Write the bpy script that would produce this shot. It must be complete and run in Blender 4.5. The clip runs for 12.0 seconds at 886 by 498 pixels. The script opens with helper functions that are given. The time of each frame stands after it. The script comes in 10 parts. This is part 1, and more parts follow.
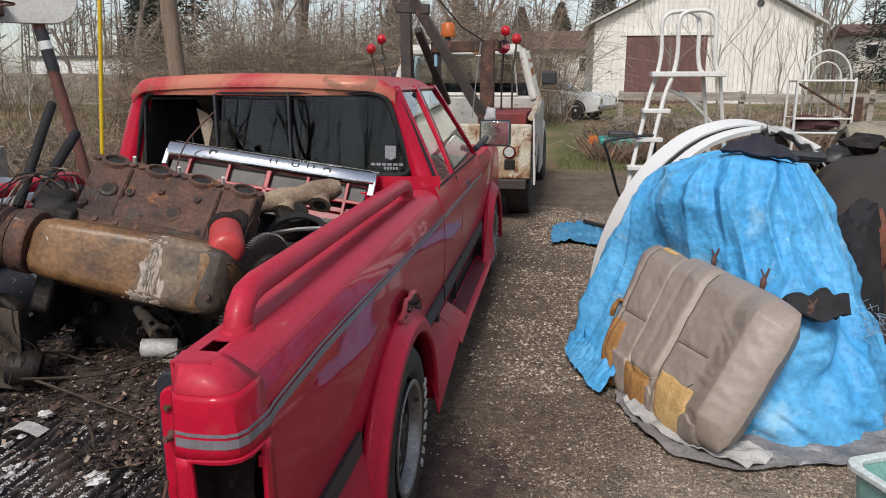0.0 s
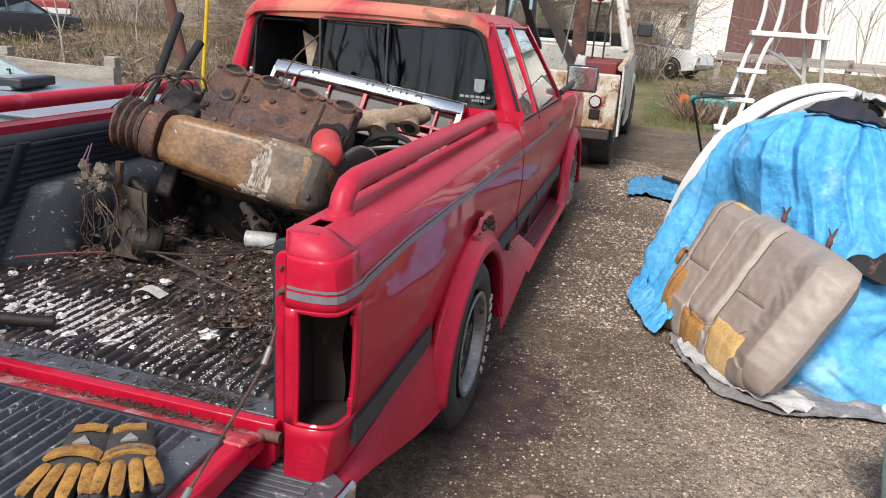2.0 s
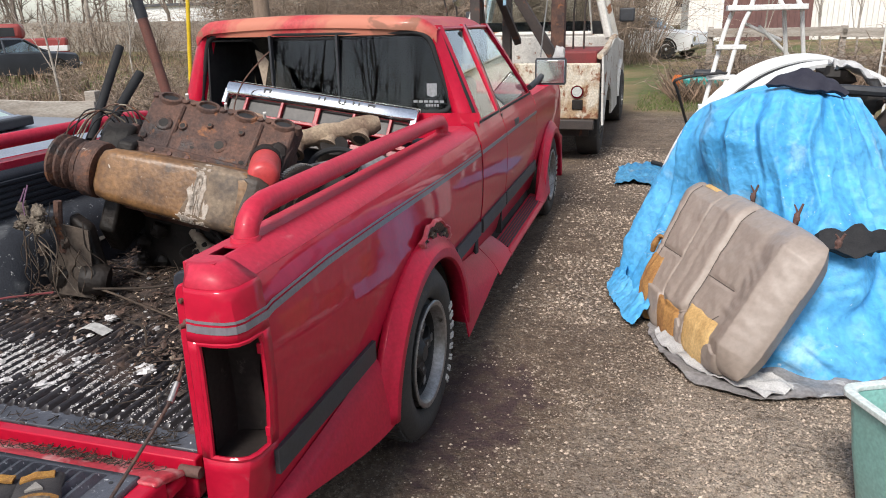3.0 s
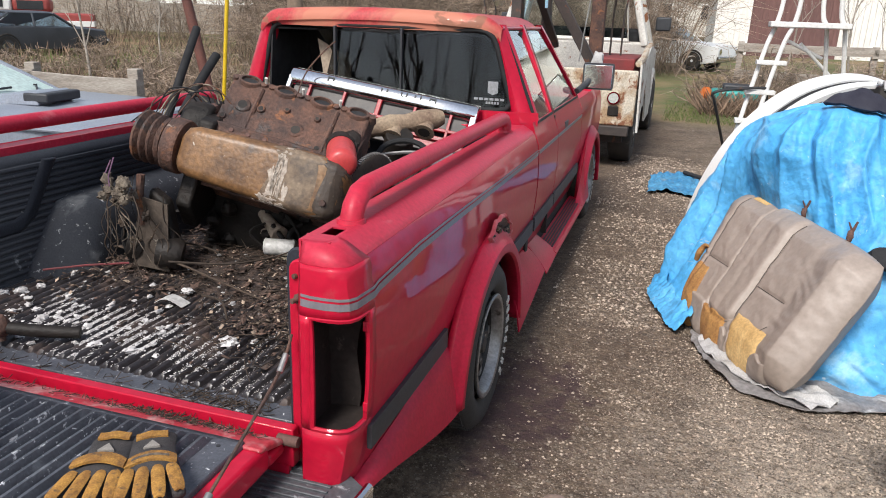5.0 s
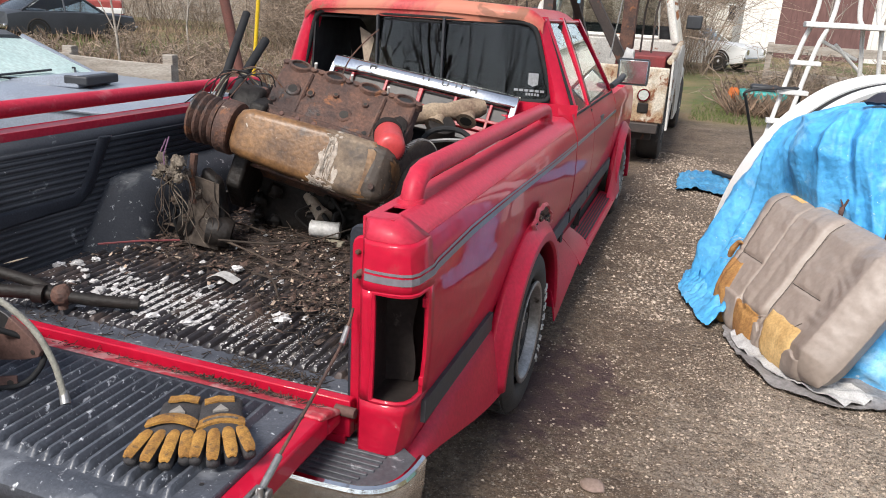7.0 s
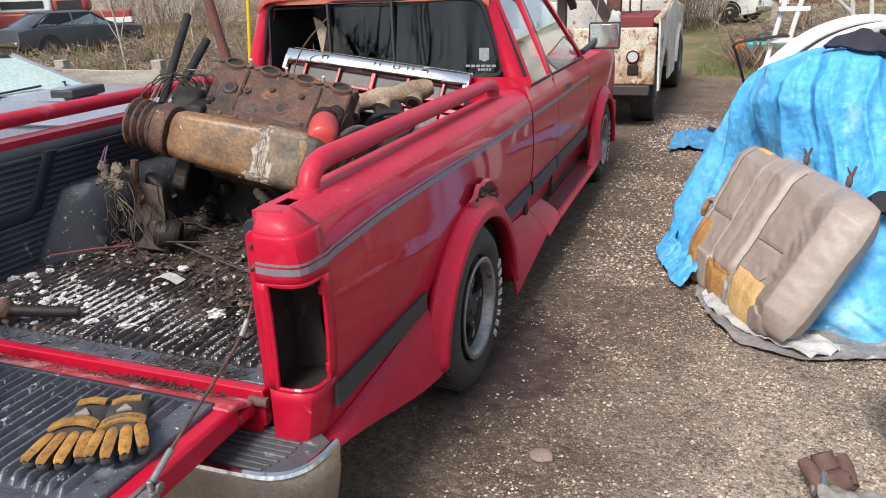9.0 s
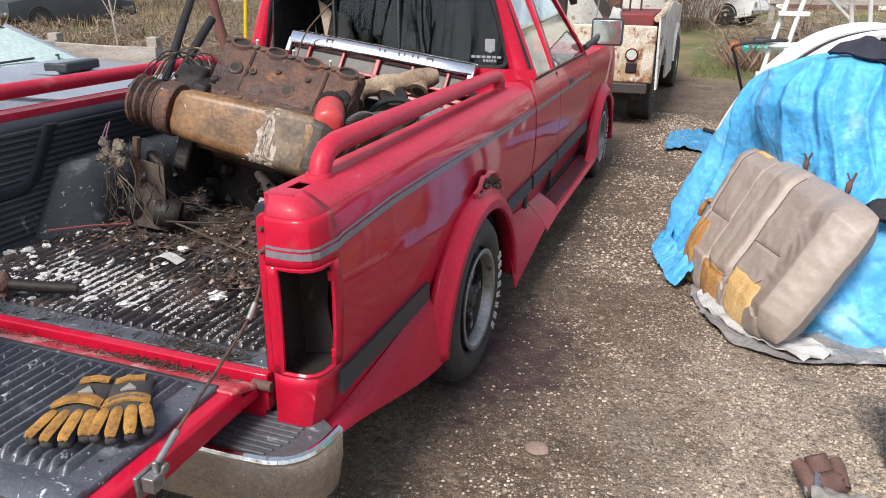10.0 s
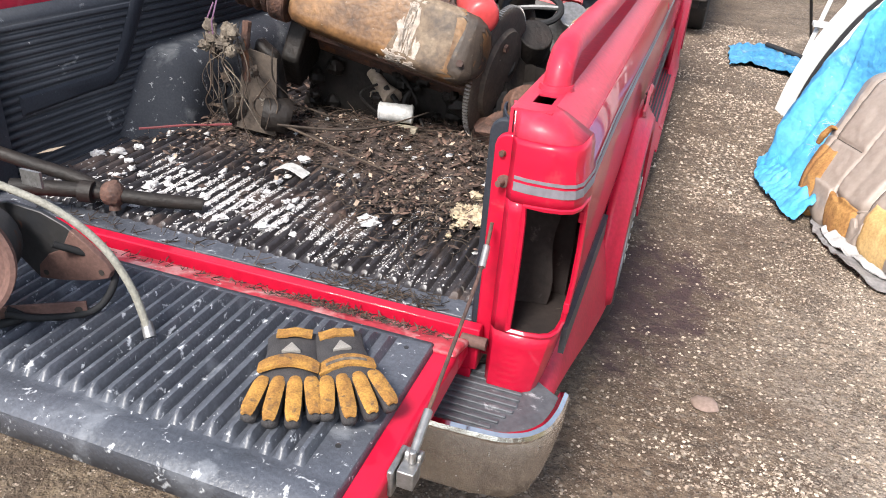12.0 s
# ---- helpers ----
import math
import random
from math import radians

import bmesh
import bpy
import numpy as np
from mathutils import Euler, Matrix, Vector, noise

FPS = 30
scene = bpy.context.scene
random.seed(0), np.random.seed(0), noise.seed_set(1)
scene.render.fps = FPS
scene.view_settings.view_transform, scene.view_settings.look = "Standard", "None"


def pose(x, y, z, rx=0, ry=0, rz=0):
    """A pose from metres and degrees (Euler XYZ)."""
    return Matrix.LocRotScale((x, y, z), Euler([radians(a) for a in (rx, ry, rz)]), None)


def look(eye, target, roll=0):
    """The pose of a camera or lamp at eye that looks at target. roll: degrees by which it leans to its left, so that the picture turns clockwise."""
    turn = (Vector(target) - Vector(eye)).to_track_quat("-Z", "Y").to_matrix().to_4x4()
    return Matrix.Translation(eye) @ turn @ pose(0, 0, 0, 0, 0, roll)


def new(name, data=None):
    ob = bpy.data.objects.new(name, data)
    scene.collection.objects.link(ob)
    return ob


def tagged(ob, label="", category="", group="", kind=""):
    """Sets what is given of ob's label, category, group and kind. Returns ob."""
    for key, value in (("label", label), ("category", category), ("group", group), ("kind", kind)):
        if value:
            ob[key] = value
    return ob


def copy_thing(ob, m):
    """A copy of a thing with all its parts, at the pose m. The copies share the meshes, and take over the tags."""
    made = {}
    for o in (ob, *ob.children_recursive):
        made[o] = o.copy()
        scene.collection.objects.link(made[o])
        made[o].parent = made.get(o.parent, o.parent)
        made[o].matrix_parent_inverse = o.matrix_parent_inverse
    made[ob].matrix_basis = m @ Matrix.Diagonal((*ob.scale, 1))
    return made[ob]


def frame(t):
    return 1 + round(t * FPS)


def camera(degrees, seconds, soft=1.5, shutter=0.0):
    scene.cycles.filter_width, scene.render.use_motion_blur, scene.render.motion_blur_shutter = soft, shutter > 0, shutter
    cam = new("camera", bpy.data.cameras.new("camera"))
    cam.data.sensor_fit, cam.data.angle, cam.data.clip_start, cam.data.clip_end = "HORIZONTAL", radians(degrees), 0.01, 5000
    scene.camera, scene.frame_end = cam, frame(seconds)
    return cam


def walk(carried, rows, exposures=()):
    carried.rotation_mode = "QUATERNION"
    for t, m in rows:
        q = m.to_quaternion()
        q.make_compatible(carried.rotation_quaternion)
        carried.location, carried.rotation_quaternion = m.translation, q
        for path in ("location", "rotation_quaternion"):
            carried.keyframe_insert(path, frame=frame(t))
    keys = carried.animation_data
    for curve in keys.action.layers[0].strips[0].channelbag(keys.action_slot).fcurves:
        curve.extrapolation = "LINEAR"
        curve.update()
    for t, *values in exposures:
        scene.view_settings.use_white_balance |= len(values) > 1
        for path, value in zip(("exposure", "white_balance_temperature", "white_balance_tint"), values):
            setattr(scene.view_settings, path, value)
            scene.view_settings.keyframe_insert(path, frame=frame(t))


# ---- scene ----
cam = camera(63.2, 12.0, soft=1.0)
PATH = [
    (0, (1.351, -1.047, 1.465), (1.041, 0.875, 1.007), 0.0),
    (0.5, (1.42, -1.025, 1.447), (0.725, 0.771, 0.907), -0.1),
    (1, (1.406, -1.157, 1.454), (0.601, 0.587, 0.897), 0.2),
    (1.5, (1.333, -1.285, 1.424), (0.91, 0.565, 0.793), 6.8),
    (2, (1.391, -1.279, 1.429), (0.898, 0.562, 0.825), 4.1),
    (2.5, (1.544, -1.219, 1.451), (0.971, 0.607, 0.867), -0.4),
    (3, (1.613, -1.167, 1.45), (1.073, 0.662, 0.848), -1.2),
    (3.5, (1.601, -1.162, 1.445), (0.955, 0.632, 0.842), -1.8),
    (3.7, (1.599, -1.16, 1.441), (0.885, 0.604, 0.829), -2.1),
    (5.3, (1.397, -1.331, 1.451), (0.919, 0.519, 0.86), 4.0),
    (5.5, (1.387, -1.348, 1.449), (0.958, 0.525, 0.892), 4.6),
    (6, (1.349, -1.348, 1.426), (0.879, 0.493, 0.801), 5.4),
    (6.5, (1.337, -1.351, 1.426), (0.798, 0.476, 0.817), 4.7),
    (7, (1.352, -1.372, 1.427), (0.754, 0.432, 0.804), 3.4),
    (7.2, (1.384, -1.405, 1.445), (0.812, 0.407, 0.819), 5.0),
    (8.8, (1.658, -1.277, 1.446), (1.024, 0.496, 0.769), -1.8),
    (9, (1.661, -1.277, 1.443), (0.987, 0.48, 0.766), -2.1),
    (9.5, (1.659, -1.284, 1.443), (0.915, 0.44, 0.754), -1.5),
    (10, (1.603, -1.292, 1.44), (0.969, 0.47, 0.738), 0.5),
    (10.5, (1.398, -1.309, 1.408), (0.776, 0.43, 0.642), 3.4),
    (10.9, (1.253, -1.309, 1.388), (0.487, 0.347, 0.567), 3.8),
    (11, (1.23, -1.286, 1.379), (0.432, 0.333, 0.517), 3.9),
    (11.5, (1.094, -1.148, 1.366), (0.157, 0.385, 0.486), 0.8),
    (12, (0.965, -1.17, 1.358), (0.438, 0.512, 0.413), 4.3),
]
walk(cam, [(t, look(eye, target, roll)) for t, eye, target, roll in PATH], exposures=[(0, 0.12), (0.5, 0.38), (1, 0.88), (1.5, 0.80), (2.5, 0.64), (6.3, 0.66), (7, 0.76), (9, 0.80), (10, 0.86), (10.5, 0.95), (11, 1.2), (11.5, 1.45), (12, 1.40)])

# world and sun
world = bpy.data.worlds.new("sky")
scene.world = world
world.use_nodes = True
wn = world.node_tree
wn.nodes.clear()
w_out = wn.nodes.new("ShaderNodeOutputWorld")
w_bg = wn.nodes.new("ShaderNodeBackground")
w_sky = wn.nodes.new("ShaderNodeTexSky")
w_sky.sky_type = "NISHITA"
w_sky.sun_disc = False
w_sky.sun_elevation = radians(48)
w_sky.sun_rotation = radians(189.2)
w_sky.air_density, w_sky.dust_density, w_sky.ozone_density = 1.0, 1.2, 1.0
w_soft = wn.nodes.new("ShaderNodeHueSaturation")
w_soft.inputs["Saturation"].default_value = 0.58
w_bg.inputs["Strength"].default_value = 0.13
wn.links.new(w_sky.outputs[0], w_soft.inputs["Color"])
wn.links.new(w_soft.outputs[0], w_bg.inputs["Color"])
wn.links.new(w_bg.outputs[0], w_out.inputs["Surface"])

sun_data = bpy.data.lights.new("sun", "SUN")
sun_data.energy, sun_data.angle, sun_data.color = 2.7, radians(16), (1.0, 0.955, 0.90)
sun = new("sun", sun_data)
sun.matrix_world = look((-1.3, -8, 9.2), (0, 0, 0))

# building tools
V = Vector


class Shape:
    """Collects vertices and faces of one mesh."""

    def __init__(self):
        self.v, self.f = [], []

    def add(self, verts, faces, m=None):
        o = len(self.v)
        self.v += [tuple(m @ V(p)) if m else tuple(p) for p in verts]
        self.f += [tuple(i + o for i in f) for f in faces]
        return self

    def box(self, a, b, m=None):
        (x0, y0, z0), (x1, y1, z1) = a, b
        vs = [(x0, y0, z0), (x1, y0, z0), (x1, y1, z0), (x0, y1, z0), (x0, y0, z1), (x1, y0, z1), (x1, y1, z1), (x0, y1, z1)]
        return self.add(vs, [(0, 3, 2, 1), (4, 5, 6, 7), (0, 1, 5, 4), (1, 2, 6, 5), (2, 3, 7, 6), (3, 0, 4, 7)], m)

    def loft(self, rings, caps=True, closed=True, loop=False, m=None):
        n, k = len(rings[0]), len(rings)
        vs = [p for r in rings for p in r]
        fs = []
        for i in range(k if loop else k - 1):
            j = (i + 1) % k
            for a in range(n if closed else n - 1):
                b = (a + 1) % n
                fs.append((i * n + a, i * n + b, j * n + b, j * n + a))
        if caps and closed and not loop:
            fs.append(tuple(range(n - 1, -1, -1)))
            fs.append(tuple((k - 1) * n + a for a in range(n)))
        return self.add(vs, fs, m)

    def tube(self, pts, r, n=10, caps=True, m=None):
        pts = [V(p) for p in pts]
        rad = r if isinstance(r, (list, tuple)) else [r] * len(pts)
        rings, side = [], None
        for i, p in enumerate(pts):
            d = (pts[min(i + 1, len(pts) - 1)] - pts[max(i - 1, 0)]).normalized()
            if side is None:
                side = d.orthogonal().normalized()
            side = (side - d * side.dot(d)).normalized()
            up = d.cross(side)
            rings.append([p + (side * math.cos(2 * math.pi * a / n) + up * math.sin(2 * math.pi * a / n)) * rad[i] for a in range(n)])
        return self.loft(rings, caps, m=m)

    def hose(self, pts, r, n=10, k=6, caps=True):
        """A tube along a smooth curve through the points."""
        pts = [V(p) for p in pts]
        rad = r if isinstance(r, (list, tuple)) else [r] * len(pts)
        out, rr = [], []
        for i in range(len(pts) - 1):
            p0, p1, p2, p3 = pts[max(i - 1, 0)], pts[i], pts[i + 1], pts[min(i + 2, len(pts) - 1)]
            for j in range(k):
                f = j / k
                out.append(0.5 * (2 * p1 + (p2 - p0) * f + (2 * p0 - 5 * p1 + 4 * p2 - p3) * f * f + (3 * p1 - p0 - 3 * p2 + p3) * f ** 3))
                rr.append(rad[i] + (rad[i + 1] - rad[i]) * f)
        return self.tube(out + [pts[-1]], rr + [rad[-1]], n, caps)

    def cyl(self, p0, p1, r0, r1=None, n=18, m=None):
        return self.tube([p0, p1], [r0, r0 if r1 is None else r1], n, m=m)

    def lathe(self, prof, n=24, m=None, loop=False):
        rings = [[(r * math.cos(2 * math.pi * a / n), r * math.sin(2 * math.pi * a / n), h) for a in range(n)] for r, h in prof]
        return self.loft(rings, caps=not loop, loop=loop, m=m)

    def sheet(self, nu, nv, fn, thick=0.0, m=None):
        top = [[V(fn(i / nu, j / nv)) for j in range(nv + 1)] for i in range(nu + 1)]
        if not thick:
            vs = [p for row in top for p in row]
            fs = [(i * (nv + 1) + j, (i + 1) * (nv + 1) + j, (i + 1) * (nv + 1) + j + 1, i * (nv + 1) + j + 1) for i in range(nu) for j in range(nv)]
            return self.add(vs, fs, m)
        vs, fs, w = [], [], nv + 1
        low = []
        for i in range(nu + 1):
            for j in range(nv + 1):
                du = top[min(i + 1, nu)][j] - top[max(i - 1, 0)][j]
                dv = top[i][min(j + 1, nv)] - top[i][max(j - 1, 0)]
                nn = du.cross(dv)
                vs.append(top[i][j])
                low.append(top[i][j] - (nn.normalized() if nn.length > 1e-9 else V((0, 0, 1))) * thick)
        o = len(vs)
        vs += low
        for i in range(nu):
            for j in range(nv):
                q = (i * w + j, (i + 1) * w + j, (i + 1) * w + j + 1, i * w + j + 1)
                fs.append(q)
                fs.append(tuple(o + a for a in reversed(q)))
        for i in range(nu):
            fs.append((i * w, o + i * w, o + (i + 1) * w, (i + 1) * w))
            fs.append((i * w + nv, (i + 1) * w + nv, o + (i + 1) * w + nv, o + i * w + nv))
        for j in range(nv):
            fs.append((j, j + 1, o + j + 1, o + j))
            fs.append((nu * w + j, o + nu * w + j, o + nu * w + j + 1, nu * w + j + 1))
        return self.add(vs, fs, m)

    def prism(self, outline, h0, h1, m=None):
        n = len(outline)
        return self.loft([[(x, y, h0) for x, y in outline], [(x, y, h1) for x, y in outline]], m=m)

    def lump(self, c, r, rough=0.2, seed=0, nu=10, nv=7, freq=2.0):
        """An uneven closed lump."""
        c, vs = V(c), []
        rx, ry, rz = r if isinstance(r, (list, tuple)) else (r, r, r)
        rings = []
        for j in range(1, nv):
            ph = math.pi * j / nv
            ring = []
            for i in range(nu):
                th = 2 * math.pi * i / nu
                d = V((math.sin(ph) * math.cos(th), math.sin(ph) * math.sin(th), -math.cos(ph)))
                k = 1 + rough * noise.noise(d * freq + V((seed * 7.3, seed * 3.1, seed)))
                ring.append(c + V((d.x * rx, d.y * ry, d.z * rz)) * k)
            rings.append(ring)
        return self.loft(rings)


def arc(c, r, a0, a1, n):
    """Points of an arc in a plane, in degrees."""
    return [(c[0] + r * math.cos(radians(a0 + (a1 - a0) * i / n)), c[1] + r * math.sin(radians(a0 + (a1 - a0) * i / n))) for i in range(n + 1)]


def rounded(x0, y0, x1, y1, r, n=4):
    """The outline of a rectangle with round corners."""
    return arc((x1 - r, y1 - r), r, 0, 90, n) + arc((x0 + r, y1 - r), r, 90, 180, n) + arc((x0 + r, y0 + r), r, 180, 270, n) + arc((x1 - r, y0 + r), r, 270, 360, n)


def mesh_of(name, s, material, smooth=38):
    me = bpy.data.meshes.new(name)
    me.from_pydata(s.v, [], s.f)
    me.update()
    bm = bmesh.new()
    bm.from_mesh(me)
    bmesh.ops.recalc_face_normals(bm, faces=bm.faces)
    bm.to_mesh(me)
    bm.free()
    if smooth:
        me.polygons.foreach_set("use_smooth", [True] * len(me.polygons))
        me.set_sharp_from_angle(angle=radians(smooth))
    for mm in material if isinstance(material, (list, tuple)) else [material]:
        me.materials.append(mm)
    return me


def part(name, s, material, parent=None, label="", bevel=0.0, smooth=38, segs=2):
    ob = new(name, mesh_of(name, s, material, smooth))
    if parent:
        ob.parent = parent
    if label:
        ob["label"] = label
    if bevel:
        b = ob.modifiers.new("bevel", "BEVEL")
        b.width, b.segments, b.limit_method, b.angle_limit = bevel, segs, "ANGLE", radians(35)
    return ob


def thing(name, label, category, m=None, group="", kind=""):
    ob = new(name)
    ob.empty_display_size = 0.1
    if m:
        ob.matrix_world = m
    return tagged(ob, label, category, group, kind)


def single(name, s, material, label, category, m=None, group="", kind="", bevel=0.0, smooth=38):
    ob = part(name, s, material, bevel=bevel, smooth=smooth)
    if m:
        ob.matrix_world = m
    return tagged(ob, label, category, group, kind)


def rnd(seed):
    return random.Random(seed)

# materials


def surface(name, c1, c2=None, scale=4.0, rough=0.6, metal=0.0, bump=0.2, fine=80.0, contrast=0.5, coat=0.0, spots=None, spec=0.5, streak=(1, 1, 1), depth=0.004, island=0.0):
    """A painted, worn or grown surface: two colours in broad patches, fine grain, relief, and spots of a third colour."""
    mt = bpy.data.materials.new(name)
    mt.use_nodes = True
    nt = mt.node_tree
    b = nt.nodes["Principled BSDF"]
    L = nt.links.new
    tc = nt.nodes.new("ShaderNodeTexCoord")
    mp = nt.nodes.new("ShaderNodeMapping")
    mp.inputs["Scale"].default_value = streak
    L(tc.outputs["Object"], mp.inputs["Vector"])
    n1 = nt.nodes.new("ShaderNodeTexNoise")
    n1.inputs["Scale"].default_value, n1.inputs["Detail"].default_value, n1.inputs["Roughness"].default_value = scale, 6, 0.62
    n2 = nt.nodes.new("ShaderNodeTexNoise")
    n2.inputs["Scale"].default_value, n2.inputs["Detail"].default_value = fine, 4
    L(mp.outputs[0], n1.inputs["Vector"])
    L(mp.outputs[0], n2.inputs["Vector"])
    c2 = c2 or tuple(0.7 * v for v in c1)
    ramp = nt.nodes.new("ShaderNodeValToRGB")
    ramp.color_ramp.elements[0].position, ramp.color_ramp.elements[1].position = 0.5 - 0.25 * (1.2 - contrast), 0.5 + 0.25 * (1.2 - contrast)
    ramp.color_ramp.elements[0].color, ramp.color_ramp.elements[1].color = (*c2, 1), (*c1, 1)
    L(n1.outputs["Fac"], ramp.inputs["Fac"])
    col = ramp.outputs["Color"]
    grain = nt.nodes.new("ShaderNodeMix")
    grain.data_type, grain.blend_type = "RGBA", "MULTIPLY"
    gr = nt.nodes.new("ShaderNodeMapRange")
    gr.inputs["From Min"].default_value, gr.inputs["From Max"].default_value = 0.3, 0.7
    gr.inputs["To Min"].default_value, gr.inputs["To Max"].default_value = 1 - 0.45 * contrast, 1 + 0.25 * contrast
    L(n2.outputs["Fac"], gr.inputs["Value"])
    grain.inputs["Factor"].default_value = 1.0
    L(col, grain.inputs["A"])
    L(gr.outputs[0], grain.inputs["B"])
    col = grain.outputs["Result"]
    if island:
        geo = nt.nodes.new("ShaderNodeNewGeometry")
        ir = nt.nodes.new("ShaderNodeMapRange")
        ir.inputs["To Min"].default_value, ir.inputs["To Max"].default_value = 1 - island, 1 + island
        L(geo.outputs["Random Per Island"], ir.inputs["Value"])
        im = nt.nodes.new("ShaderNodeMix")
        im.data_type, im.blend_type = "RGBA", "MULTIPLY"
        im.inputs["Factor"].default_value = 1.0
        L(col, im.inputs["A"])
        L(ir.outputs[0], im.inputs["B"])
        col = im.outputs["Result"]
    rough_out = None
    for sc, ss, lo, hi, srough in spots or ():
        n3 = nt.nodes.new("ShaderNodeTexNoise")
        n3.inputs["Scale"].default_value, n3.inputs["Detail"].default_value, n3.inputs["Roughness"].default_value = ss, 5, 0.65
        n3.inputs["Distortion"].default_value = 0.4
        off = nt.nodes.new("ShaderNodeVectorMath")
        off.inputs[1].default_value = (ss * 1.7, 3.1, sc[0] * 9)
        L(mp.outputs[0], off.inputs[0])
        L(off.outputs[0], n3.inputs["Vector"])
        mr = nt.nodes.new("ShaderNodeMapRange")
        mr.inputs["From Min"].default_value, mr.inputs["From Max"].default_value = lo, hi
        L(n3.outputs["Fac"], mr.inputs["Value"])
        mx = nt.nodes.new("ShaderNodeMix")
        mx.data_type = "RGBA"
        L(mr.outputs[0], mx.inputs["Factor"])
        L(col, mx.inputs["A"])
        mx.inputs["B"].default_value = (*sc, 1)
        col = mx.outputs["Result"]
        rm = nt.nodes.new("ShaderNodeMix")
        L(mr.outputs[0], rm.inputs["Factor"])
        if rough_out:
            L(rough_out, rm.inputs["A"])
        else:
            rm.inputs["A"].default_value = rough
        rm.inputs["B"].default_value = srough
        rough_out = rm.outputs["Result"]
    L(col, b.inputs["Base Color"])
    if rough_out:
        L(rough_out, b.inputs["Roughness"])
    else:
        rr = nt.nodes.new("ShaderNodeMapRange")
        rr.inputs["To Min"].default_value, rr.inputs["To Max"].default_value = max(0.02, rough * 0.8), min(1, rough * 1.2)
        L(n1.outputs["Fac"], rr.inputs["Value"])
        L(rr.outputs[0], b.inputs["Roughness"])
    b.inputs["Metallic"].default_value = metal
    b.inputs["Coat Weight"].default_value = coat
    b.inputs["Coat Roughness"].default_value = 0.035
    b.inputs["Coat IOR"].default_value = 1.42
    b.inputs["Specular IOR Level"].default_value = spec
    if bump:
        bp = nt.nodes.new("ShaderNodeBump")
        bp.inputs["Strength"].default_value, bp.inputs["Distance"].default_value = bump, depth
        add = nt.nodes.new("ShaderNodeMath")
        L(n1.outputs["Fac"], add.inputs[0])
        L(n2.outputs["Fac"], add.inputs[1])
        L(add.outputs[0], bp.inputs["Height"])
        L(bp.outputs[0], b.inputs["Normal"])
    return mt


RED = surface("red_paint", (0.47, 0.007, 0.034), (0.41, 0.006, 0.027), 3, rough=0.5, bump=0.015, fine=40, contrast=0.25, coat=0.55, spec=0.12, spots=[((0.34, 0.05, 0.06), 9, 0.66, 0.80, 0.6)])
RED_FADED = surface("faded_red_paint", (0.50, 0.030, 0.062), (0.43, 0.018, 0.042), 4, rough=0.45, bump=0.05, contrast=0.35, coat=0.08, spec=0.22, spots=[((0.52, 0.13, 0.15), 14, 0.60, 0.8, 0.6)])
RED_ROOF = surface("sunburnt_red_paint", (0.45, 0.06, 0.06), (0.39, 0.03, 0.04), 3, rough=0.5, bump=0.05, contrast=0.5, coat=0.1, spec=0.35, spots=[((0.47, 0.17, 0.11), 1.6, 0.49, 0.60, 0.65), ((0.26, 0.11, 0.07), 2.6, 0.60, 0.63, 0.7)])
RED_KIT = surface("red_plastic_trim", (0.46, 0.012, 0.042), (0.39, 0.010, 0.032), 5, rough=0.45, bump=0.05, contrast=0.35, coat=0.12, spec=0.2, spots=[((0.34, 0.07, 0.08), 7, 0.66, 0.8, 0.8)])
SILVER = surface("silver_pinstripe", (0.19, 0.175, 0.195), (0.15, 0.14, 0.155), 20, rough=0.45, bump=0.02, contrast=0.3, coat=0.1)
MOULD = surface("black_rub_strip", (0.035, 0.037, 0.042), (0.025, 0.026, 0.03), 12, rough=0.55, bump=0.1)
DARK = surface("dark_underbody", (0.02, 0.018, 0.017), (0.035, 0.028, 0.022), 8, rough=0.85, bump=0.3)
# recess shade is put into the base colour; the paler spots are dust
PRIMER = surface("shaded_dusty_primer", (0.036, 0.028, 0.025), (0.016, 0.013, 0.012), 4, rough=0.8, spec=0.25, bump=0.2, spots=[((0.12, 0.10, 0.09), 14, 0.62, 0.75, 0.9)])
LINER = surface("bedliner_plastic", (0.020, 0.023, 0.031), (0.030, 0.034, 0.043), 5, rough=0.62, spec=0.25, bump=0.25, fine=160, spots=[((0.22, 0.23, 0.25), 11, 0.63, 0.74, 0.8), ((0.5, 0.5, 0.5), 45, 0.71, 0.75, 0.9)])
LINER_DUSTY = surface("dusty_bedliner", (0.026, 0.029, 0.037), (0.040, 0.043, 0.050), 5, rough=0.6, spec=0.25, bump=0.25, fine=160, spots=[((0.15, 0.155, 0.16), 6, 0.55, 0.75, 0.8), ((0.42, 0.42, 0.42), 38, 0.62, 0.70, 0.9)])
LINER_FLOOR = surface("dirty_bedliner", (0.046, 0.041, 0.043), (0.018, 0.015, 0.016), 4, rough=0.30, bump=0.4, fine=120, spots=[((0.095, 0.066, 0.055), 5, 0.53, 0.66, 0.8), ((0.24, 0.22, 0.20), 30, 0.63, 0.71, 0.9)])
LINER_GATE = surface("scuffed_bedliner", (0.086, 0.091, 0.108), (0.056, 0.061, 0.073), 6, rough=0.36, bump=0.3, fine=150, spots=[((0.17, 0.18, 0.20), 9, 0.57, 0.74, 0.6), ((0.55, 0.56, 0.58), 34, 0.62, 0.68, 0.8), ((0.60, 0.61, 0.63), 90, 0.64, 0.69, 0.8)])
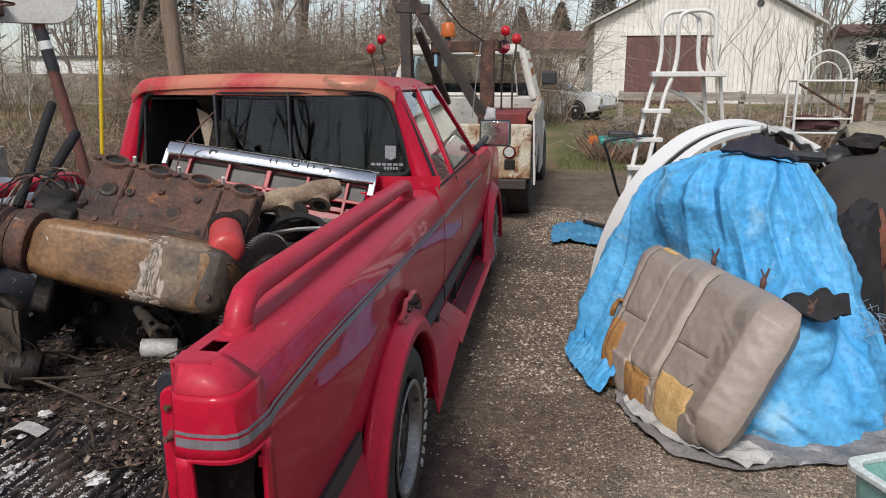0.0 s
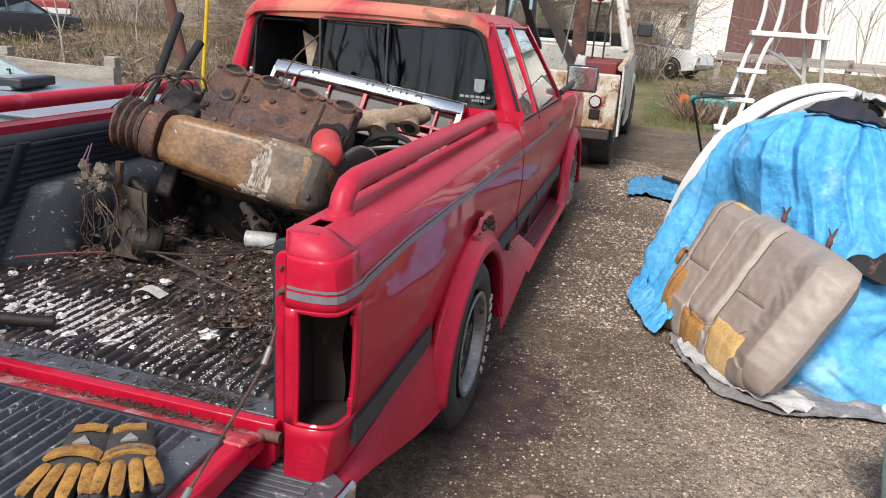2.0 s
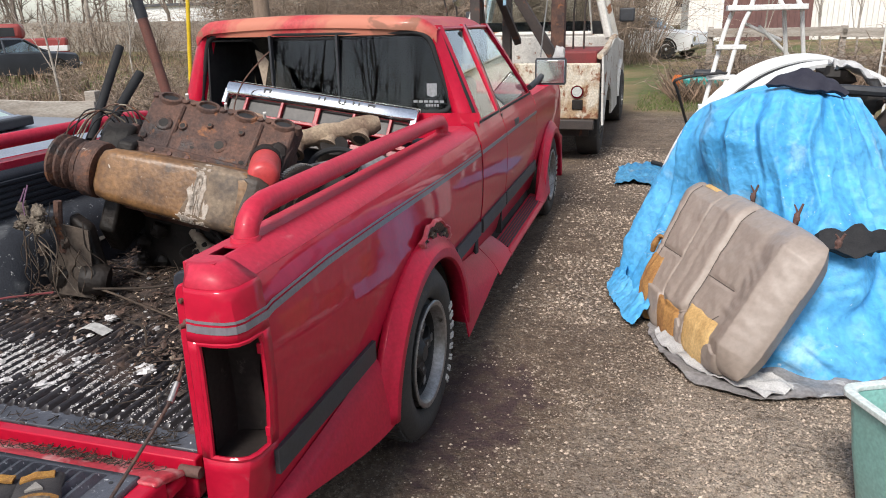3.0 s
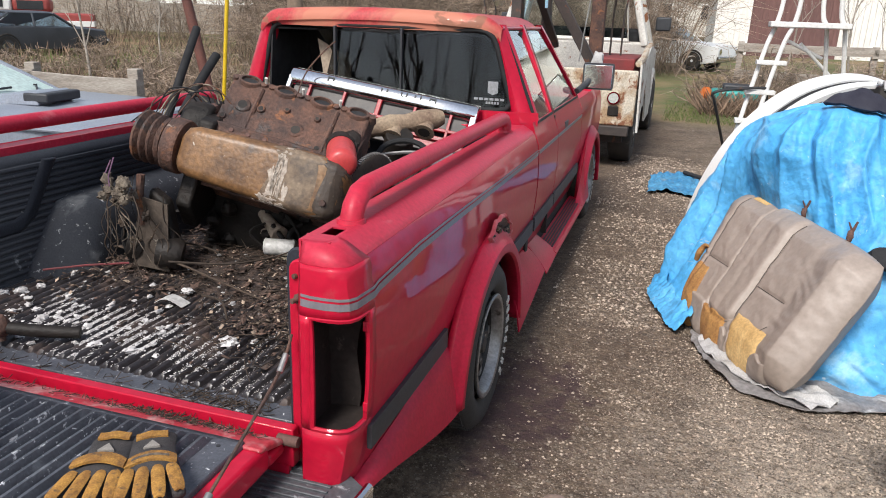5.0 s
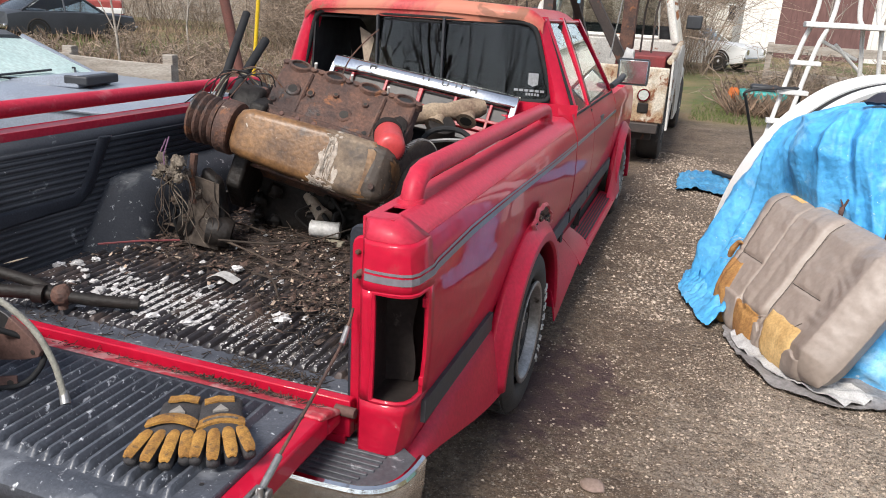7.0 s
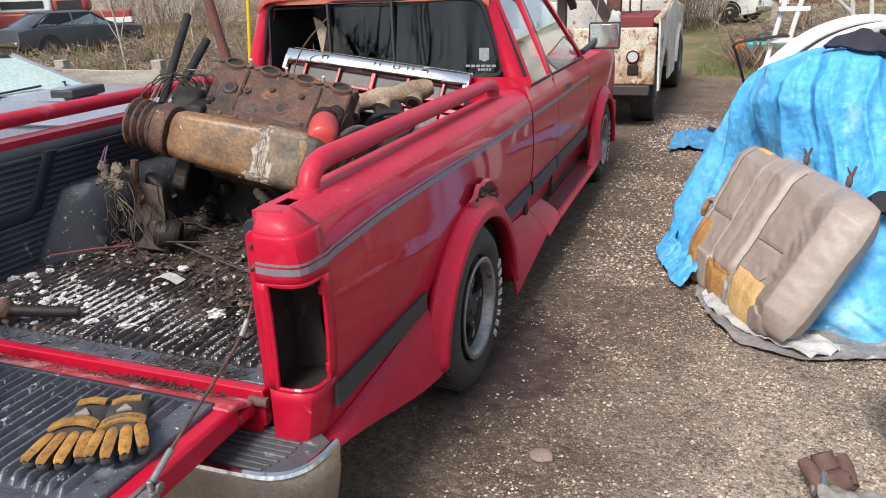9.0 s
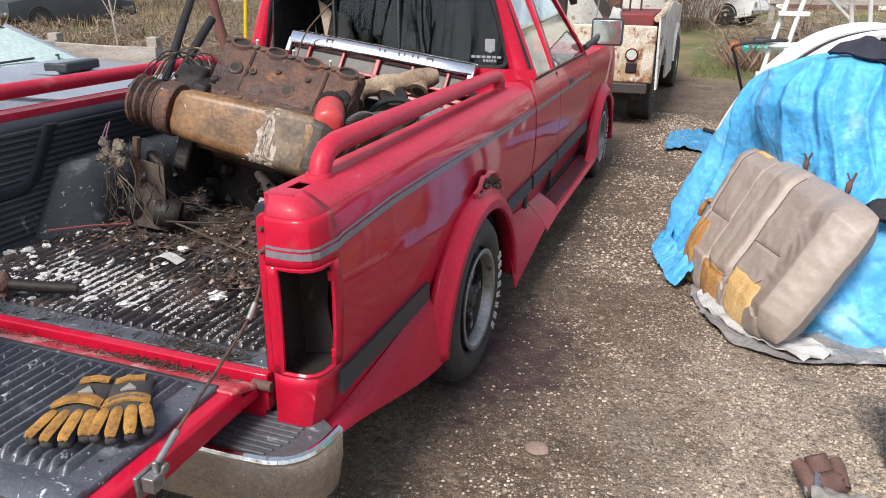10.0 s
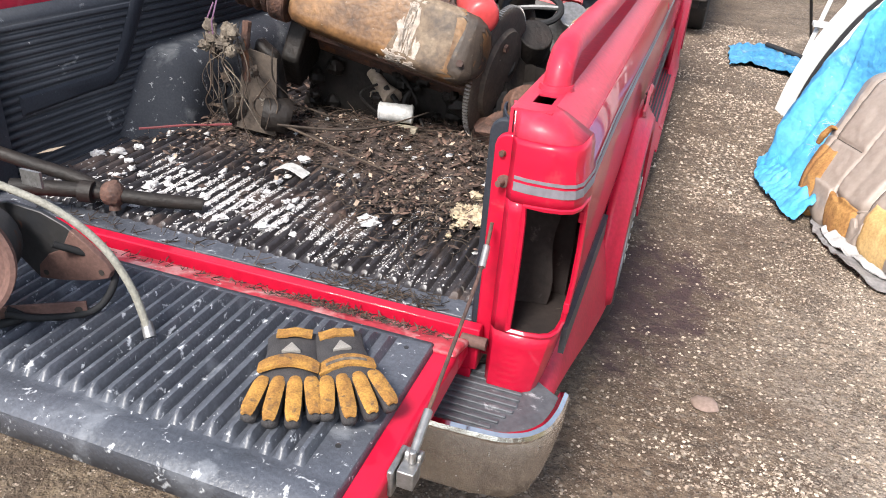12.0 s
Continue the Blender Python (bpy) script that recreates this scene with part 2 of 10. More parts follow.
TYRE = surface("tyre_rubber", (0.028, 0.026, 0.025), (0.045, 0.04, 0.036), 9, rough=0.75, bump=0.3, spots=[((0.13, 0.11, 0.09), 6, 0.6, 0.72, 0.95)])
WHITE_RUB = surface("white_letter_rubber", (0.62, 0.60, 0.55), (0.45, 0.43, 0.40), 40, rough=0.8)
ALLOY = surface("dull_alloy", (0.36, 0.35, 0.34), (0.24, 0.23, 0.22), 10, rough=0.42, metal=0.75, bump=0.1, spots=[((0.08, 0.07, 0.06), 12, 0.6, 0.7, 0.8)])
CHROME = surface("chrome", (0.80, 0.80, 0.80), (0.72, 0.72, 0.73), 6, rough=0.10, metal=1.0, bump=0.02, contrast=0.2)
CHROME_OLD = surface("tarnished_chrome", (0.62, 0.61, 0.59), (0.46, 0.45, 0.43), 7, rough=0.24, metal=0.95, bump=0.05, contrast=0.4, spots=[((0.20, 0.14, 0.09), 30, 0.66, 0.74, 0.7)])
PAN_PALE = surface("dry_beige_film", (0.23, 0.170, 0.115), (0.125, 0.082, 0.050), 9, rough=0.7, bump=0.3, contrast=0.8, spots=[((0.06, 0.042, 0.03), 7, 0.56, 0.70, 0.5)])
PAN_DARK = surface("oil_soaked_pan", (0.070, 0.050, 0.036), (0.035, 0.026, 0.020), 12, rough=0.5, bump=0.4, spots=[((0.24, 0.17, 0.11), 9, 0.60, 0.72, 0.8), ((0.34, 0.30, 0.25), 60, 0.69, 0.73, 0.8)])
PLATE_RUST = surface("dusty_rust_plate", (0.105, 0.080, 0.060), (0.055, 0.042, 0.034), 9, rough=0.85, bump=0.5, spots=[((0.35, 0.31, 0.25), 30, 0.66, 0.72, 0.9)])
SPOKE = surface("grimy_dark_alloy", (0.055, 0.053, 0.052), (0.026, 0.025, 0.024), 12, rough=0.5, metal=0.5, bump=0.1)
RED_DUSTY = surface("dusty_scratched_red", (0.44, 0.05, 0.065), (0.40, 0.02, 0.035), 7, rough=0.55, bump=0.1, contrast=0.6, spots=[((0.50, 0.24, 0.23), 11, 0.52, 0.66, 0.8), ((0.62, 0.50, 0.48), 40, 0.64, 0.72, 0.9)])
RESIDUE = surface("flaking_residue", (0.46, 0.40, 0.34), (0.30, 0.24, 0.19), 60, rough=0.9, bump=0.5)
PADGREY = surface("worn_step_pad", (0.10, 0.105, 0.115), (0.06, 0.063, 0.07), 14, rough=0.5, bump=0.2, spots=[((0.3, 0.3, 0.31), 30, 0.62, 0.72, 0.7)])
RUBBER = surface("black_rubber", (0.012, 0.012, 0.013), (0.02, 0.02, 0.021), 20, rough=0.75, bump=0.1, spec=0.3)
BLACKMETAL = surface("black_painted_metal", (0.02, 0.021, 0.024), (0.035, 0.033, 0.032), 14, rough=0.45, bump=0.15, spots=[((0.16, 0.07, 0.04), 10, 0.62, 0.68, 0.85)])
RUST = surface("rusty_iron", (0.125, 0.062, 0.042), (0.058, 0.034, 0.028), 9, rough=0.8, bump=0.7, fine=90, depth=0.006, contrast=0.8, spots=[((0.24, 0.10, 0.045), 13, 0.58, 0.68, 0.9), ((0.022, 0.018, 0.017), 7, 0.58, 0.68, 0.45), ((0.30, 0.24, 0.20), 40, 0.69, 0.74, 0.9)])
RUST_RED = surface("red_brown_rust", (0.145, 0.078, 0.062), (0.095, 0.05, 0.042), 12, rough=0.85, bump=0.4, fine=140, depth=0.003, contrast=0.5, spots=[((0.30, 0.22, 0.17), 28, 0.66, 0.74, 0.9)])
PAN = surface("oily_tan_oil_pan", (0.225, 0.115, 0.045), (0.095, 0.048, 0.022), 6, rough=0.42, bump=0.4, fine=70, contrast=0.8, spots=[((0.32, 0.20, 0.10), 4.5, 0.58, 0.72, 0.6), ((0.034, 0.024, 0.018), 7, 0.58, 0.70, 0.4), ((0.5, 0.45, 0.38), 42, 0.69, 0.74, 0.8)])
# oily iron, its colour blackened for the deep shadow under the engine
IRON_DARK = surface("oily_shade_black_iron", (0.010, 0.009, 0.008), (0.024, 0.018, 0.015), 10, rough=0.6, bump=0.5, fine=60, depth=0.006, spec=0.3)
MANIFOLD = surface("tan_rusted_manifold", (0.33, 0.25, 0.17), (0.17, 0.11, 0.075), 8, rough=0.9, bump=0.6, fine=90, contrast=0.7)
FILTER = surface("orange_red_filter_paint", (0.52, 0.055, 0.055), (0.43, 0.045, 0.045), 9, rough=0.38, bump=0.04, contrast=0.3, spots=[((0.30, 0.13, 0.11), 16, 0.62, 0.75, 0.7)])
CARDBOARD = surface("grey_white_tin", (0.55, 0.54, 0.52), (0.42, 0.41, 0.39), 20, rough=0.5, bump=0.05)
GRIME = surface("leaf_litter_grime", (0.082, 0.054, 0.042), (0.030, 0.021, 0.018), 20, rough=0.8, bump=0.8, fine=120, depth=0.01, contrast=0.8)
CRUMB = surface("dirty_pale_foam_crumbs", (0.52, 0.43, 0.29), (0.30, 0.23, 0.15), 30, rough=0.95, bump=0.4, island=0.35)
ROD_RED = surface("grimy_red_rod", (0.20, 0.035, 0.040), (0.11, 0.030, 0.032), 30, rough=0.7, bump=0.2)
FLAKE = surface("white_flakes", (0.60, 0.58, 0.57), (0.46, 0.44, 0.43), 30, rough=0.9, bump=0.3, island=0.35)
LEAF_DEAD = surface("dead_leaves", (0.105, 0.062, 0.045), (0.040, 0.025, 0.019), 40, rough=0.75, bump=0.3, island=0.9)
TWIG = surface("dry_twigs", (0.070, 0.048, 0.033), (0.026, 0.018, 0.013), 30, rough=0.9, bump=0.3, island=0.7)
GLOVE_Y = surface("yellow_suede", (0.42, 0.215, 0.045), (0.25, 0.118, 0.028), 30, rough=0.95, bump=0.5, fine=300, contrast=0.8, spots=[((0.09, 0.055, 0.032), 45, 0.56, 0.68, 0.95)])
GLOVE_K = surface("black_knit_cloth", (0.035, 0.032, 0.033), (0.055, 0.05, 0.05), 30, rough=0.95, bump=0.6, fine=400)
GLOVE_G = surface("grey_knit_cloth", (0.30, 0.28, 0.25), (0.22, 0.2, 0.18), 40, rough=0.95, bump=0.6, fine=400)
SEAT = surface("grey_beige_leather", (0.32, 0.262, 0.222), (0.285, 0.232, 0.195), 4, rough=0.48, bump=0.12, fine=55, contrast=0.25, depth=0.003, spots=[((0.23, 0.18, 0.15), 7, 0.64, 0.78, 0.65)])
FOAM = surface("yellow_foam", (0.66, 0.45, 0.20), (0.52, 0.32, 0.12), 6, rough=0.95, bump=0.35, fine=90, depth=0.004, contrast=0.5)
FOAM_DIRTY = surface("dirty_orange_foam", (0.42, 0.22, 0.07), (0.27, 0.125, 0.042), 9, rough=0.95, bump=0.5, fine=90, depth=0.004, contrast=0.7, spots=[((0.16, 0.10, 0.06), 12, 0.60, 0.74, 0.9)])
STITCH = surface("dark_seam_thread", (0.10, 0.080, 0.068), (0.07, 0.055, 0.048), 30, rough=0.8)
TARP = surface("blue_tarp", (0.060, 0.335, 0.66), (0.12, 0.43, 0.75), 2.2, spec=0.3, rough=0.5, bump=0.9, fine=30, contrast=0.5, depth=0.009, spots=[((0.36, 0.62, 0.80), 4, 0.58, 0.76, 0.6), ((0.022, 0.20, 0.48), 3, 0.62, 0.80, 0.5), ((0.55, 0.70, 0.80), 38, 0.66, 0.75, 0.7)])
TARP_OLD = surface("faded_dirty_tarp", (0.045, 0.20, 0.38), (0.085, 0.28, 0.46), 5, spec=0.25, rough=0.6, bump=0.8, fine=40, contrast=0.7, depth=0.008, spots=[((0.20, 0.30, 0.36), 7, 0.56, 0.70, 0.8)])
NAVY = surface("navy_cloth", (0.016, 0.016, 0.030), (0.03, 0.03, 0.045), 12, rough=0.95, bump=0.5, fine=300)
# black for rags, and for shade in gaps and the cab put into colour
BLACK_CLOTH_VOID = surface("black_cloth", (0.012, 0.012, 0.014), (0.022, 0.022, 0.024), 14, rough=0.9, bump=0.5, fine=200)
WHITE_BODY = surface("white_car_paint", (0.78, 0.78, 0.76), (0.72, 0.72, 0.70), 3, rough=0.35, bump=0.03, contrast=0.12, coat=0.2, spots=[((0.45, 0.42, 0.38), 5, 0.66, 0.80, 0.6)])
DARKTARP = surface("dark_brown_canvas", (0.055, 0.044, 0.038), (0.038, 0.031, 0.028), 4, rough=0.85, bump=0.4, fine=160, spots=[((0.10, 0.085, 0.075), 3, 0.6, 0.75, 0.9)])
SHEET = surface("grey_plastic_sheet", (0.30, 0.285, 0.28), (0.17, 0.155, 0.15), 5, rough=0.5, bump=0.5, fine=60, contrast=0.7, spots=[((0.5, 0.49, 0.48), 7, 0.6, 0.7, 0.5)])
WHITECLOTH = surface("dirty_white_cloth", (0.55, 0.54, 0.53), (0.36, 0.35, 0.34), 7, rough=0.9, bump=0.5, fine=160)
TUB = surface("aqua_plastic", (0.28, 0.52, 0.47), (0.22, 0.45, 0.40), 5, rough=0.35, bump=0.15, contrast=0.4, spots=[((0.34, 0.33, 0.22), 5, 0.60, 0.75, 0.7)])
TUB_RIM = surface("pale_plastic_rim", (0.66, 0.72, 0.69), (0.55, 0.62, 0.59), 14, rough=0.4, bump=0.1)
ALU = surface("white_painted_aluminium", (0.76, 0.75, 0.72), (0.62, 0.60, 0.57), 16, rough=0.5, metal=0.0, bump=0.1, contrast=0.3, spots=[((0.34, 0.27, 0.20), 18, 0.66, 0.74, 0.8)])
TEAL = surface("teal_plastic", (0.02, 0.30, 0.27), (0.015, 0.22, 0.2), 12, rough=0.45, bump=0.1)
ORANGE = surface("orange_paint", (0.62, 0.16, 0.03), (0.5, 0.12, 0.02), 14, rough=0.45)
TOWWHITE = surface("old_white_paint", (0.66, 0.64, 0.59), (0.52, 0.49, 0.44), 3, rough=0.5, bump=0.08, contrast=0.6, spots=[((0.24, 0.10, 0.045), 4.5, 0.575, 0.62, 0.85), ((0.33, 0.25, 0.17), 9, 0.62, 0.72, 0.8)])
TOWRUST = surface("rusted_white_panel", (0.58, 0.52, 0.42), (0.36, 0.24, 0.14), 6, rough=0.7, bump=0.3, contrast=0.8, spots=[((0.20, 0.08, 0.04), 7, 0.55, 0.60, 0.9)])
BOOM = surface("brown_black_steel", (0.06, 0.045, 0.038), (0.035, 0.028, 0.026), 7, rough=0.6, bump=0.2, spots=[((0.15, 0.065, 0.04), 8, 0.6, 0.66, 0.85)])
BEACON_RED = surface("red_lamp_plastic", (0.55, 0.012, 0.02), (0.45, 0.01, 0.015), 9, rough=0.2, bump=0.02, coat=0.4)
WOOD = surface("weathered_grey_wood", (0.40, 0.36, 0.31), (0.27, 0.23, 0.19), 5, rough=0.85, bump=0.5, fine=60, contrast=0.7, streak=(0.4, 1, 3))
WOOD_POST = surface("brown_weathered_post", (0.26, 0.19, 0.14), (0.17, 0.12, 0.085), 5, rough=0.85, bump=0.5, fine=60, contrast=0.6, streak=(2, 2, 0.3))
REDPOLE = surface("rusted_pole_paint", (0.16, 0.06, 0.045), (0.10, 0.045, 0.035), 6, rough=0.7, bump=0.3)
YELLOW = surface("yellow_pole_paint", (0.70, 0.47, 0.015), (0.6, 0.39, 0.012), 9, rough=0.4, bump=0.05)
BOARD = surface("grey_white_board", (0.60, 0.59, 0.56), (0.48, 0.47, 0.44), 5, rough=0.5, bump=0.05)
GREYBLUE = surface("dull_grey_blue_paint", (0.23, 0.26, 0.31), (0.19, 0.21, 0.25), 3, rough=0.4, bump=0.05, contrast=0.4, coat=0.15, spots=[((0.34, 0.35, 0.36), 4, 0.6, 0.78, 0.6)])
GREYTOP = surface("dark_grey_vinyl_roof", (0.085, 0.088, 0.095), (0.06, 0.062, 0.067), 9, rough=0.7, bump=0.3)
GREEN = surface("sage_green_car_paint", (0.185, 0.205, 0.135), (0.15, 0.17, 0.11), 3, rough=0.42, bump=0.04, contrast=0.35, coat=0.05, spec=0.3, spots=[((0.22, 0.21, 0.15), 6, 0.66, 0.78, 0.6)])
TRIMBLACK = surface("black_grille_paint", (0.025, 0.023, 0.022), (0.045, 0.035, 0.03), 14, rough=0.5, bump=0.1)
PLATE = surface("dull_white_plate", (0.50, 0.50, 0.46), (0.40, 0.40, 0.37), 20, rough=0.5)
PLATE_INK = surface("plate_ink", (0.04, 0.05, 0.07), (0.03, 0.035, 0.05), 20, rough=0.5)
ENAMEL = surface("red_enamel", (0.32, 0.012, 0.02), (0.24, 0.01, 0.015), 20, rough=0.4)
BARN = surface("white_barn_siding", (0.80, 0.77, 0.72), (0.70, 0.66, 0.61), 0.7, rough=0.7, bump=0.15, fine=9, contrast=0.35, streak=(1, 1, 0.25))
BARNDOOR = surface("brown_red_door_boards", (0.17, 0.085, 0.075), (0.12, 0.06, 0.055), 1.2, rough=0.75, bump=0.2, fine=12, streak=(1, 1, 0.2))
ROOF = surface("brown_roof_shingles", (0.17, 0.095, 0.075), (0.12, 0.07, 0.06), 2, rough=0.9, bump=0.3, fine=14)
HOUSE = surface("cream_house_siding", (0.68, 0.65, 0.58), (0.58, 0.55, 0.49), 1, rough=0.7, bump=0.1, fine=8)
PANE = surface("dark_window_pane", (0.04, 0.045, 0.05), (0.03, 0.033, 0.04), 4, rough=0.1, bump=0.0)
BARK = surface("grey_brown_bark", (0.225, 0.18, 0.145), (0.12, 0.095, 0.078), 5, rough=0.95, bump=0.6, fine=30, contrast=0.7, depth=0.02, streak=(2, 2, 0.5))
BARK_PALE = surface("pale_grey_bark", (0.42, 0.37, 0.32), (0.25, 0.215, 0.18), 3, rough=0.95, bump=0.5, fine=25, contrast=0.7)
BRUSH = surface("brown_brush_twigs", (0.36, 0.275, 0.205), (0.19, 0.14, 0.105), 2, rough=0.95, bump=0.0, fine=20, island=0.6)
NEEDLE = surface("dark_evergreen_needles", (0.035, 0.050, 0.032), (0.02, 0.03, 0.02), 2, rough=0.9, bump=0.0, fine=10, island=0.4)
STRAW = surface("dry_straw_grass", (0.27, 0.185, 0.125), (0.125, 0.085, 0.060), 1.5, rough=0.95, bump=0.0, fine=12, island=0.6)
GRASS = surface("green_grass_blades", (0.13, 0.16, 0.045), (0.09, 0.11, 0.035), 2, rough=0.9, bump=0.0, fine=12, island=0.4)
PEBBLE = surface("pale_gravel_stones", (0.45, 0.365, 0.285), (0.22, 0.168, 0.128), 8, rough=0.85, bump=0.3, island=0.65)
STONE = surface("tan_stone", (0.29, 0.205, 0.17), (0.21, 0.15, 0.12), 12, rough=0.85, bump=0.4)
BEIGE = surface("beige_card", (0.46, 0.37, 0.28), (0.36, 0.28, 0.21), 8, rough=0.8)
CANVAS = surface("khaki_canvas", (0.33, 0.29, 0.22), (0.23, 0.2, 0.15), 7, rough=0.9, bump=0.4)
CARD_FAR = surface("far_dark_car_paint", (0.06, 0.065, 0.075), (0.045, 0.05, 0.058), 2, rough=0.4, bump=0.0)
RED_FAR = surface("far_red_paint", (0.36, 0.07, 0.06), (0.28, 0.05, 0.045), 2, rough=0.5, bump=0.0)
STICKER = surface("grey_sticker", (0.30, 0.31, 0.32), (0.22, 0.23, 0.24), 60, rough=0.5)
SUNSHADE = surface("pale_green_sunshade", (0.55, 0.66, 0.62), (0.42, 0.55, 0.52), 3, rough=0.5, bump=0.2, fine=30)


def glass_material(name, tint, rough=0.02):
    mt = bpy.data.materials.new(name)
    mt.use_nodes = True
    b = mt.node_tree.nodes["Principled BSDF"]
    nt, L = mt.node_tree, mt.node_tree.links.new
    n = nt.nodes.new("ShaderNodeTexNoise")
    n.inputs["Scale"].default_value = 5
    mr = nt.nodes.new("ShaderNodeMapRange")
    mr.inputs["To Min"].default_value, mr.inputs["To Max"].default_value = rough, rough + 0.01
    L(n.outputs["Fac"], mr.inputs["Value"])
    L(mr.outputs[0], b.inputs["Roughness"])
    b.inputs["Base Color"].default_value = (*tint, 1)
    b.inputs["Transmission Weight"].default_value = 1.0
    b.inputs["IOR"].default_value = 1.45
    return mt


GLASS_DARK = glass_material("tinted_glass", (0.10, 0.115, 0.12), 0.0)
GLASS = glass_material("car_glass", (0.72, 0.80, 0.79), 0.01)


def ground_material():
    """Gravel drive: brown dirt with pale pebbles, grass and moss to the sides, an oil stain by the wheel."""
    mt = bpy.data.materials.new("gravel_and_dirt")
    mt.use_nodes = True
    nt = mt.node_tree
    b, L = nt.nodes["Principled BSDF"], nt.links.new
    tc = nt.nodes.new("ShaderNodeTexCoord")
    P = tc.outputs["Object"]

    def nz(scale, detail=5, rough=0.6):
        n = nt.nodes.new("ShaderNodeTexNoise")
        n.inputs["Scale"].default_value, n.inputs["Detail"].default_value, n.inputs["Roughness"].default_value = scale, detail, rough
        L(P, n.inputs["Vector"])
        return n.outputs["Fac"]

    def rng(v, a, c, lo=0.0, hi=1.0):
        m = nt.nodes.new("ShaderNodeMapRange")
        for k, val in (("From Min", a), ("From Max", c), ("To Min", lo), ("To Max", hi)):
            m.inputs[k].default_value = val
        L(v, m.inputs["Value"])
        return m.outputs[0]

    def mix(f, a, c):
        m = nt.nodes.new("ShaderNodeMix")
        m.data_type = "RGBA"
        for key, val in (("A", a), ("B", c)):
            if isinstance(val, tuple):
                m.inputs[key].default_value = (*val, 1)
            else:
                L(val, m.inputs[key])
        if isinstance(f, float):
            m.inputs["Factor"].default_value = f
        else:
            L(f, m.inputs["Factor"])
        return m.outputs["Result"]

    def op(kind, a, c):
        m = nt.nodes.new("ShaderNodeMath")
        m.operation = kind
        for i, val in enumerate((a, c)):
            if isinstance(val, (int, float)):
                m.inputs[i].default_value = val
            else:
                L(val, m.inputs[i])
        return m.outputs[0]

    sep = nt.nodes.new("ShaderNodeSeparateXYZ")
    L(P, sep.inputs[0])
    X, Y = sep.outputs[0], sep.outputs[1]
    def stones(scale, rand=1.0):
        warp = nt.nodes.new("ShaderNodeTexNoise")
        warp.inputs["Scale"].default_value = scale * 0.7
        L(P, warp.inputs["Vector"])
        sm = nt.nodes.new("ShaderNodeVectorMath")
        sm.operation = "MULTIPLY_ADD"
        L(warp.outputs["Color"], sm.inputs[0])
        sm.inputs[1].default_value = (0.9 / scale,) * 3
        L(P, sm.inputs[2])
        v = nt.nodes.new("ShaderNodeTexVoronoi")
        v.inputs["Scale"].default_value, v.inputs["Randomness"].default_value = scale, rand
        L(sm.outputs[0], v.inputs["Vector"])
        c = nt.nodes.new("ShaderNodeSeparateColor")
        L(v.outputs["Color"], c.inputs[0])
        return v.outputs["Distance"], c.outputs[0], c.outputs[1]

    dirt = mix(rng(nz(1.3), 0.38, 0.62), (0.122, 0.083, 0.054), (0.285, 0.207, 0.142))
    # darker from the truck's right side leftwards
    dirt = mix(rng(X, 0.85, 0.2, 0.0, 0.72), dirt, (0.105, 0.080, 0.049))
    dirt = mix(rng(nz(4.0), 0.42, 0.68, 0.0, 0.45), dirt, (0.38, 0.295, 0.215))
    dirt = mix(rng(nz(9.0), 0.50, 0.62, 0.0, 0.70), dirt, (0.072, 0.050, 0.036))
    dirt = mix(rng(nz(34), 0.46, 0.60, 0.0, 0.75), dirt, (0.072, 0.050, 0.034))
    dirt = mix(rng(nz(110), 0.50, 0.60, 0.0, 0.7), dirt, (0.060, 0.042, 0.029))
    where = op("ADD", rng(nz(1.1), 0.38, 0.62, 0.35, 0.8), rng(Y, 2.6, 0.4, 0.0, 0.35))
    where = op("MULTIPLY", where, rng(X, 0.3, 1.6, 0.18, 1.0))
    ground = dirt
    heights = None
    for scale, thin, tone in ((170, 0.55, 0.85), (95, 0.36, 0.85), (52, 0.12, 0.9)):
        dist, pick_a, pick_b = stones(scale)
        shade = mix(pick_a, (0.15, 0.112, 0.083), (0.52, 0.425, 0.335))
        shown = op("LESS_THAN", pick_b, op("MULTIPLY", where, thin))
        inside = rng(dist, 0.50, 0.40)
        fac = op("MULTIPLY", op("MULTIPLY", shown, inside), tone)
        ground = mix(fac, ground, shade)
        hh = op("MULTIPLY", fac, 40.0 / scale)
        heights = hh if heights is None else op("ADD", heights, hh)
    # tracks worn darker along the drive, pale gravel beside them
    pale = op("MULTIPLY", rng(op("ADD", X, rng(nz(1.6), 0.3, 0.7, -0.35, 0.35)), 1.35, 1.95), rng(Y, 2.0, 0.9))
    ground = mix(op("MULTIPLY", pale, rng(nz(48), 0.42, 0.52, 0.10, 0.85)), ground, (0.46, 0.385, 0.31))
    worn = op("MULTIPLY", rng(op("ADD", X, rng(nz(1.9), 0.3, 0.7, -0.35, 0.35)), 1.75, 1.15), rng(X, 0.4, 0.9))
    ground = mix(op("MULTIPLY", worn, rng(nz(26), 0.38, 0.60, 0.70, 0.30)), ground, (0.090, 0.055, 0.034))
    g_right = rng(op("ADD", X, rng(nz(0.8), 0.3, 0.7, -0.8, 0.8)), 3.1, 3.9)
    far = rng(op("ADD", Y, rng(nz(0.5), 0.3, 0.7, -2.0, 2.0)), 10.5, 13.0)
    g_left = rng(op("ADD", X, rng(nz(1.1), 0.3, 0.7, -0.5, 0.5)), -1.2, -2.0)
    veg = op("MINIMUM", op("ADD", op("ADD", g_right, far), op("MULTIPLY", g_left, rng(nz(2.2), 0.42, 0.58))), 1.0)
    grass = mix(rng(nz(2.5), 0.4, 0.6), (0.16, 0.13, 0.06), (0.10, 0.13, 0.035))
    grass = mix(rng(nz(0.25), 0.45, 0.6), grass, (0.27, 0.19, 0.10))
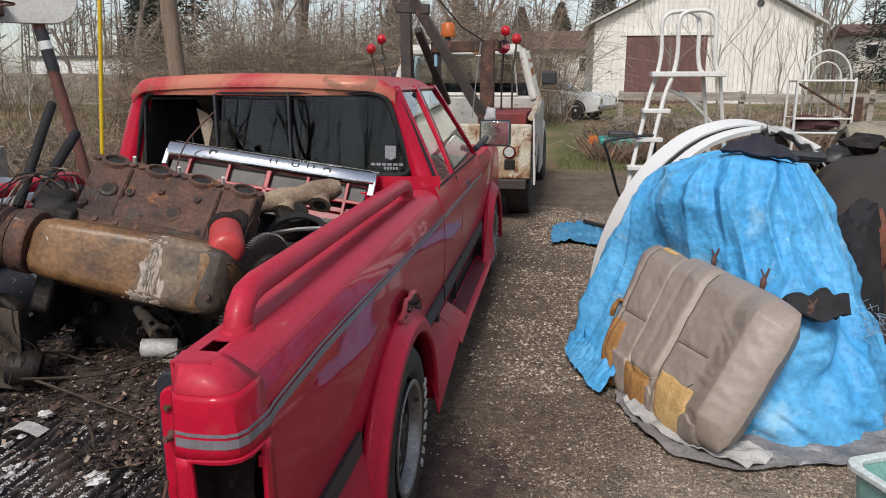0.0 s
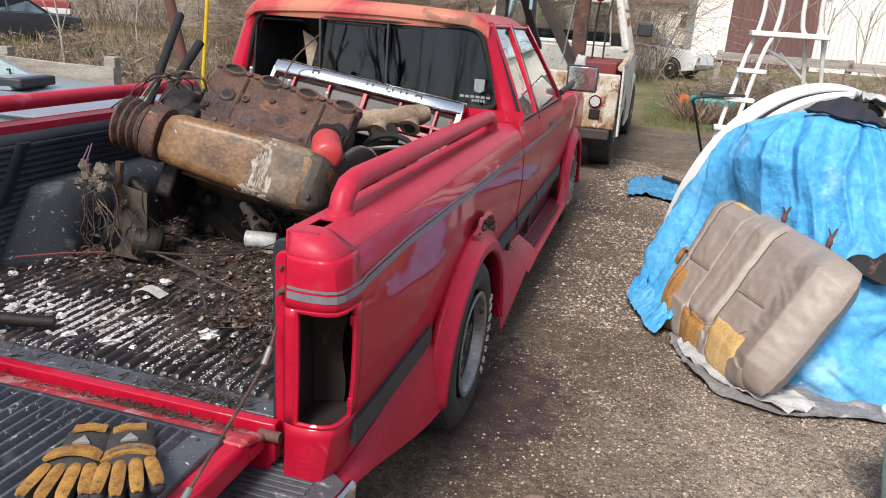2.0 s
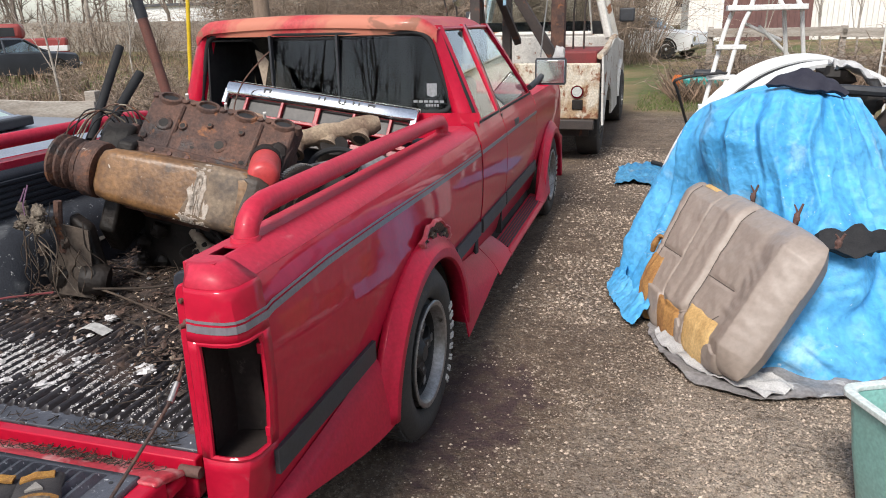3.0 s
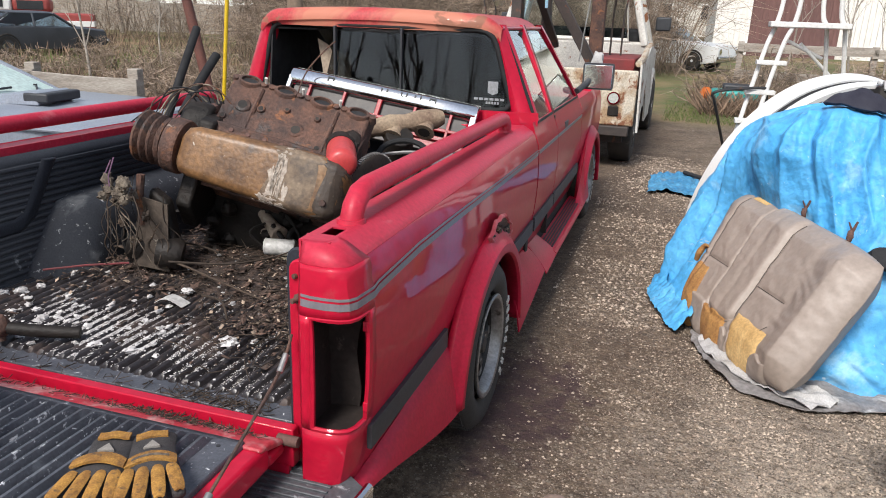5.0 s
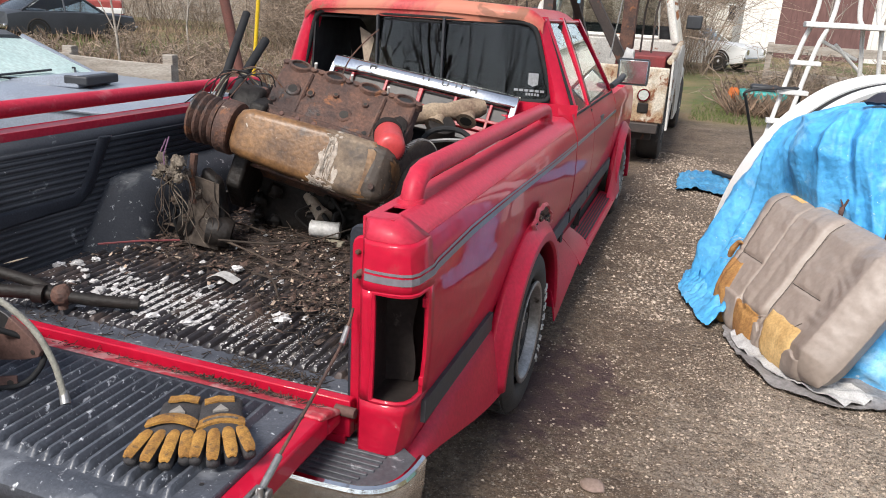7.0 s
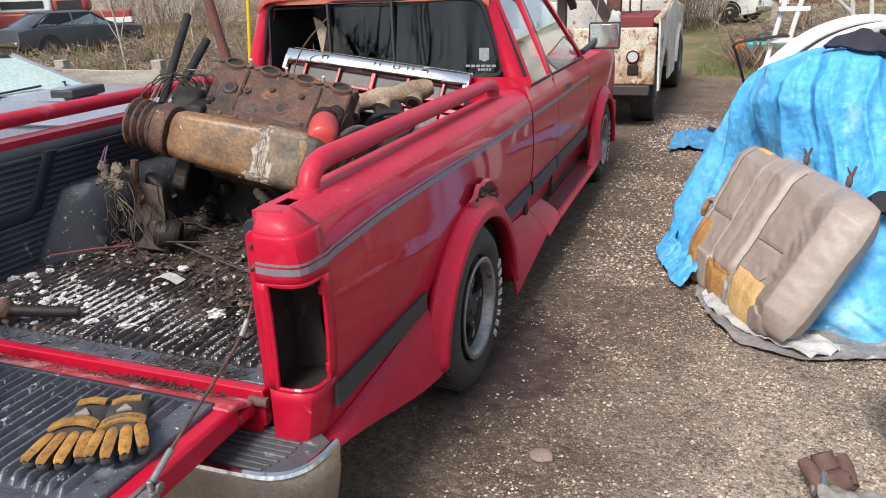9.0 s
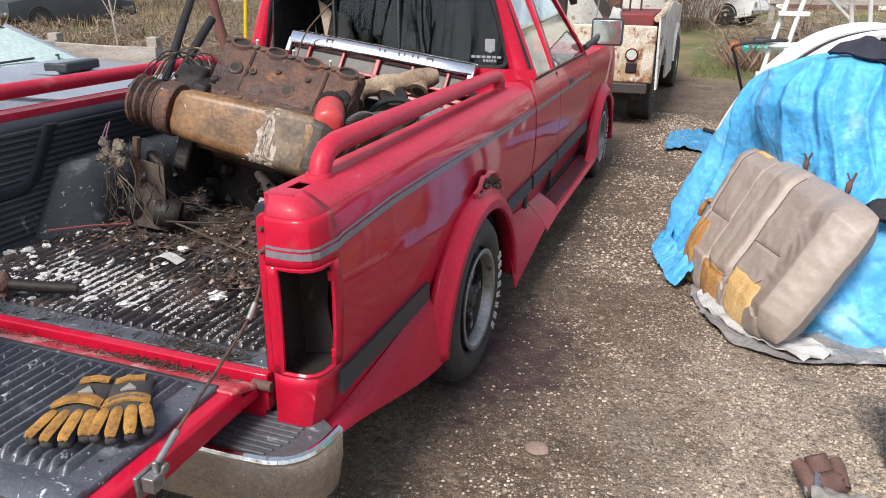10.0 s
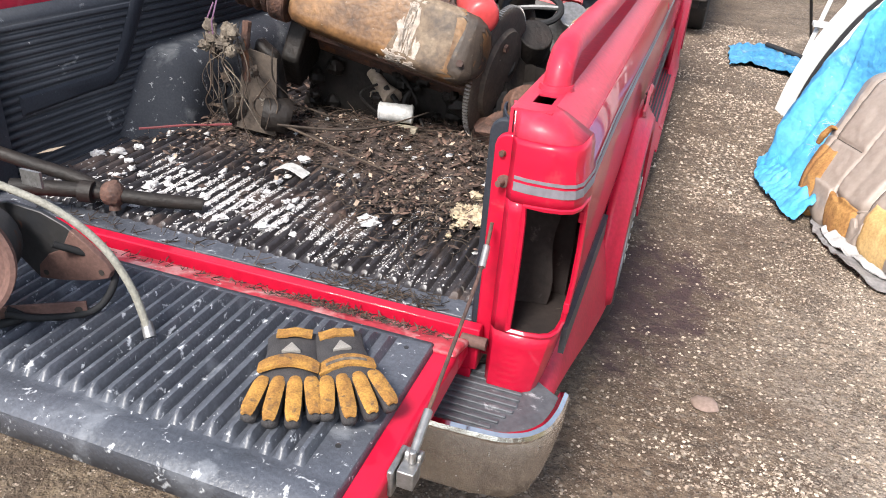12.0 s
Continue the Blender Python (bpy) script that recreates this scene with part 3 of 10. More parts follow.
    ground = mix(veg, ground, grass)
    d2 = op("ADD", op("POWER", op("SUBTRACT", X, 0.98), 2), op("MULTIPLY", op("POWER", op("SUBTRACT", Y, 1.25), 2), 0.30))
    oil = op("MULTIPLY", rng(op("ADD", d2, rng(nz(9), 0.3, 0.7, -0.09, 0.09)), 0.10, 0.0), 0.9)
    ground = mix(oil, ground, (0.050, 0.024, 0.026))
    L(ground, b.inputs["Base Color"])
    b.inputs["Roughness"].default_value = 0.92
    bp = nt.nodes.new("ShaderNodeBump")
    bp.inputs["Strength"].default_value, bp.inputs["Distance"].default_value = 1.0, 0.019
    h = op("ADD", heights, op("ADD", op("MULTIPLY", nz(24), 1.6), op("MULTIPLY", nz(70), 0.7)))
    L(h, bp.inputs["Height"])
    L(bp.outputs[0], b.inputs["Normal"])
    return mt


GROUND = ground_material()

# ground


def step01(a, b, v):
    t = max(0.0, min(1.0, (v - a) / (b - a)))
    return t * t * (3 - 2 * t)


def ground_z(x, y):
    """Height of the ground: the drive is level, the yard to its left lies lower, the far field rises a little."""
    z = -0.24 * step01(-1.1, -3.2, x) if x < 0 else 0.0
    d = math.hypot(x, y)
    z += 0.5 * step01(14, 60, d)
    z += 0.012 * noise.noise(V((x * 1.3, y * 1.3, 0))) + 0.02 * step01(1.5, 4, abs(x)) * noise.noise(V((x * 0.6, y * 0.6, 4)))
    return z


def build_ground():
    s = Shape()
    steps = [0.0]
    d = 0.12
    while steps[-1] < 420:
        steps.append(steps[-1] + d)
        if steps[-1] > 5:
            d *= 1.16
    axis_x = [-v for v in reversed(steps[1:])] + steps
    axis_y = axis_x
    n = len(axis_x)
    vs = [(x + 1.0, y + 2.0, ground_z(x + 1.0, y + 2.0)) for x in axis_x for y in axis_y]
    fs = [(i * n + j, (i + 1) * n + j, (i + 1) * n + j + 1, i * n + j + 1) for i in range(n - 1) for j in range(n - 1)]
    s.add(vs, fs)
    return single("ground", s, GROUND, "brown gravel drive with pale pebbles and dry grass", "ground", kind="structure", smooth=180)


build_ground()

# red pickup truck with an open tailgate


def side_x(z):
    """Half width of the body at a height."""
    u = z - 0.72
    if u < 0:
        return 0.849 - 0.394 * u * u
    roll = 3.4 * max(0.0, z - 0.87) ** 2
    return 0.849 - (0.30 * u * u if u < 0.10 else 0.003 + 0.06 * (u - 0.10)) - roll


ARCH_Y, ARCH_Z, ARCH_RY, ARCH_RZ = 1.16, 0.20, 0.44, 0.43
TOP, SHOULDER = 0.985, 0.945
BED_END = 2.09


def arch_bottom(y, base, cy=ARCH_Y):
    k = 1 - ((cy - y) / ARCH_RY) ** 2 if y < cy else 1 - (abs(y - cy) / (ARCH_RY + 0.02)) ** 3.2
    return max(base, ARCH_Z + ARCH_RZ * math.sqrt(k)) if k > 0 else base


def build_bed_side(truck, g):
    """One wall of the bed with its top rail, tail post and lamp opening; g is +1 on the right, -1 on the left."""
    def mx(p):
        return (p[0] * g, p[1], p[2])

    def panel(u, v):
        y = 0.085 + (BED_END - 0.085) * u
        b = arch_bottom(y, 0.37)
        z = b + (SHOULDER - b) * v
        return mx((side_x(z), y, z))
    side = part("bed_side", Shape().sheet(120, 14, panel, 0.004 * -g), RED, truck)

    def shoulder(u, v):
        y = 0.091 + (BED_END - 0.091) * u
        pts = [(side_x(SHOULDER), SHOULDER), (0.812, 0.957), (0.775, 0.980), (0.762, TOP)]
        k = v * 3
        i = min(int(k), 2)
        a, b = pts[i], pts[i + 1]
        return mx((a[0] + (b[0] - a[0]) * (k - i), y, a[1] + (b[1] - a[1]) * (k - i)))
    part("rail_shoulder", Shape().sheet(40, 6, shoulder, 0.003 * -g), RED_FADED, truck, "sun-faded red upper edge of the bed wall")

    rail = Shape()
    for x0, x1, y0, y1 in ((0.690, 0.764, 0.045, 0.100), (0.690, 0.716, 0.100, 0.160), (0.752, 0.764, 0.100, 0.160), (0.690, 0.764, 0.160, BED_END)):
        rail.box((min(g * x0, g * x1), y0, TOP - 0.004), (max(g * x0, g * x1), y1, TOP))
    rail.box((min(g * 0.690, g * 0.696), 0.045, TOP - 0.055), (max(g * 0.690, g * 0.696), BED_END, TOP - 0.004))
    part("top_rail", rail, RED_FADED, truck)
    part("stake_pocket", Shape().box((min(g * 0.714, g * 0.754), 0.098, TOP - 0.14), (max(g * 0.714, g * 0.754), 0.162, TOP - 0.10)), DARK, truck, "dark open stake pocket")

    plan = [(0.711, 0.001), (0.723, -0.013), (0.750, -0.018), (0.786, -0.018), (0.816, -0.013), (0.835, -0.002), (0.845, 0.018), (0.8495, 0.060), (0.852, 0.092)]
    top_in = [(0.700, 0.048), (0.712, 0.046), (0.728, 0.044), (0.742, 0.046), (0.752, 0.052), (0.758, 0.060), (0.762, 0.068), (0.763, 0.078), (0.764, 0.094)]

    def fit_plan(i, z):
        x, y = plan[i]
        k = (side_x(z) - 0.852) * max(0.0, (x - 0.711) / 0.141)
        return x + k + 0.0035 * i / 8, y + 0.10 * max(0, z - 0.83) * (1 - i / 8)
    post = Shape()
    rows = []
    for z in (0.835, 0.855, 0.88, 0.905):
        rows.append([mx((*fit_plan(i, z), z)) for i in range(9)])
    a = rows[-1]
    for k, z in ((0.03, 0.938), (0.09, 0.948), (0.80, 0.979), (1.0, TOP)):
        rows.append([mx((abs(a[i][0]) + (top_in[i][0] - abs(a[i][0])) * k, a[i][1] + (top_in[i][1] - a[i][1]) * k, z)) for i in range(9)])
    post.loft(rows[:6], closed=False)
    cap = part("post_cap", Shape().loft(rows[5:], closed=False), RED_FADED, truck, "sun-faded chamfered top of the tail post", smooth=20)
    cap_wall = cap.modifiers.new("thickness", "SOLIDIFY")
    cap_wall.thickness, cap_wall.offset = 0.004, 0
    low = [[mx((*fit_plan(i, z), z)) for i in range(9)] for z in (0.385, 0.43, 0.48, 0.53, 0.560)]
    post.loft(low, closed=False)
    for i0, i1 in ((0, 2), (7, 8)):
        post.loft([[mx((*fit_plan(i, z), z)) for i in range(i0, i1 + 1)] for z in (0.560, 0.59, 0.70, 0.81, 0.835)], closed=False)
    tail = part("tail_post", post, RED, truck, smooth=30)
    sol = tail.modifiers.new("thickness", "SOLIDIFY")
    sol.thickness, sol.offset = 0.006, 0
    # rounded corners and lip of the lamp opening
    lip = Shape()
    ring = [fit_plan(i, 0.565) + (0.565,) for i in range(2, 8)] + [fit_plan(7, z) + (z,) for z in (0.60, 0.66, 0.74, 0.80)] + [fit_plan(i, 0.833) + (0.833,) for i in range(7, 1, -1)] + [fit_plan(2, z) + (z,) for z in (0.80, 0.74, 0.66, 0.60)]
    ring = [mx(p) for p in ring]
    lip.tube(ring + ring[:1], 0.006, 6)
    part("lamp_opening_lip", lip, RED, truck)
    # inner cavity of the missing lamp, its shade put into the wall colour
    part("cavity_wall", Shape().box((min(g * 0.719, g * 0.725), 0.03, 0.50), (max(g * 0.719, g * 0.725), 0.30, 0.90)), PRIMER, truck, "dirty inner wall of the lamp opening, coloured dark for shade")
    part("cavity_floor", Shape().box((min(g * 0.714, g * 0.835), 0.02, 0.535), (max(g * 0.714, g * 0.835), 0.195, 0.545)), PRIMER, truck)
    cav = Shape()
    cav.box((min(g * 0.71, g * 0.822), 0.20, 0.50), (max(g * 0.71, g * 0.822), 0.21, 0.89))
    part("lamp_cavity", cav, PRIMER, truck, "dusty cavity of a missing tail lamp, coloured dark for shade")
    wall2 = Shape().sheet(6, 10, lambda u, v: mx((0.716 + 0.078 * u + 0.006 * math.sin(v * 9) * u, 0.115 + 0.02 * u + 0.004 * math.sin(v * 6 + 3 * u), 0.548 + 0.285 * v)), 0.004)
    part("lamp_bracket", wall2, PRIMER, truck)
    for zz in (0.60, 0.80):
        part("lamp_clip", Shape().box((min(g * 0.838, g * 0.850), 0.052, zz - 0.012), (max(g * 0.838, g * 0.850), 0.066, zz + 0.012)), RED, truck, bevel=0.002)
    # stripes: one broad silver band over a thin one, wrapped round the post
    for z0, z1 in ((0.8775, 0.8835), (0.8565, 0.8725)) if g > 0 else ((0.862, 0.880),):
        rows = []
        for z in (z0, z1):
            ring = [mx((fit_plan(i, z)[0] + 0.0034 * (i > 3), fit_plan(i, z)[1] - 0.0036 * (1 if i < 7 else 0), z)) for i in range(1, 9)]
            if g > 0:
                for y in [0.12 + (BED_END - 0.125) * k / 14 for k in range(15)]:
                    zz = z + 0.014 * min(1, y / 0.4) - 0.02 * step01(0.4, 2.0, y)
                    ring.append(mx((side_x(zz) + 0.0056, y, zz)))
            rows.append(ring)
        st = part("pinstripe", Shape().loft(rows, closed=False), SILVER, truck, "silver grey pinstripe", smooth=0)
        so = st.modifiers.new("thickness", "SOLIDIFY")
        so.thickness, so.offset = 0.001, 0
    # inner end face toward the tailgate, with strap pin
    end = Shape()
    outline = [(0.46, 0.012), (0.925, 0.012), (0.960, 0.030), (0.983, 0.046), (0.983, 0.10), (0.46, 0.10)]
    vs0 = [mx((0.712 - 0.30 * y, y, z)) for z, y in outline]
    vs1 = [mx((0.718 - 0.30 * y, y, z)) for z, y in outline]
    end.loft([vs0, vs1])
    part("post_inner_face", end, RED, truck)
    trim = [(0.716, 0.46), (0.672, 0.46), (0.672, 0.918), (0.675, 0.930), (0.682, 0.938), (0.691, 0.942), (0.716, 0.942)]
    part("post_trim", Shape().loft([[mx((x, y, z)) for x, z in trim] for y in (0.028, 0.044)]), RED, truck, "red flange beside the tailgate opening", bevel=0.004)
    part("tailgate_pin", Shape().cyl(mx((0.698, 0.030, 0.853)), mx((0.690, 0.006, 0.853)), 0.006, n=10).cyl(mx((0.698, 0.030, 0.853)), mx((0.695, 0.022, 0.853)), 0.012, n=12), RUST_RED, truck, "rusty tailgate pin")
    part("post_screw", Shape().cyl(mx((0.690, 0.030, 0.905)), mx((0.687, 0.022, 0.905)), 0.006, n=8), RUST, truck)
    # pipe rail on top of the wall
    pipe = [(0.737, 0.215, 0.975), (0.737, 0.218, 0.995), (0.737, 0.232, 1.022), (0.737, 0.262, 1.044), (0.737, 0.31, 1.052), (0.737, 0.6, 1.053), (0.737, 1.2, 1.054), (0.737, 1.72, 1.052), (0.737, 1.79, 1.045), (0.737, 1.82, 1.024), (0.737, 1.825, 0.975)]
    bed_rail = part("pipe_rail", Shape().tube([mx(p) for p in pipe], 0.028, 16), RED_FADED, truck, "faded red tubular bed rail")
    for y in (0.215, 1.825):
        part("rail_foot", Shape().cyl(mx((0.737, y, TOP - 0.002)), mx((0.737, y, TOP + 0.010)), 0.036, 0.033, 16), RED_FADED, bed_rail)
    return side


def build_liner(truck):
    # ribbed floor
    floor = Shape()
    prof = []
    x = -0.66
    while x < 0.655:
        prof += [(x, 0.515), (x + 0.004, 0.526), (x + 0.009, 0.5295), (x + 0.015, 0.5295), (x + 0.020, 0.526), (x + 0.024, 0.515)]
        x += 0.0365
    prof.append((0.69, 0.515))
    prof.insert(0, (-0.69, 0.515))
    rows = []
    for y in (0.115, 0.13, 0.7, 1.4, 2.03):
        k = 0.0 if y < 0.12 else 1.0
        rows.append([(px, y, 0.515 + (pz - 0.515) * k) for px, pz in prof])
    floor.loft(rows, closed=False)
    fl = part("bed_floor", floor, LINER_FLOOR, truck, "black ribbed bed liner, dirty and oily")
    fl.modifiers.new("thickness", "SOLIDIFY").thickness = 0.006
    part("floor_lip", Shape().box((-0.685, 0.06, 0.508), (0.685, 0.125, 0.517)), LINER_GATE, truck, bevel=0.003)
    part("rear_sill", Shape().box((-0.69, -0.006, 0.44), (0.69, 0.022, 0.540)).box((-0.69, 0.022, 0.44), (0.69, 0.060, 0.512)), RED, truck, "red rear sill of the bed", bevel=0.004)
    for g in (-1, 1):
        wall = Shape()
        prof = [(0.686, 0.958)]
        z = 0.93
        while z > 0.545:
            prof += [(0.672, z), (0.672, z - 0.009), (0.666, z - 0.012), (0.666, z - 0.019)]
            z -= 0.0225
        prof += [(0.66, 0.53), (0.63, 0.514)]
        rows = [[(g * px, y, pz) for px, pz in prof] for y in (0.11, 1.0, 2.03)]
        wall.loft(rows, closed=False)
        lw = part("liner_wall", wall, LINER, truck, "black ribbed plastic wall of the bed liner")
        lw.modifiers.new("thickness", "SOLIDIFY").thickness = 0.004
        part("liner_end", Shape().sheet(6, 12, lambda u, v: (g * (0.690 - 0.035 * math.sin(u * math.pi / 2)), 0.045 + 0.11 * u, 0.962 - 0.45 * v), 0.004), LINER, truck)
        edge = [(0.704, 0.517), (0.655, 0.517), (0.655, 0.936), (0.659, 0.949), (0.667, 0.957), (0.679, 0.961), (0.704, 0.961)]
        part("liner_edge", Shape().loft([[(g * x, y, z) for x, z in edge] for y in (0.049, 0.066)]), LINER, truck, "black end lip of the bed liner", bevel=0.004)
        # plain panel pressed into the ribbed wall
        panel = Shape()
        outline = [(0.225, 0.697), (0.553, 0.707), (0.612, 0.742), (0.728, 0.925), (0.688, 0.928), (0.580, 0.755), (0.535, 0.738), (0.225, 0.738)]
        outer = [(0.215, 0.688), (0.556, 0.698), (0.622, 0.736), (0.742, 0.930), (0.676, 0.934), (0.574, 0.764), (0.532, 0.747), (0.215, 0.747)]
        panel.loft([[(g * 0.662, y, z) for y, z in outer], [(g * 0.655, y, z) for y, z in outline]], caps=True)
        part("liner_panel", panel, LINER, truck, "smooth raised band of the bed liner", bevel=0.002)
        # wheel housing
        wh = Shape()
        rise = [(0.62, 0.0), (0.585, 0.055), (0.535, 0.13), (0.485, 0.205), (0.462, 0.235), (0.435, 0.256), (0.39, 0.268), (0.32, 0.272), (0.16, 0.273)]
        rise += [(-dy, dz) for dy, dz in reversed(rise)]
        across = ((0.69, 1.0, 1.0), (0.66, 0.985, 0.995), (0.625, 0.93, 0.97), (0.595, 0.87, 0.92), (0.568, 0.81, 0.84), (0.550, 0.77, 0.73), (0.538, 0.745, 0.57), (0.531, 0.73, 0.30), (0.528, 0.73, 0.0))
        rows = [[(g * x, 1.15 - dy * ky, 0.514 + dz * kz) for x, ky, kz in across] for dy, dz in rise]
        wh.loft(rows, closed=False)
        part("wheel_housing", wh, LINER_DUSTY, truck, "smooth black wheel housing with dusty scuffs", smooth=60)
    front = Shape()
    prof = [(0.5, 2.03), (0.96, 2.045)]
    zs = [0.514 + 0.02 * i for i in range(22)]
    front.loft([[(-0.68, 2.035 - (0.006 if i % 2 else 0), z) for i, z in enumerate(zs)], [(0.68, 2.035 - (0.006 if i % 2 else 0), z) for i, z in enumerate(zs)]], closed=False)
    fw = part("liner_front", front, LINER, truck)
    fw.modifiers.new("thickness", "SOLIDIFY").thickness = 0.004
    part("bed_front_wall", Shape().box((-0.70, 2.045, 0.45), (0.70, 2.085, 0.975)), RED, truck, bevel=0.004)


def build_tailgate(truck):
    gate = part("tailgate", Shape().box((-0.675, -0.525, 0.482), (0.675, -0.080, 0.545)).box((-0.675, -0.085, 0.482), (0.675, -0.015, 0.515)), RED, truck, "open red tailgate lying level", bevel=0.012, segs=3)
    hinge_edge = Shape().loft([[(x, -0.118, 0.540), (x, -0.118, 0.552), (x, -0.085, 0.549), (x, -0.030, 0.528), (x, -0.016, 0.518), (x, -0.016, 0.506)] for x in (-0.675, 0.675)])
    part("tailgate_edge", hinge_edge, RED_DUSTY, gate, "scratched red inner edge", bevel=0.006)
    liner = Shape()
    xs, x = [(-0.66, 0.556)], -0.60
    while x < 0.545:
        xs += [(x, 0.5565), (x + 0.003, 0.566), (x + 0.007, 0.5740), (x + 0.014, 0.5740), (x + 0.018, 0.566), (x + 0.021, 0.5565)]
        x += 0.0325
    xs.append((0.625, 0.556))
    xs.append((0.632, 0.546))
    rows = []
    for y, k in ((-0.105, 0.0), (-0.118, 0.0), (-0.130, 0.55), (-0.143, 1.0), (-0.25, 1.0), (-0.40, 1.0), (-0.460, 1.0), (-0.472, 0.55), (-0.480, 0.0), (-0.492, 0.0)):
        rows.append([(px + (0.006 if abs(px) < 0.5 else 0), y, 0.556 + (pz - 0.556) * k if pz > 0.55 else pz) for px, pz in xs])
    rows.append([(px, -0.505, pz + 0.006 if pz > 0.55 else pz) for px, pz in [(p, min(z, 0.5565)) for p, z in xs]])
    rows.append([(px, -0.535, min(pz, 0.556) + 0.002) for px, pz in xs])
    rows.append([(px, -0.552, 0.545) for px, pz in xs])
    rows.append([(px, -0.556, 0.500) for px, pz in xs])
    liner.loft(rows, closed=False)
    lg = part("gate_liner", liner, LINER_GATE, gate, "scuffed black ribbed plastic liner with white scrapes")
    so = lg.modifiers.new("thickness", "SOLIDIFY")
    so.thickness, so.offset = 0.006, -1
    # latch recess, latch and strap
    part("latch_plate", Shape().box((0.672, -0.435, 0.500), (0.682, -0.37, 0.551)), ALLOY, gate, "dull steel latch plate", bevel=0.003)
    latch = part("latch", Shape().box((0.684, -0.425, 0.515), (0.712, -0.392, 0.548)).cyl((0.684, -0.385, 0.548), (0.712, -0.385, 0.548), 0.011).cyl((0.70, -0.40, 0.548), (0.70, -0.40, 0.572), 0.006), ALLOY, gate, "grey steel tailgate latch", bevel=0.002)
    cable = [(0.700, -0.395, 0.565), (0.698, -0.33, 0.595), (0.696, -0.20, 0.65), (0.694, -0.08, 0.705), (0.690, -0.02, 0.745), (0.688, 0.006, 0.775)]
    strap = part("support_cable", Shape().hose(cable, 0.0036, 8), RUST, gate, "frayed steel tailgate cable")
    part("cable_sleeve", Shape().tube([cable[0], (0.699, -0.36, 0.581), (0.698, -0.33, 0.595)], 0.0075, 10), ALLOY, strap)
    part("cable_sleeve", Shape().tube([(0.6935, -0.06, 0.715), (0.6905, -0.025, 0.741)], 0.007, 10), ALLOY, strap)
    part("hinge", Shape().cyl((0.655, -0.012, 0.515), (0.708, -0.012, 0.515), 0.013, n=14), RUST_RED, gate, "rusty tailgate hinge")
    part("hinge", Shape().cyl((-0.708, -0.012, 0.515), (-0.655, -0.012, 0.515), 0.013, n=14), RUST_RED, gate, "rusty tailgate hinge")
    for x, y in ((0.585, -0.14), (0.585, -0.42), (-0.63, -0.14)):
        part("liner_screw", Shape().cyl((x, y, 0.550), (x, y, 0.5572), 0.005, n=10), BLACKMETAL, gate)
    # the strap end left hanging on the far post
    part("loose_strap", Shape().tube([(-0.688, 0.004, 0.80), (-0.686, -0.004, 0.74), (-0.686, -0.004, 0.66), (-0.688, -0.002, 0.56)], 0.005, 8).lump((-0.686, -0.004, 0.76), (0.012, 0.012, 0.035), 0.2, 1).cyl((-0.686, -0.004, 0.70), (-0.686, -0.004, 0.65), 0.009), ALLOY, truck, "loose tailgate cable on its post")


def build_bumper(truck):
    path = [(-0.80, 0.04), (-0.83, -0.02), (-0.80, -0.10), (-0.72, -0.150), (-0.5, -0.170), (0.5, -0.170), (0.74, -0.166), (0.815, -0.150), (0.855, -0.110), (0.870, -0.06), (0.874, -0.02), (0.875, 0.005)]
    sec = [(0.004, 0.430), (0.010, 0.420), (0.008, 0.36), (0.0, 0.31), (-0.012, 0.258), (-0.020, 0.254), (-0.010, 0.31), (-0.004, 0.36), (-0.008, 0.422)]
    rings = []
    for i, (x, y) in enumerate(path):
        a, b = V(path[max(i - 1, 0)]), V(path[min(i + 1, len(path) - 1)])
        t = (b - a).normalized()
        nrm = V((t.y, -t.x))
        rings.append([(x + nrm.x * o, y + nrm.y * o, z) for o, z in sec])
    bumper = part("rear_bumper", Shape().loft(rings), CHROME_OLD, truck, "tarnished chrome step bumper", smooth=50)
    for x0, x1 in ((0.52, 0.845), (-0.80, -0.52)):
        pad = Shape()
        inner = [(x0, 0.04), (x0, -0.158), (x1 - 0.085, -0.154), (x1 - 0.025, -0.125), (x1, -0.06), (x1 + 0.005, 0.04)]
        if x1 > 0:
            inner = [(x0, 0.045), (x0, -0.160), (0.742, -0.157), (0.812, -0.142), (0.847, -0.104), (0.862, -0.055), (0.866, 0.0), (0.80, 0.045)]
        pad.prism(inner, 0.414, 0.424)
        step = part("step_pad", pad, PADGREY, bumper, "worn dark grey ribbed bumper step pad", bevel=0.001)
        for i in range(9):
            y = -0.145 + 0.155 * i / 8
            part("pad_rib", Shape().box((x0 + 0.03, y, 0.423), (x1 - 0.05 - 0.05 * max(0, (-y - 0.08) * 10), y + 0.009, 0.4285)), PADGREY, step, bevel=0.002)
    part("bumper_rim", Shape().hose([(x, y, 0.426) for x, y in path], 0.012, 8), CHROME, bumper, "bright chrome upper rim")
    for x in (-0.5, 0.4):
        part("bumper_bracket", Shape().box((x, -0.12, 0.30), (x + 0.1, 0.5, 0.40)), DARK, bumper)
    part("rear_valance", Shape().box((-0.68, -0.012, 0.39), (0.68, 0.0, 0.445)), RED, truck)


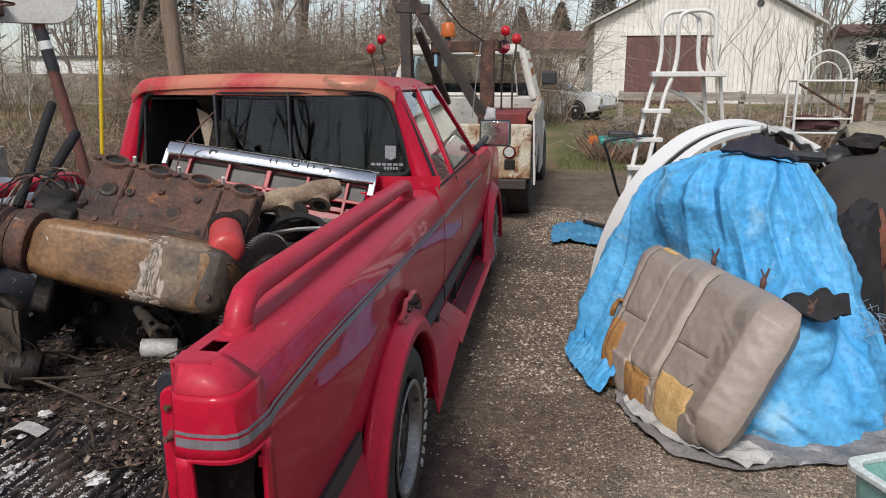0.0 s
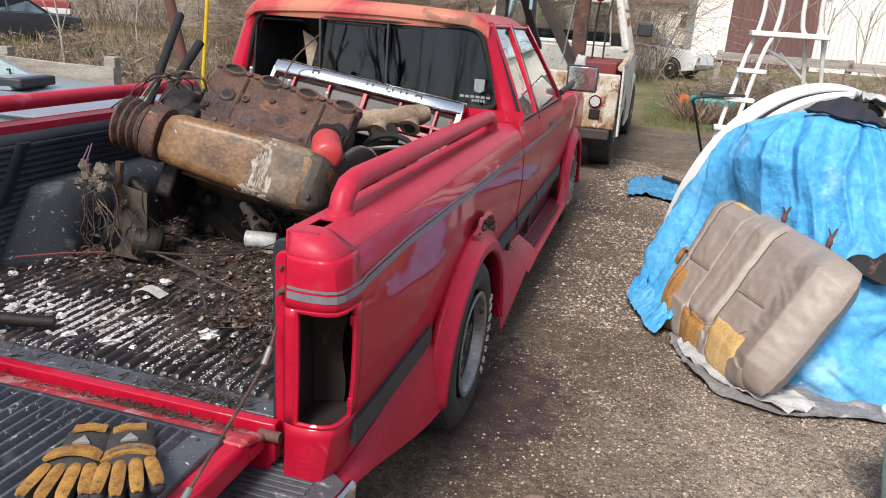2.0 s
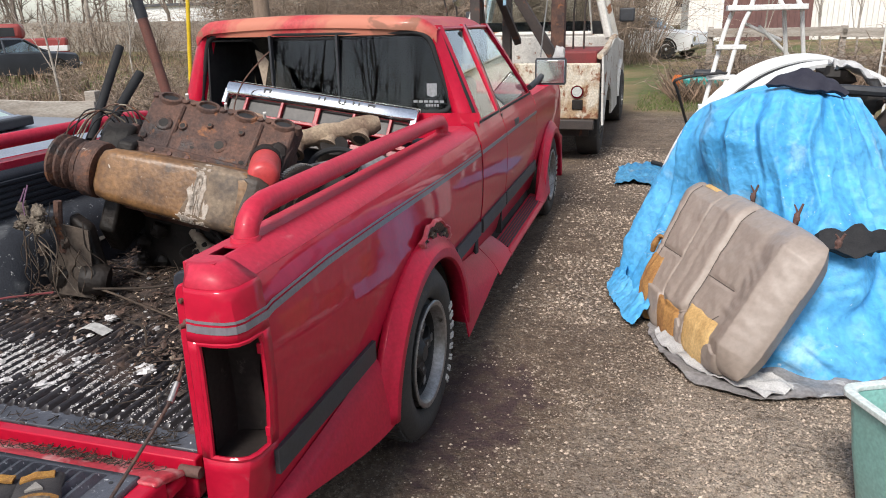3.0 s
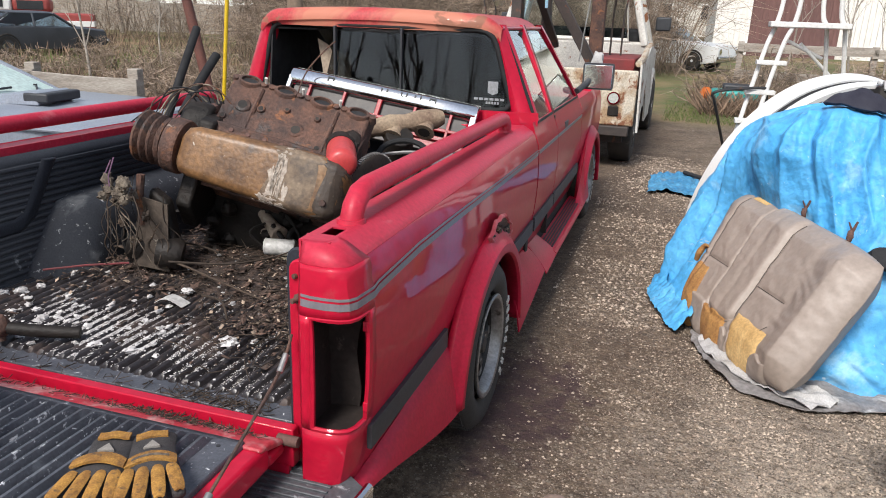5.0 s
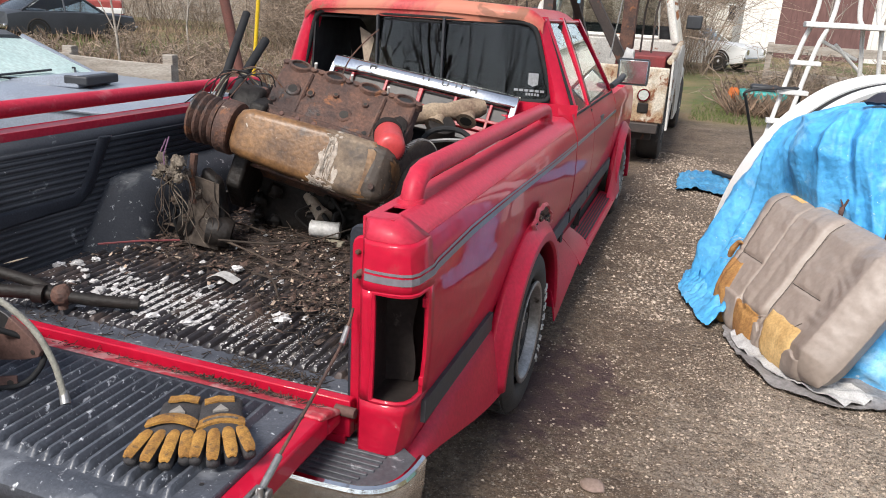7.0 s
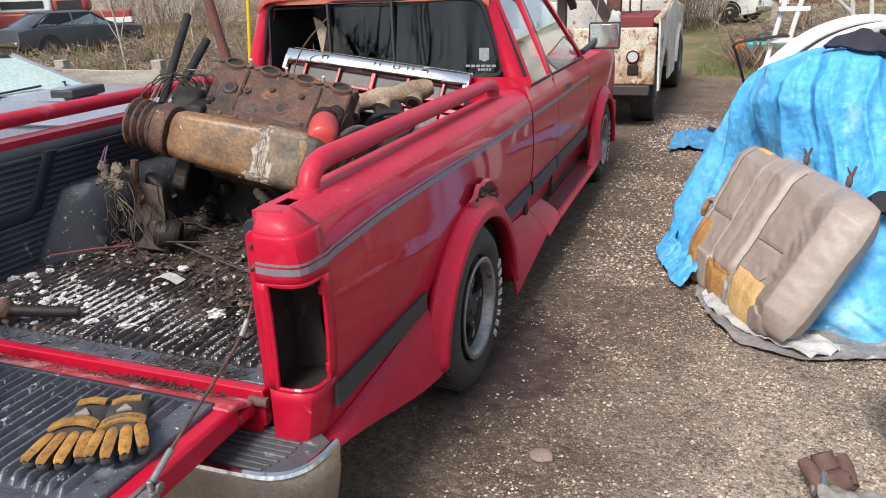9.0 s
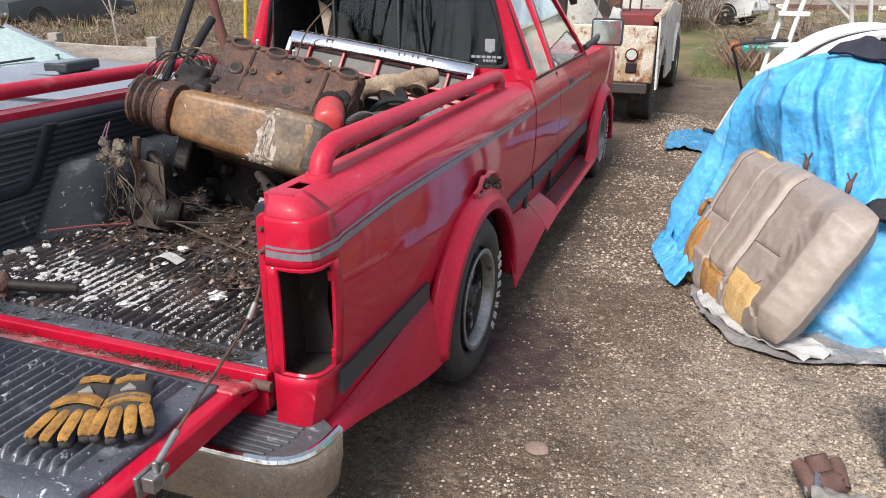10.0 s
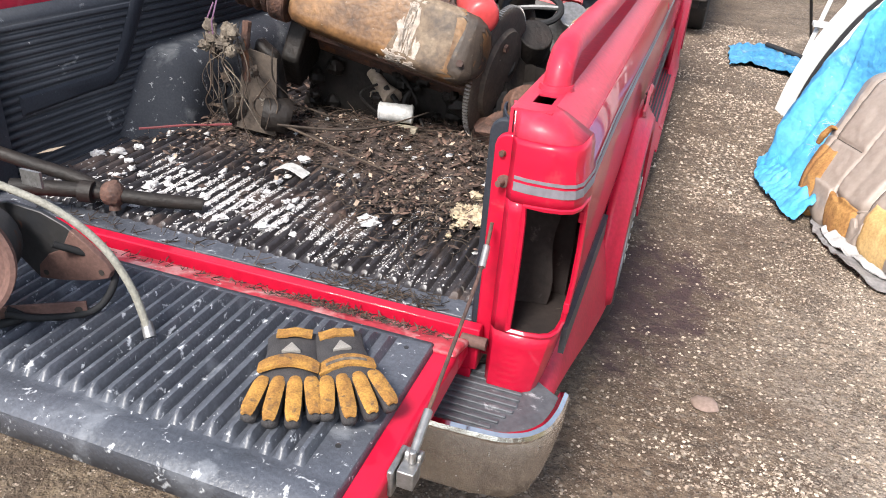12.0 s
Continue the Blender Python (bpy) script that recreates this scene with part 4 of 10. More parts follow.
def build_kit(truck, g):
    """Wheel flares, skirts and running board of one side."""
    def mx(x, y, z):
        return (x * g, y, z)

    def flare(cy, cz, ry, rz, a0, a1, name):
        rows = []
        for k in range(41):
            a = radians(a0 + (a1 - a0) * k / 40)
            c, sn = math.cos(a), math.sin(a)
            e = 1.0
            sec = [(0.842, 0.092), (0.862, 0.088), (0.878, 0.074), (0.884, 0.060), (0.893, 0.052), (0.905, 0.036), (0.908, 0.016), (0.905, 0.002), (0.895, -0.004), (0.83, 0.004)]
            rows.append([mx(x, cy - (ry + o * e) * c, cz + (rz + o * e) * sn) for x, o in sec])
        return part(name, Shape().loft(rows, closed=False), RED_KIT, truck, "faded red wheel-arch flare", smooth=28)

    f = flare(ARCH_Y, ARCH_Z, ARCH_RY, ARCH_RZ, 7, 178, "wheel_flare")
    f.modifiers.new("thickness", "SOLIDIFY").thickness = 0.003
    f2 = flare(4.30, ARCH_Z, ARCH_RY, ARCH_RZ, 2, 178, "wheel_flare")
    f2.modifiers.new("thickness", "SOLIDIFY").thickness = 0.003

    def skirt(u, v):
        y = 0.0 + 0.70 * u
        top = 0.392 + 0.085 * u ** 1.6
        bot = 0.374 - 0.128 * step01(-0.1, 1.0, u)
        z = bot + (top - bot) * v
        x = side_x(top) + 0.004 + (0.026 + 0.034 * u) * (1 - v) ** 0.6 + 0.004 * math.sin(v * math.pi)
        return mx(x, y, z)
    part("rear_skirt", Shape().sheet(24, 8, skirt, 0.006 * -g), RED_KIT, truck, "faded red lower skirt behind the wheel")

    def fin(u, v):
        y = 1.585 + 0.60 * u
        top = 0.44 - 0.08 * u
        bot = 0.155 + 0.09 * u
        z = bot + (top - bot) * v
        return mx((side_x(top) + 0.005) * v + 0.905 * (1 - v) + 0.012 * math.sin(v * 3.1), y, z)
    part("side_skirt", Shape().sheet(16, 6, fin, 0.006 * -g), RED_KIT, truck, "faded red side skirt")

    def fin2(u, v):
        y = 2.20 + 0.32 * u
        top = 0.36 - 0.03 * u
        bot = 0.225 + 0.015 * u
        z = bot + (top - bot) * v
        return mx((side_x(top) + 0.004) * v + 0.915 * (1 - v) + 0.010 * math.sin(v * 3.1), y, z)
    part("side_skirt", Shape().sheet(8, 6, fin2, 0.006 * -g), RED_KIT, truck, "faded red side skirt")
    board = part("running_board", Shape().loft([[mx(0.80, y, 0.24), mx(0.915, y, 0.225), mx(0.92, y, 0.245), mx(0.905, y, 0.262), mx(0.80, y, 0.275)] for y in (2.5, 2.8, 3.3, 3.80)]), RED_KIT, truck, "red running board")
    tread = Shape()
    for i in range(5):
        tread.box((min(g * (0.815 + 0.016 * i), g * (0.825 + 0.016 * i)), 2.55, 0.262), (max(g * (0.815 + 0.016 * i), g * (0.825 + 0.016 * i)), 3.72, 0.274 - 0.001 * i))
    part("step_tread", tread, MOULD, board, "dark step tread")

    def ramp(u, v):
        y = 3.62 + 0.34 * u
        z = 0.25 + (0.02 + 0.36 * u ** 1.3) * v
        return mx(0.915 - 0.05 * v, y, z)
    part("side_skirt", Shape().sheet(12, 6, ramp, 0.006 * -g), RED_KIT, truck, "faded red side skirt before the front wheel")


def build_wheel(truck, x, y, g):
    """A tyre with raised white bars on a five-slot alloy rim; the axis lies along x."""
    m = Matrix.Translation((x, y, 0.312)) @ Matrix.Rotation(radians(90) * g, 4, "Y")
    prof = [(0.200, -0.09), (0.215, -0.104), (0.255, -0.112), (0.288, -0.104), (0.307, -0.086), (0.312, -0.06), (0.312, 0.06), (0.307, 0.086), (0.288, 0.104), (0.262, 0.112), (0.235, 0.110), (0.212, 0.100), (0.200, 0.088), (0.19, 0.0)]
    wheel = part("wheel", Shape().lathe(prof, 56, m, loop=True), TYRE, truck, "black tyre with white raised bars", smooth=30)
    tread = Shape()
    for k in range(64):
        a = 2 * math.pi * k / 64
        for h0, h1, tw in ((-0.078, -0.03, 0.03), (0.03, 0.078, -0.03)):
            mm = m @ Matrix.Rotation(a + tw, 4, "Z")
            tread.box((0.308, -0.010, h0), (0.316, 0.010, h1), mm)
    part("tyre_tread", tread, TYRE, wheel)["kind"] = "stuff"
    bars = Shape()
    for k in range(8):
        a0 = radians(42 + 9.5 * k)
        for da, r0, r1 in ((0.0, 0.240, 0.278), (0.052, 0.240, 0.278)):
            mm = m @ Matrix.Rotation(a0 + da, 4, "Z")
            bars.box((r0, -0.0045, 0.1085), (r1, 0.0045, 0.1150), mm)
        mm = m @ Matrix.Rotation(a0 + 0.026, 4, "Z")
        rr = 0.258 + (0.016 if k % 3 else -0.014)
        bars.box((rr - 0.004, -0.007, 0.1085), (rr + 0.004, 0.007, 0.1148), mm)
    part("sidewall_marks", bars, WHITE_RUB, wheel, "white raised bars on the tyre wall")
    rim = Shape()
    rim.lathe([(0.176, 0.092), (0.193, 0.104), (0.194, 0.110), (0.188, 0.113), (0.176, 0.110), (0.166, 0.096), (0.162, 0.070), (0.170, 0.070)], 56, m, loop=True)
    part("rim", rim, ALLOY, wheel, "polished outer lip of a deep-dish alloy rim", smooth=40)
    part("rim_barrel", Shape().lathe([(0.164, 0.074), (0.158, 0.050), (0.154, -0.06), (0.196, -0.09), (0.196, 0.070)], 48, m, loop=True), SPOKE, wheel, "grimy dark rim barrel", smooth=40)
    for k in range(5):
        mm = m @ Matrix.Rotation(2 * math.pi * k / 5 + 0.3, 4, "Z")
        part("spoke", Shape().loft([[(0.04, -0.030, z), (0.10, -0.020, z + 0.010), (0.158, -0.040, z - 0.006), (0.158, 0.040, z - 0.006), (0.10, 0.020, z + 0.010), (0.04, 0.030, z)] for z in (0.028, 0.060)], m=mm), SPOKE, wheel, "grimy dark spoke", bevel=0.006)
    hub = Shape().lathe([(0.0001, 0.02), (0.058, 0.02), (0.056, 0.062), (0.036, 0.074), (0.030, 0.086), (0.0001, 0.088)], 24, m)
    part("hub_cap", hub, SPOKE, wheel)
    for k in range(5):
        mm = m @ Matrix.Rotation(2 * math.pi * k / 5 + 0.3, 4, "Z")
        part("spoke_edge", Shape().loft([[(0.075, -0.007, z), (0.15, -0.016, z - 0.004), (0.15, 0.016, z - 0.004), (0.075, 0.007, z)] for z in (0.066, 0.071)], m=mm), ALLOY, wheel, "bright machined spoke face", bevel=0.002)
    part("brake_drum", Shape().lathe([(0.0001, -0.06), (0.152, -0.06), (0.152, 0.0), (0.0001, 0.005)], 30, m), BLACK_CLOTH_VOID, wheel)


def build_cab(truck):
    Y0, YW = 2.115, 2.155

    def side_panel(y0, y1, z0, z1, name, label="", cut=None):
        for g in (-1, 1):
            def fn(u, v):
                y = y0 + (y1 - y0) * u
                b = arch_bottom(y, z0, 4.30) if cut else z0
                z = b + (z1 - b) * v
                return (g * side_x(min(z, SHOULDER)) - g * max(0, z - SHOULDER) * 0.35, y, z)
            part(name, Shape().sheet(60 if cut else 12, 14, fn, 0.004 * -g), RED, truck, label)
    side_panel(Y0, 2.690, 0.28, 0.995, "cab_quarter", "red rear quarter of the extended cab")
    side_panel(2.700, 3.715, 0.28, 0.995, "door", "closed red door")
    side_panel(3.725, 4.98, 0.30, 0.965, "front_fender", cut=True)
    # hood, nose, core
    def hood(u, v):
        x = -0.815 + 1.63 * u
        y = 3.78 + 1.30 * v
        return (x, y, 0.985 - 0.03 * (x / 0.8) ** 2 * 1.0 - 0.05 * v ** 2 + 0.02 * math.cos(x * 2.2))
    part("hood", Shape().sheet(20, 12, hood, 0.006), RED_FADED, truck, "red hood")
    part("nose", Shape().box((-0.82, 4.98, 0.34), (0.82, 5.10, 0.93)), RED, truck, bevel=0.03, segs=3)
    part("front_bumper", Shape().box((-0.85, 5.08, 0.33), (0.85, 5.20, 0.50)), RED_KIT, truck, bevel=0.03, segs=3)
    core = Shape()
    core.box((-0.79, 2.12, 0.24), (0.79, 3.74, 0.62))
    core.box((-0.60, 3.74, 0.24), (0.60, 5.0, 0.85))
    core.box((-0.48, 0.05, 0.26), (0.48, 2.12, 0.46))
    part("underbody", core, DARK, truck, "dark dirty underbody")
    # lower back wall under the window
    part("cab_back", Shape().sheet(24, 10, lambda u, v: (-0.815 + 1.63 * u, 2.10 + 0.045 * v + 0.05 * abs(2 * u - 1) ** 6, 0.45 + 0.585 * v), -0.006), RED, truck, "red back wall of the cab")
    # window opening corners: bottom and top of the glasshouse
    zb, zt = 1.035, 1.405
    xb, xt = 0.700, 0.595
    off = -0.02

    def back(x_k, z):
        k = (z - zb) / (zt - zb)
        return YW + 0.045 * k + 0.06 * abs(x_k) ** 5

    def wx(k, z):
        """x of the window's edge, k from -1 to 1."""
        t = (z - zb) / (zt - zb)
        return k * (xb + (xt - xb) * t) + off * (0.5 + t)
    # rear pillars: from the window edge round to the side glass
    for g in (-1, 1):
        pil = Shape()
        rows = []
        for i in range(13):
            z = 0.985 + (1.435 - 0.985) * i / 12
            t = (z - 0.985) / 0.45
            xo = 0.815 - 0.19 * t - 0.02 * t * t
            xin = abs(wx(g, z))
            if g < 0:
                xo = max(0.835 - 0.10 * t - 0.03 * t * t, xin + 0.07)
            yb = back(1, z) - 0.05
            rows.append([(g * xin, yb + 0.012, z), (g * (xin + 0.3 * (xo - xin)), yb, z), (g * (xo - 0.045), yb + 0.012, z), (g * (xo - 0.012), yb + 0.045, z), (g * xo, yb + 0.095, z), (g * (xo - 0.002), 2.245 + 0.065 * t, z), (g * (xo - 0.03), 2.25 + 0.065 * t, z), (g * (xin - 0.02), yb + 0.05, z)])
        pil.loft(rows)
        part("rear_pillar", pil, RED, truck, smooth=50)
        # pillars between and before the side windows
        for ya, yb_, wd in ((2.665, 2.735, 0.045), (3.66, 3.28, 0.05)):
            rows = []
            for i in range(9):
                t = i / 8
                z = 0.985 + 0.45 * t
                xo = 0.812 - 0.19 * t - 0.02 * t * t
                y = ya + (yb_ - ya) * t
                rows.append([(g * xo, y - wd / 2, z), (g * xo, y + wd / 2, z), (g * (xo - 0.03), y + wd / 2, z), (g * (xo - 0.03), y - wd / 2, z)])
            part("door_pillar", Shape().loft(rows), RED, truck)
            edge = Shape()
            if ya < 3:
                edge.loft([[(g * (0.814 - 0.19 * t - 0.02 * t * t), 2.692 + 0.07 * t, 0.985 + 0.45 * t), (g * (0.814 - 0.19 * t - 0.02 * t * t), 2.699 + 0.07 * t, 0.985 + 0.45 * t), (g * (0.80 - 0.19 * t - 0.02 * t * t), 2.699 + 0.07 * t, 0.985 + 0.45 * t), (g * (0.80 - 0.19 * t - 0.02 * t * t), 2.692 + 0.07 * t, 0.985 + 0.45 * t)] for t in (0, 0.25, 0.5, 0.75, 1)])
                part("door_seam", edge, DARK, truck)
        # side glass
        def glass(y0, y1, y2, y3):
            def fn(u, v):
                t = v
                xo = 0.800 - 0.19 * t - 0.02 * t * t
                ya = y0 + (y2 - y0) * t
                yb2 = y1 + (y3 - y1) * t
                return (g * xo, ya + (yb2 - ya) * u, 0.985 + 0.43 * t)
            return fn
        for q, nm in (((2.20, 2.66, 2.27, 2.72), "quarter_window"), ((2.70, 3.66, 2.745, 3.28), "door_window")):
            gl = part(nm, Shape().sheet(6, 8, glass(*q), 0.004 * -g), GLASS, truck, "hazy side window glass")
            gl.visible_shadow = False
            f = glass(*q)
            ring = [f(u, 0.0) for u in (0, 0.5, 1)] + [f(1, v) for v in (0.25, 0.5, 0.75, 1)] + [f(u, 1.0) for u in (0.5, 0)] + [f(0, v) for v in (0.75, 0.5, 0.25)]
            ring = [(p[0] + g * 0.006, p[1], p[2]) for p in ring]
            part("window_seal", Shape().tube(ring + ring[:1], 0.009, 6), RUBBER, gl)
        # mirror
        mir = part("door_mirror", Shape().loft([[(g * (0.915 + sx * 0.105 * k), 3.86 + dy, 1.112 + sz * 0.088 * k) for sx, sz in ((-1, -0.8), (-0.92, -1), (0.92, -1), (1, -0.8), (1, 0.8), (0.92, 1), (-0.92, 1), (-1, 0.8))] for dy, k in ((0.0, 1.0), (0.02, 1.02), (0.05, 0.9), (0.07, 0.6))]), MOULD, truck, "black door mirror", smooth=50)
        part("mirror_glass", Shape().box((min(g * 0.82, g * 1.010), 3.855, 1.035), (max(g * 0.82, g * 1.010), 3.862, 1.190)), CHROME, mir, "mirror glass", bevel=0.003)
        part("mirror_arm", Shape().tube([(g * 0.80, 3.70, 1.02), (g * 0.84, 3.80, 1.06), (g * 0.86, 3.88, 1.09)], 0.02, 8), MOULD, mir)
        part("door_handle", Shape().box((min(g * 0.834, g * 0.846), 2.95, 0.865), (max(g * 0.834, g * 0.846), 3.08, 0.905)), MOULD, truck, "black door handle", bevel=0.004)
        for y0, y1 in ((2.12, 2.685), (2.705, 3.71)):
            part("rub_strip", Shape().sheet(8, 3, lambda u, v: (g * (side_x(0.5) + 0.010 - 0.004 * abs(v - 0.5)), y0 + (y1 - y0) * u, 0.465 + 0.07 * v), 0.012 * -g), MOULD, truck, "black rubber rub strip")
            st = part("pinstripe", Shape().sheet(6, 1, lambda u, v: (g * (side_x(0.86) + 0.003), y0 + (y1 - y0) * u, 0.850 + 0.018 * v), 0.003 * -g), SILVER, truck, "silver grey pinstripe")
        part("rub_strip", Shape().sheet(8, 3, lambda u, v: (g * (side_x(0.5) + 0.010), 0.075 + 0.60 * u, 0.478 + 0.062 * v), 0.012 * -g), MOULD, truck, "black rubber rub strip")
        part("rub_strip", Shape().sheet(8, 3, lambda u, v: (g * (side_x(0.5) + 0.010), 1.63 + 0.44 * u, 0.470 + 0.065 * v), 0.012 * -g), MOULD, truck, "black rubber rub strip")
        part("seam_filler", Shape().box((min(g * 0.79, g * 0.822), 2.07, 0.30), (max(g * 0.79, g * 0.822), 2.13, 0.94)), DARK, truck)
        part("seam_filler", Shape().box((min(g * 0.79, g * 0.822), 2.685, 0.30), (max(g * 0.79, g * 0.822), 2.705, 0.97)), DARK, truck)
    # roof
    def roof(u, v):
        a = 2 * u - 1
        x = a * 0.650 - 0.045
        th = min(1.0, v / 0.3) * math.pi / 2
        y = 2.166 + 0.055 * (1 - math.cos(th)) + 1.10 * max(0, v - 0.3) / 0.7 + 0.05 * abs(a) ** 6 * max(0, 1 - v / 0.5)
        z = 1.494 - 0.028 * a * a - 0.050 * max(0, (abs(a) - 0.84) / 0.16) ** 2 - 0.062 * (1 - math.sin(th)) - 0.03 * max(0, (v - 0.8) * 5) ** 2
        return (x, y, z)
    part("roof", Shape().sheet(44, 40, roof, 0.004), RED_ROOF, truck, "faded red roof with orange and bare patches")
    for g in (-1, 1):
        part("drip_rail", Shape().tube([(g * 0.642 - 0.045, 2.24 + 1.07 * k, 1.418) for k in (0, 0.25, 0.5, 0.75, 1)], 0.010, 8), RED, truck)
    part("rear_header", Shape().sheet(24, 4, lambda u, v: ((2 * u - 1) * (0.625 - 0.012 * v) - 0.045, 2.172 + 0.006 * v + 0.05 * abs(2 * u - 1) ** 6, 1.440 - 0.045 * v - 0.025 * abs(2 * u - 1) ** 2.2 * (1 - v)), -0.006), RED_ROOF, truck)
    # rear sliding window: seal, bars, two panes left; the third is broken
    corners = []
    for (kx, z) in ((-1, zb), (1, zb), (1, zt), (-1, zt)):
        corners.append((wx(kx, z), back(0.8, z) - 0.012, z))
    ring = []
    for i in range(4):
        a, b, c = V(corners[i - 1]), V(corners[i]), V(corners[(i + 1) % 4])
        for t in (0.0, 0.33, 0.67, 1.0):
            p0, p1 = b + (a - b).normalized() * 0.07, b + (c - b).normalized() * 0.07
            ring.append((1 - t) ** 2 * p0 + 2 * t * (1 - t) * b + t * t * p1)
    ring2 = []
    for i, p in enumerate(ring):
        q = ring[(i + 1) % len(ring)]
        ring2 += [p, p.lerp(q, 0.33), p.lerp(q, 0.67)]
    ring2 = [V((p.x, back(p.x / 0.7, p.z) - 0.035 * 0 - 0.012, p.z)) for p in ring2]
    win = part("rear_window", Shape().tube(ring2 + ring2[:2], 0.0135, 10, caps=False), RUBBER, truck, "black-framed sliding rear window with one pane broken")

    def pane(x0, x1, name, label):
        def fn(u, v):
            z = zb + 0.01 + (zt - zb - 0.02) * v
            lo, hi = (wx(-1, z) if x0 is None else x0), (wx(1, z) if x1 is None else x1)
            x = lo + (hi - lo) * u
            return (x, back(x / 0.7, z) + 0.002, z)
        p = part(name, Shape().sheet(8, 8, fn, -0.004), GLASS_DARK, win, label)
        p.visible_shadow = False
    pane(-0.235, 0.105, "pane", "dark tinted pane")
    pane(0.125, None, "pane", "dark tinted pane")
    for x in (-0.245, 0.115):
        part("window_bar", Shape().box((x - 0.006, back(0, 1.2) - 0.018, zb + 0.005), (x + 0.006, back(0, 1.2) + 0.012, zt - 0.005)), MOULD, win, bevel=0.003)
    part("window_bar", Shape().tube([(wx(-1, zt - 0.03) + 0.01, back(0.8, zt), zt - 0.028), (0, back(0, zt) - 0.012, zt - 0.024), (wx(1, zt - 0.03) - 0.01, back(0.8, zt), zt - 0.028)], 0.006, 6), RUBBER, win)
    shard = Shape()
    for (a, b, c) in (((-0.36, 1.39), (-0.26, 1.39), (-0.262, 1.27)), ((-0.26, 1.10), (-0.26, 1.30), (-0.31, 1.12))):
        shard.loft([[(x, 2.18, z) for x, z in (a, b, c)], [(x, 2.184, z) for x, z in (a, b, c)]])
    part("glass_shard", shard, GLASS_DARK, win, "jagged glass left in the frame")
    part("sticker", Shape().prism([(0.565, 1.118), (0.590, 1.108), (0.615, 1.118), (0.615, 1.172), (0.565, 1.172)], 0, 0.001, Matrix(((1, 0, 0, 0), (0, 0, -1, 2.168), (0, 1, 0, 0), (0, 0, 0, 1)))), STICKER, win, "small grey shield sticker")
    stb = Shape()
    for i in range(6):
        stb.box((0.50 + i * 0.026, 2.158, 1.083), (0.52 + i * 0.026, 2.159, 1.094))
    for i in range(5):
        stb.box((0.56 + i * 0.014, 2.158, 1.065), (0.57 + i * 0.014, 2.159, 1.077))
    part("sticker", stb, STICKER, win, "line of small pale lettering bars")
    # windscreen and interior
    ws = part("windscreen", Shape().sheet(8, 8, lambda u, v: ((2 * u - 1) * (0.77 - 0.17 * v), 3.85 - 0.55 * v, 0.985 + 0.44 * v), 0.005), GLASS, truck, "windscreen")
    ws.visible_shadow = False
    part("dashboard", Shape().box((-0.76, 3.45, 0.62), (0.76, 3.80, 0.97)), MOULD, truck, bevel=0.03)
    for x in (-0.40, 0.40):
        part("seat_back", Shape().box((x - 0.25, 2.72, 0.62), (x + 0.25, 2.86, 1.16)), LINER, truck, "dark cab seat", bevel=0.05, segs=3)
        part("headrest", Shape().box((x - 0.13, 2.72, 1.18), (x + 0.13, 2.82, 1.33)), LINER, truck, bevel=0.04, segs=3)
    # added black screens that stand in for the shade inside the cab
    part("cab_shade_screen", Shape().sheet(10, 6, lambda u, v: (-0.62 + 1.24 * u, 2.62 + 0.05 * math.sin(u * 9 + v * 4), 0.60 + 0.80 * v), 0.02), BLACK_CLOTH_VOID, truck, "added black screen standing in for shade inside the cab")
    part("side_shade_screen", Shape().sheet(6, 6, lambda u, v: (-0.68 + 0.06 * v, 2.21 + 0.45 * u, 0.60 + 0.80 * v), 0.01), BLACK_CLOTH_VOID, truck)
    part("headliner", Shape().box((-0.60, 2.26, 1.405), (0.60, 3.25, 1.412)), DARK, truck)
    part("torn_panel", Shape().sheet(4, 6, lambda u, v: (-0.36 + 0.13 * u - 0.05 * v * (1 - u), 2.30 + 0.03 * u, 1.04 + 0.29 * v - 0.10 * v * u), 0.01), BEIGE, truck, "torn beige trim behind the broken pane")
    part("steering_wheel", Shape().tube([(-0.40 + 0.18 * math.cos(a / 16 * 6.2832), 3.30 - 0.06 * math.sin(a / 16 * 6.2832), 0.98 + 0.17 * math.sin(a / 16 * 6.2832)) for a in range(18)], 0.014, 8, caps=False), MOULD, truck)


def build_rust_hole(truck):
    """Ragged rusted-through patch above the rear arch with curled paint round it."""
    r = rnd(4)
    cy, cz, slope = 1.27, 0.700, -0.21

    def at(a, k, lift):
        y = cy + 0.165 * k * math.cos(a)
        z = cz + 0.048 * k * math.sin(a) + slope * (y - cy)
        return (side_x(z) + 0.020 + lift, y, z)
    wob = [0.82 + 0.36 * r.random() for i in range(28)]
    rings = []
    for k, lift in ((1.22, 0.003), (1.10, 0.011), (1.0, 0.013), (0.90, 0.008), (0.5, -0.004), (0.02, -0.010)):
        rings.append([at(2 * math.pi * i / 28, k * (1 + (wob[i] - 1) * min(1, k)), lift + 0.004 * noise.noise(V((i * 0.9, k * 5, 2)))) for i in range(28)])
    part("rust_edge", Shape().loft(rings[:4], closed=True, caps=False), RED_DUSTY, truck, "bubbled pale red paint round the rust hole", smooth=50)
    part("rust_hole", Shape().loft(rings[3:], caps=False), RUST, truck, "rusted-through patch above the wheel arch", smooth=30)
    for i in range(26):
        a, k = r.uniform(0, 6.28), r.random() ** 0.5 * 0.85
        p = at(a, k, 0.002)
        dark = r.random() < 0.4
        part("rust_flake", Shape().lump(p, (0.008, r.uniform(0.008, 0.024), r.uniform(0.004, 0.010)), 0.7, i, 8, 6, 3), DARK if dark else (RUST, MANIFOLD, RUST_RED)[i % 3], truck)


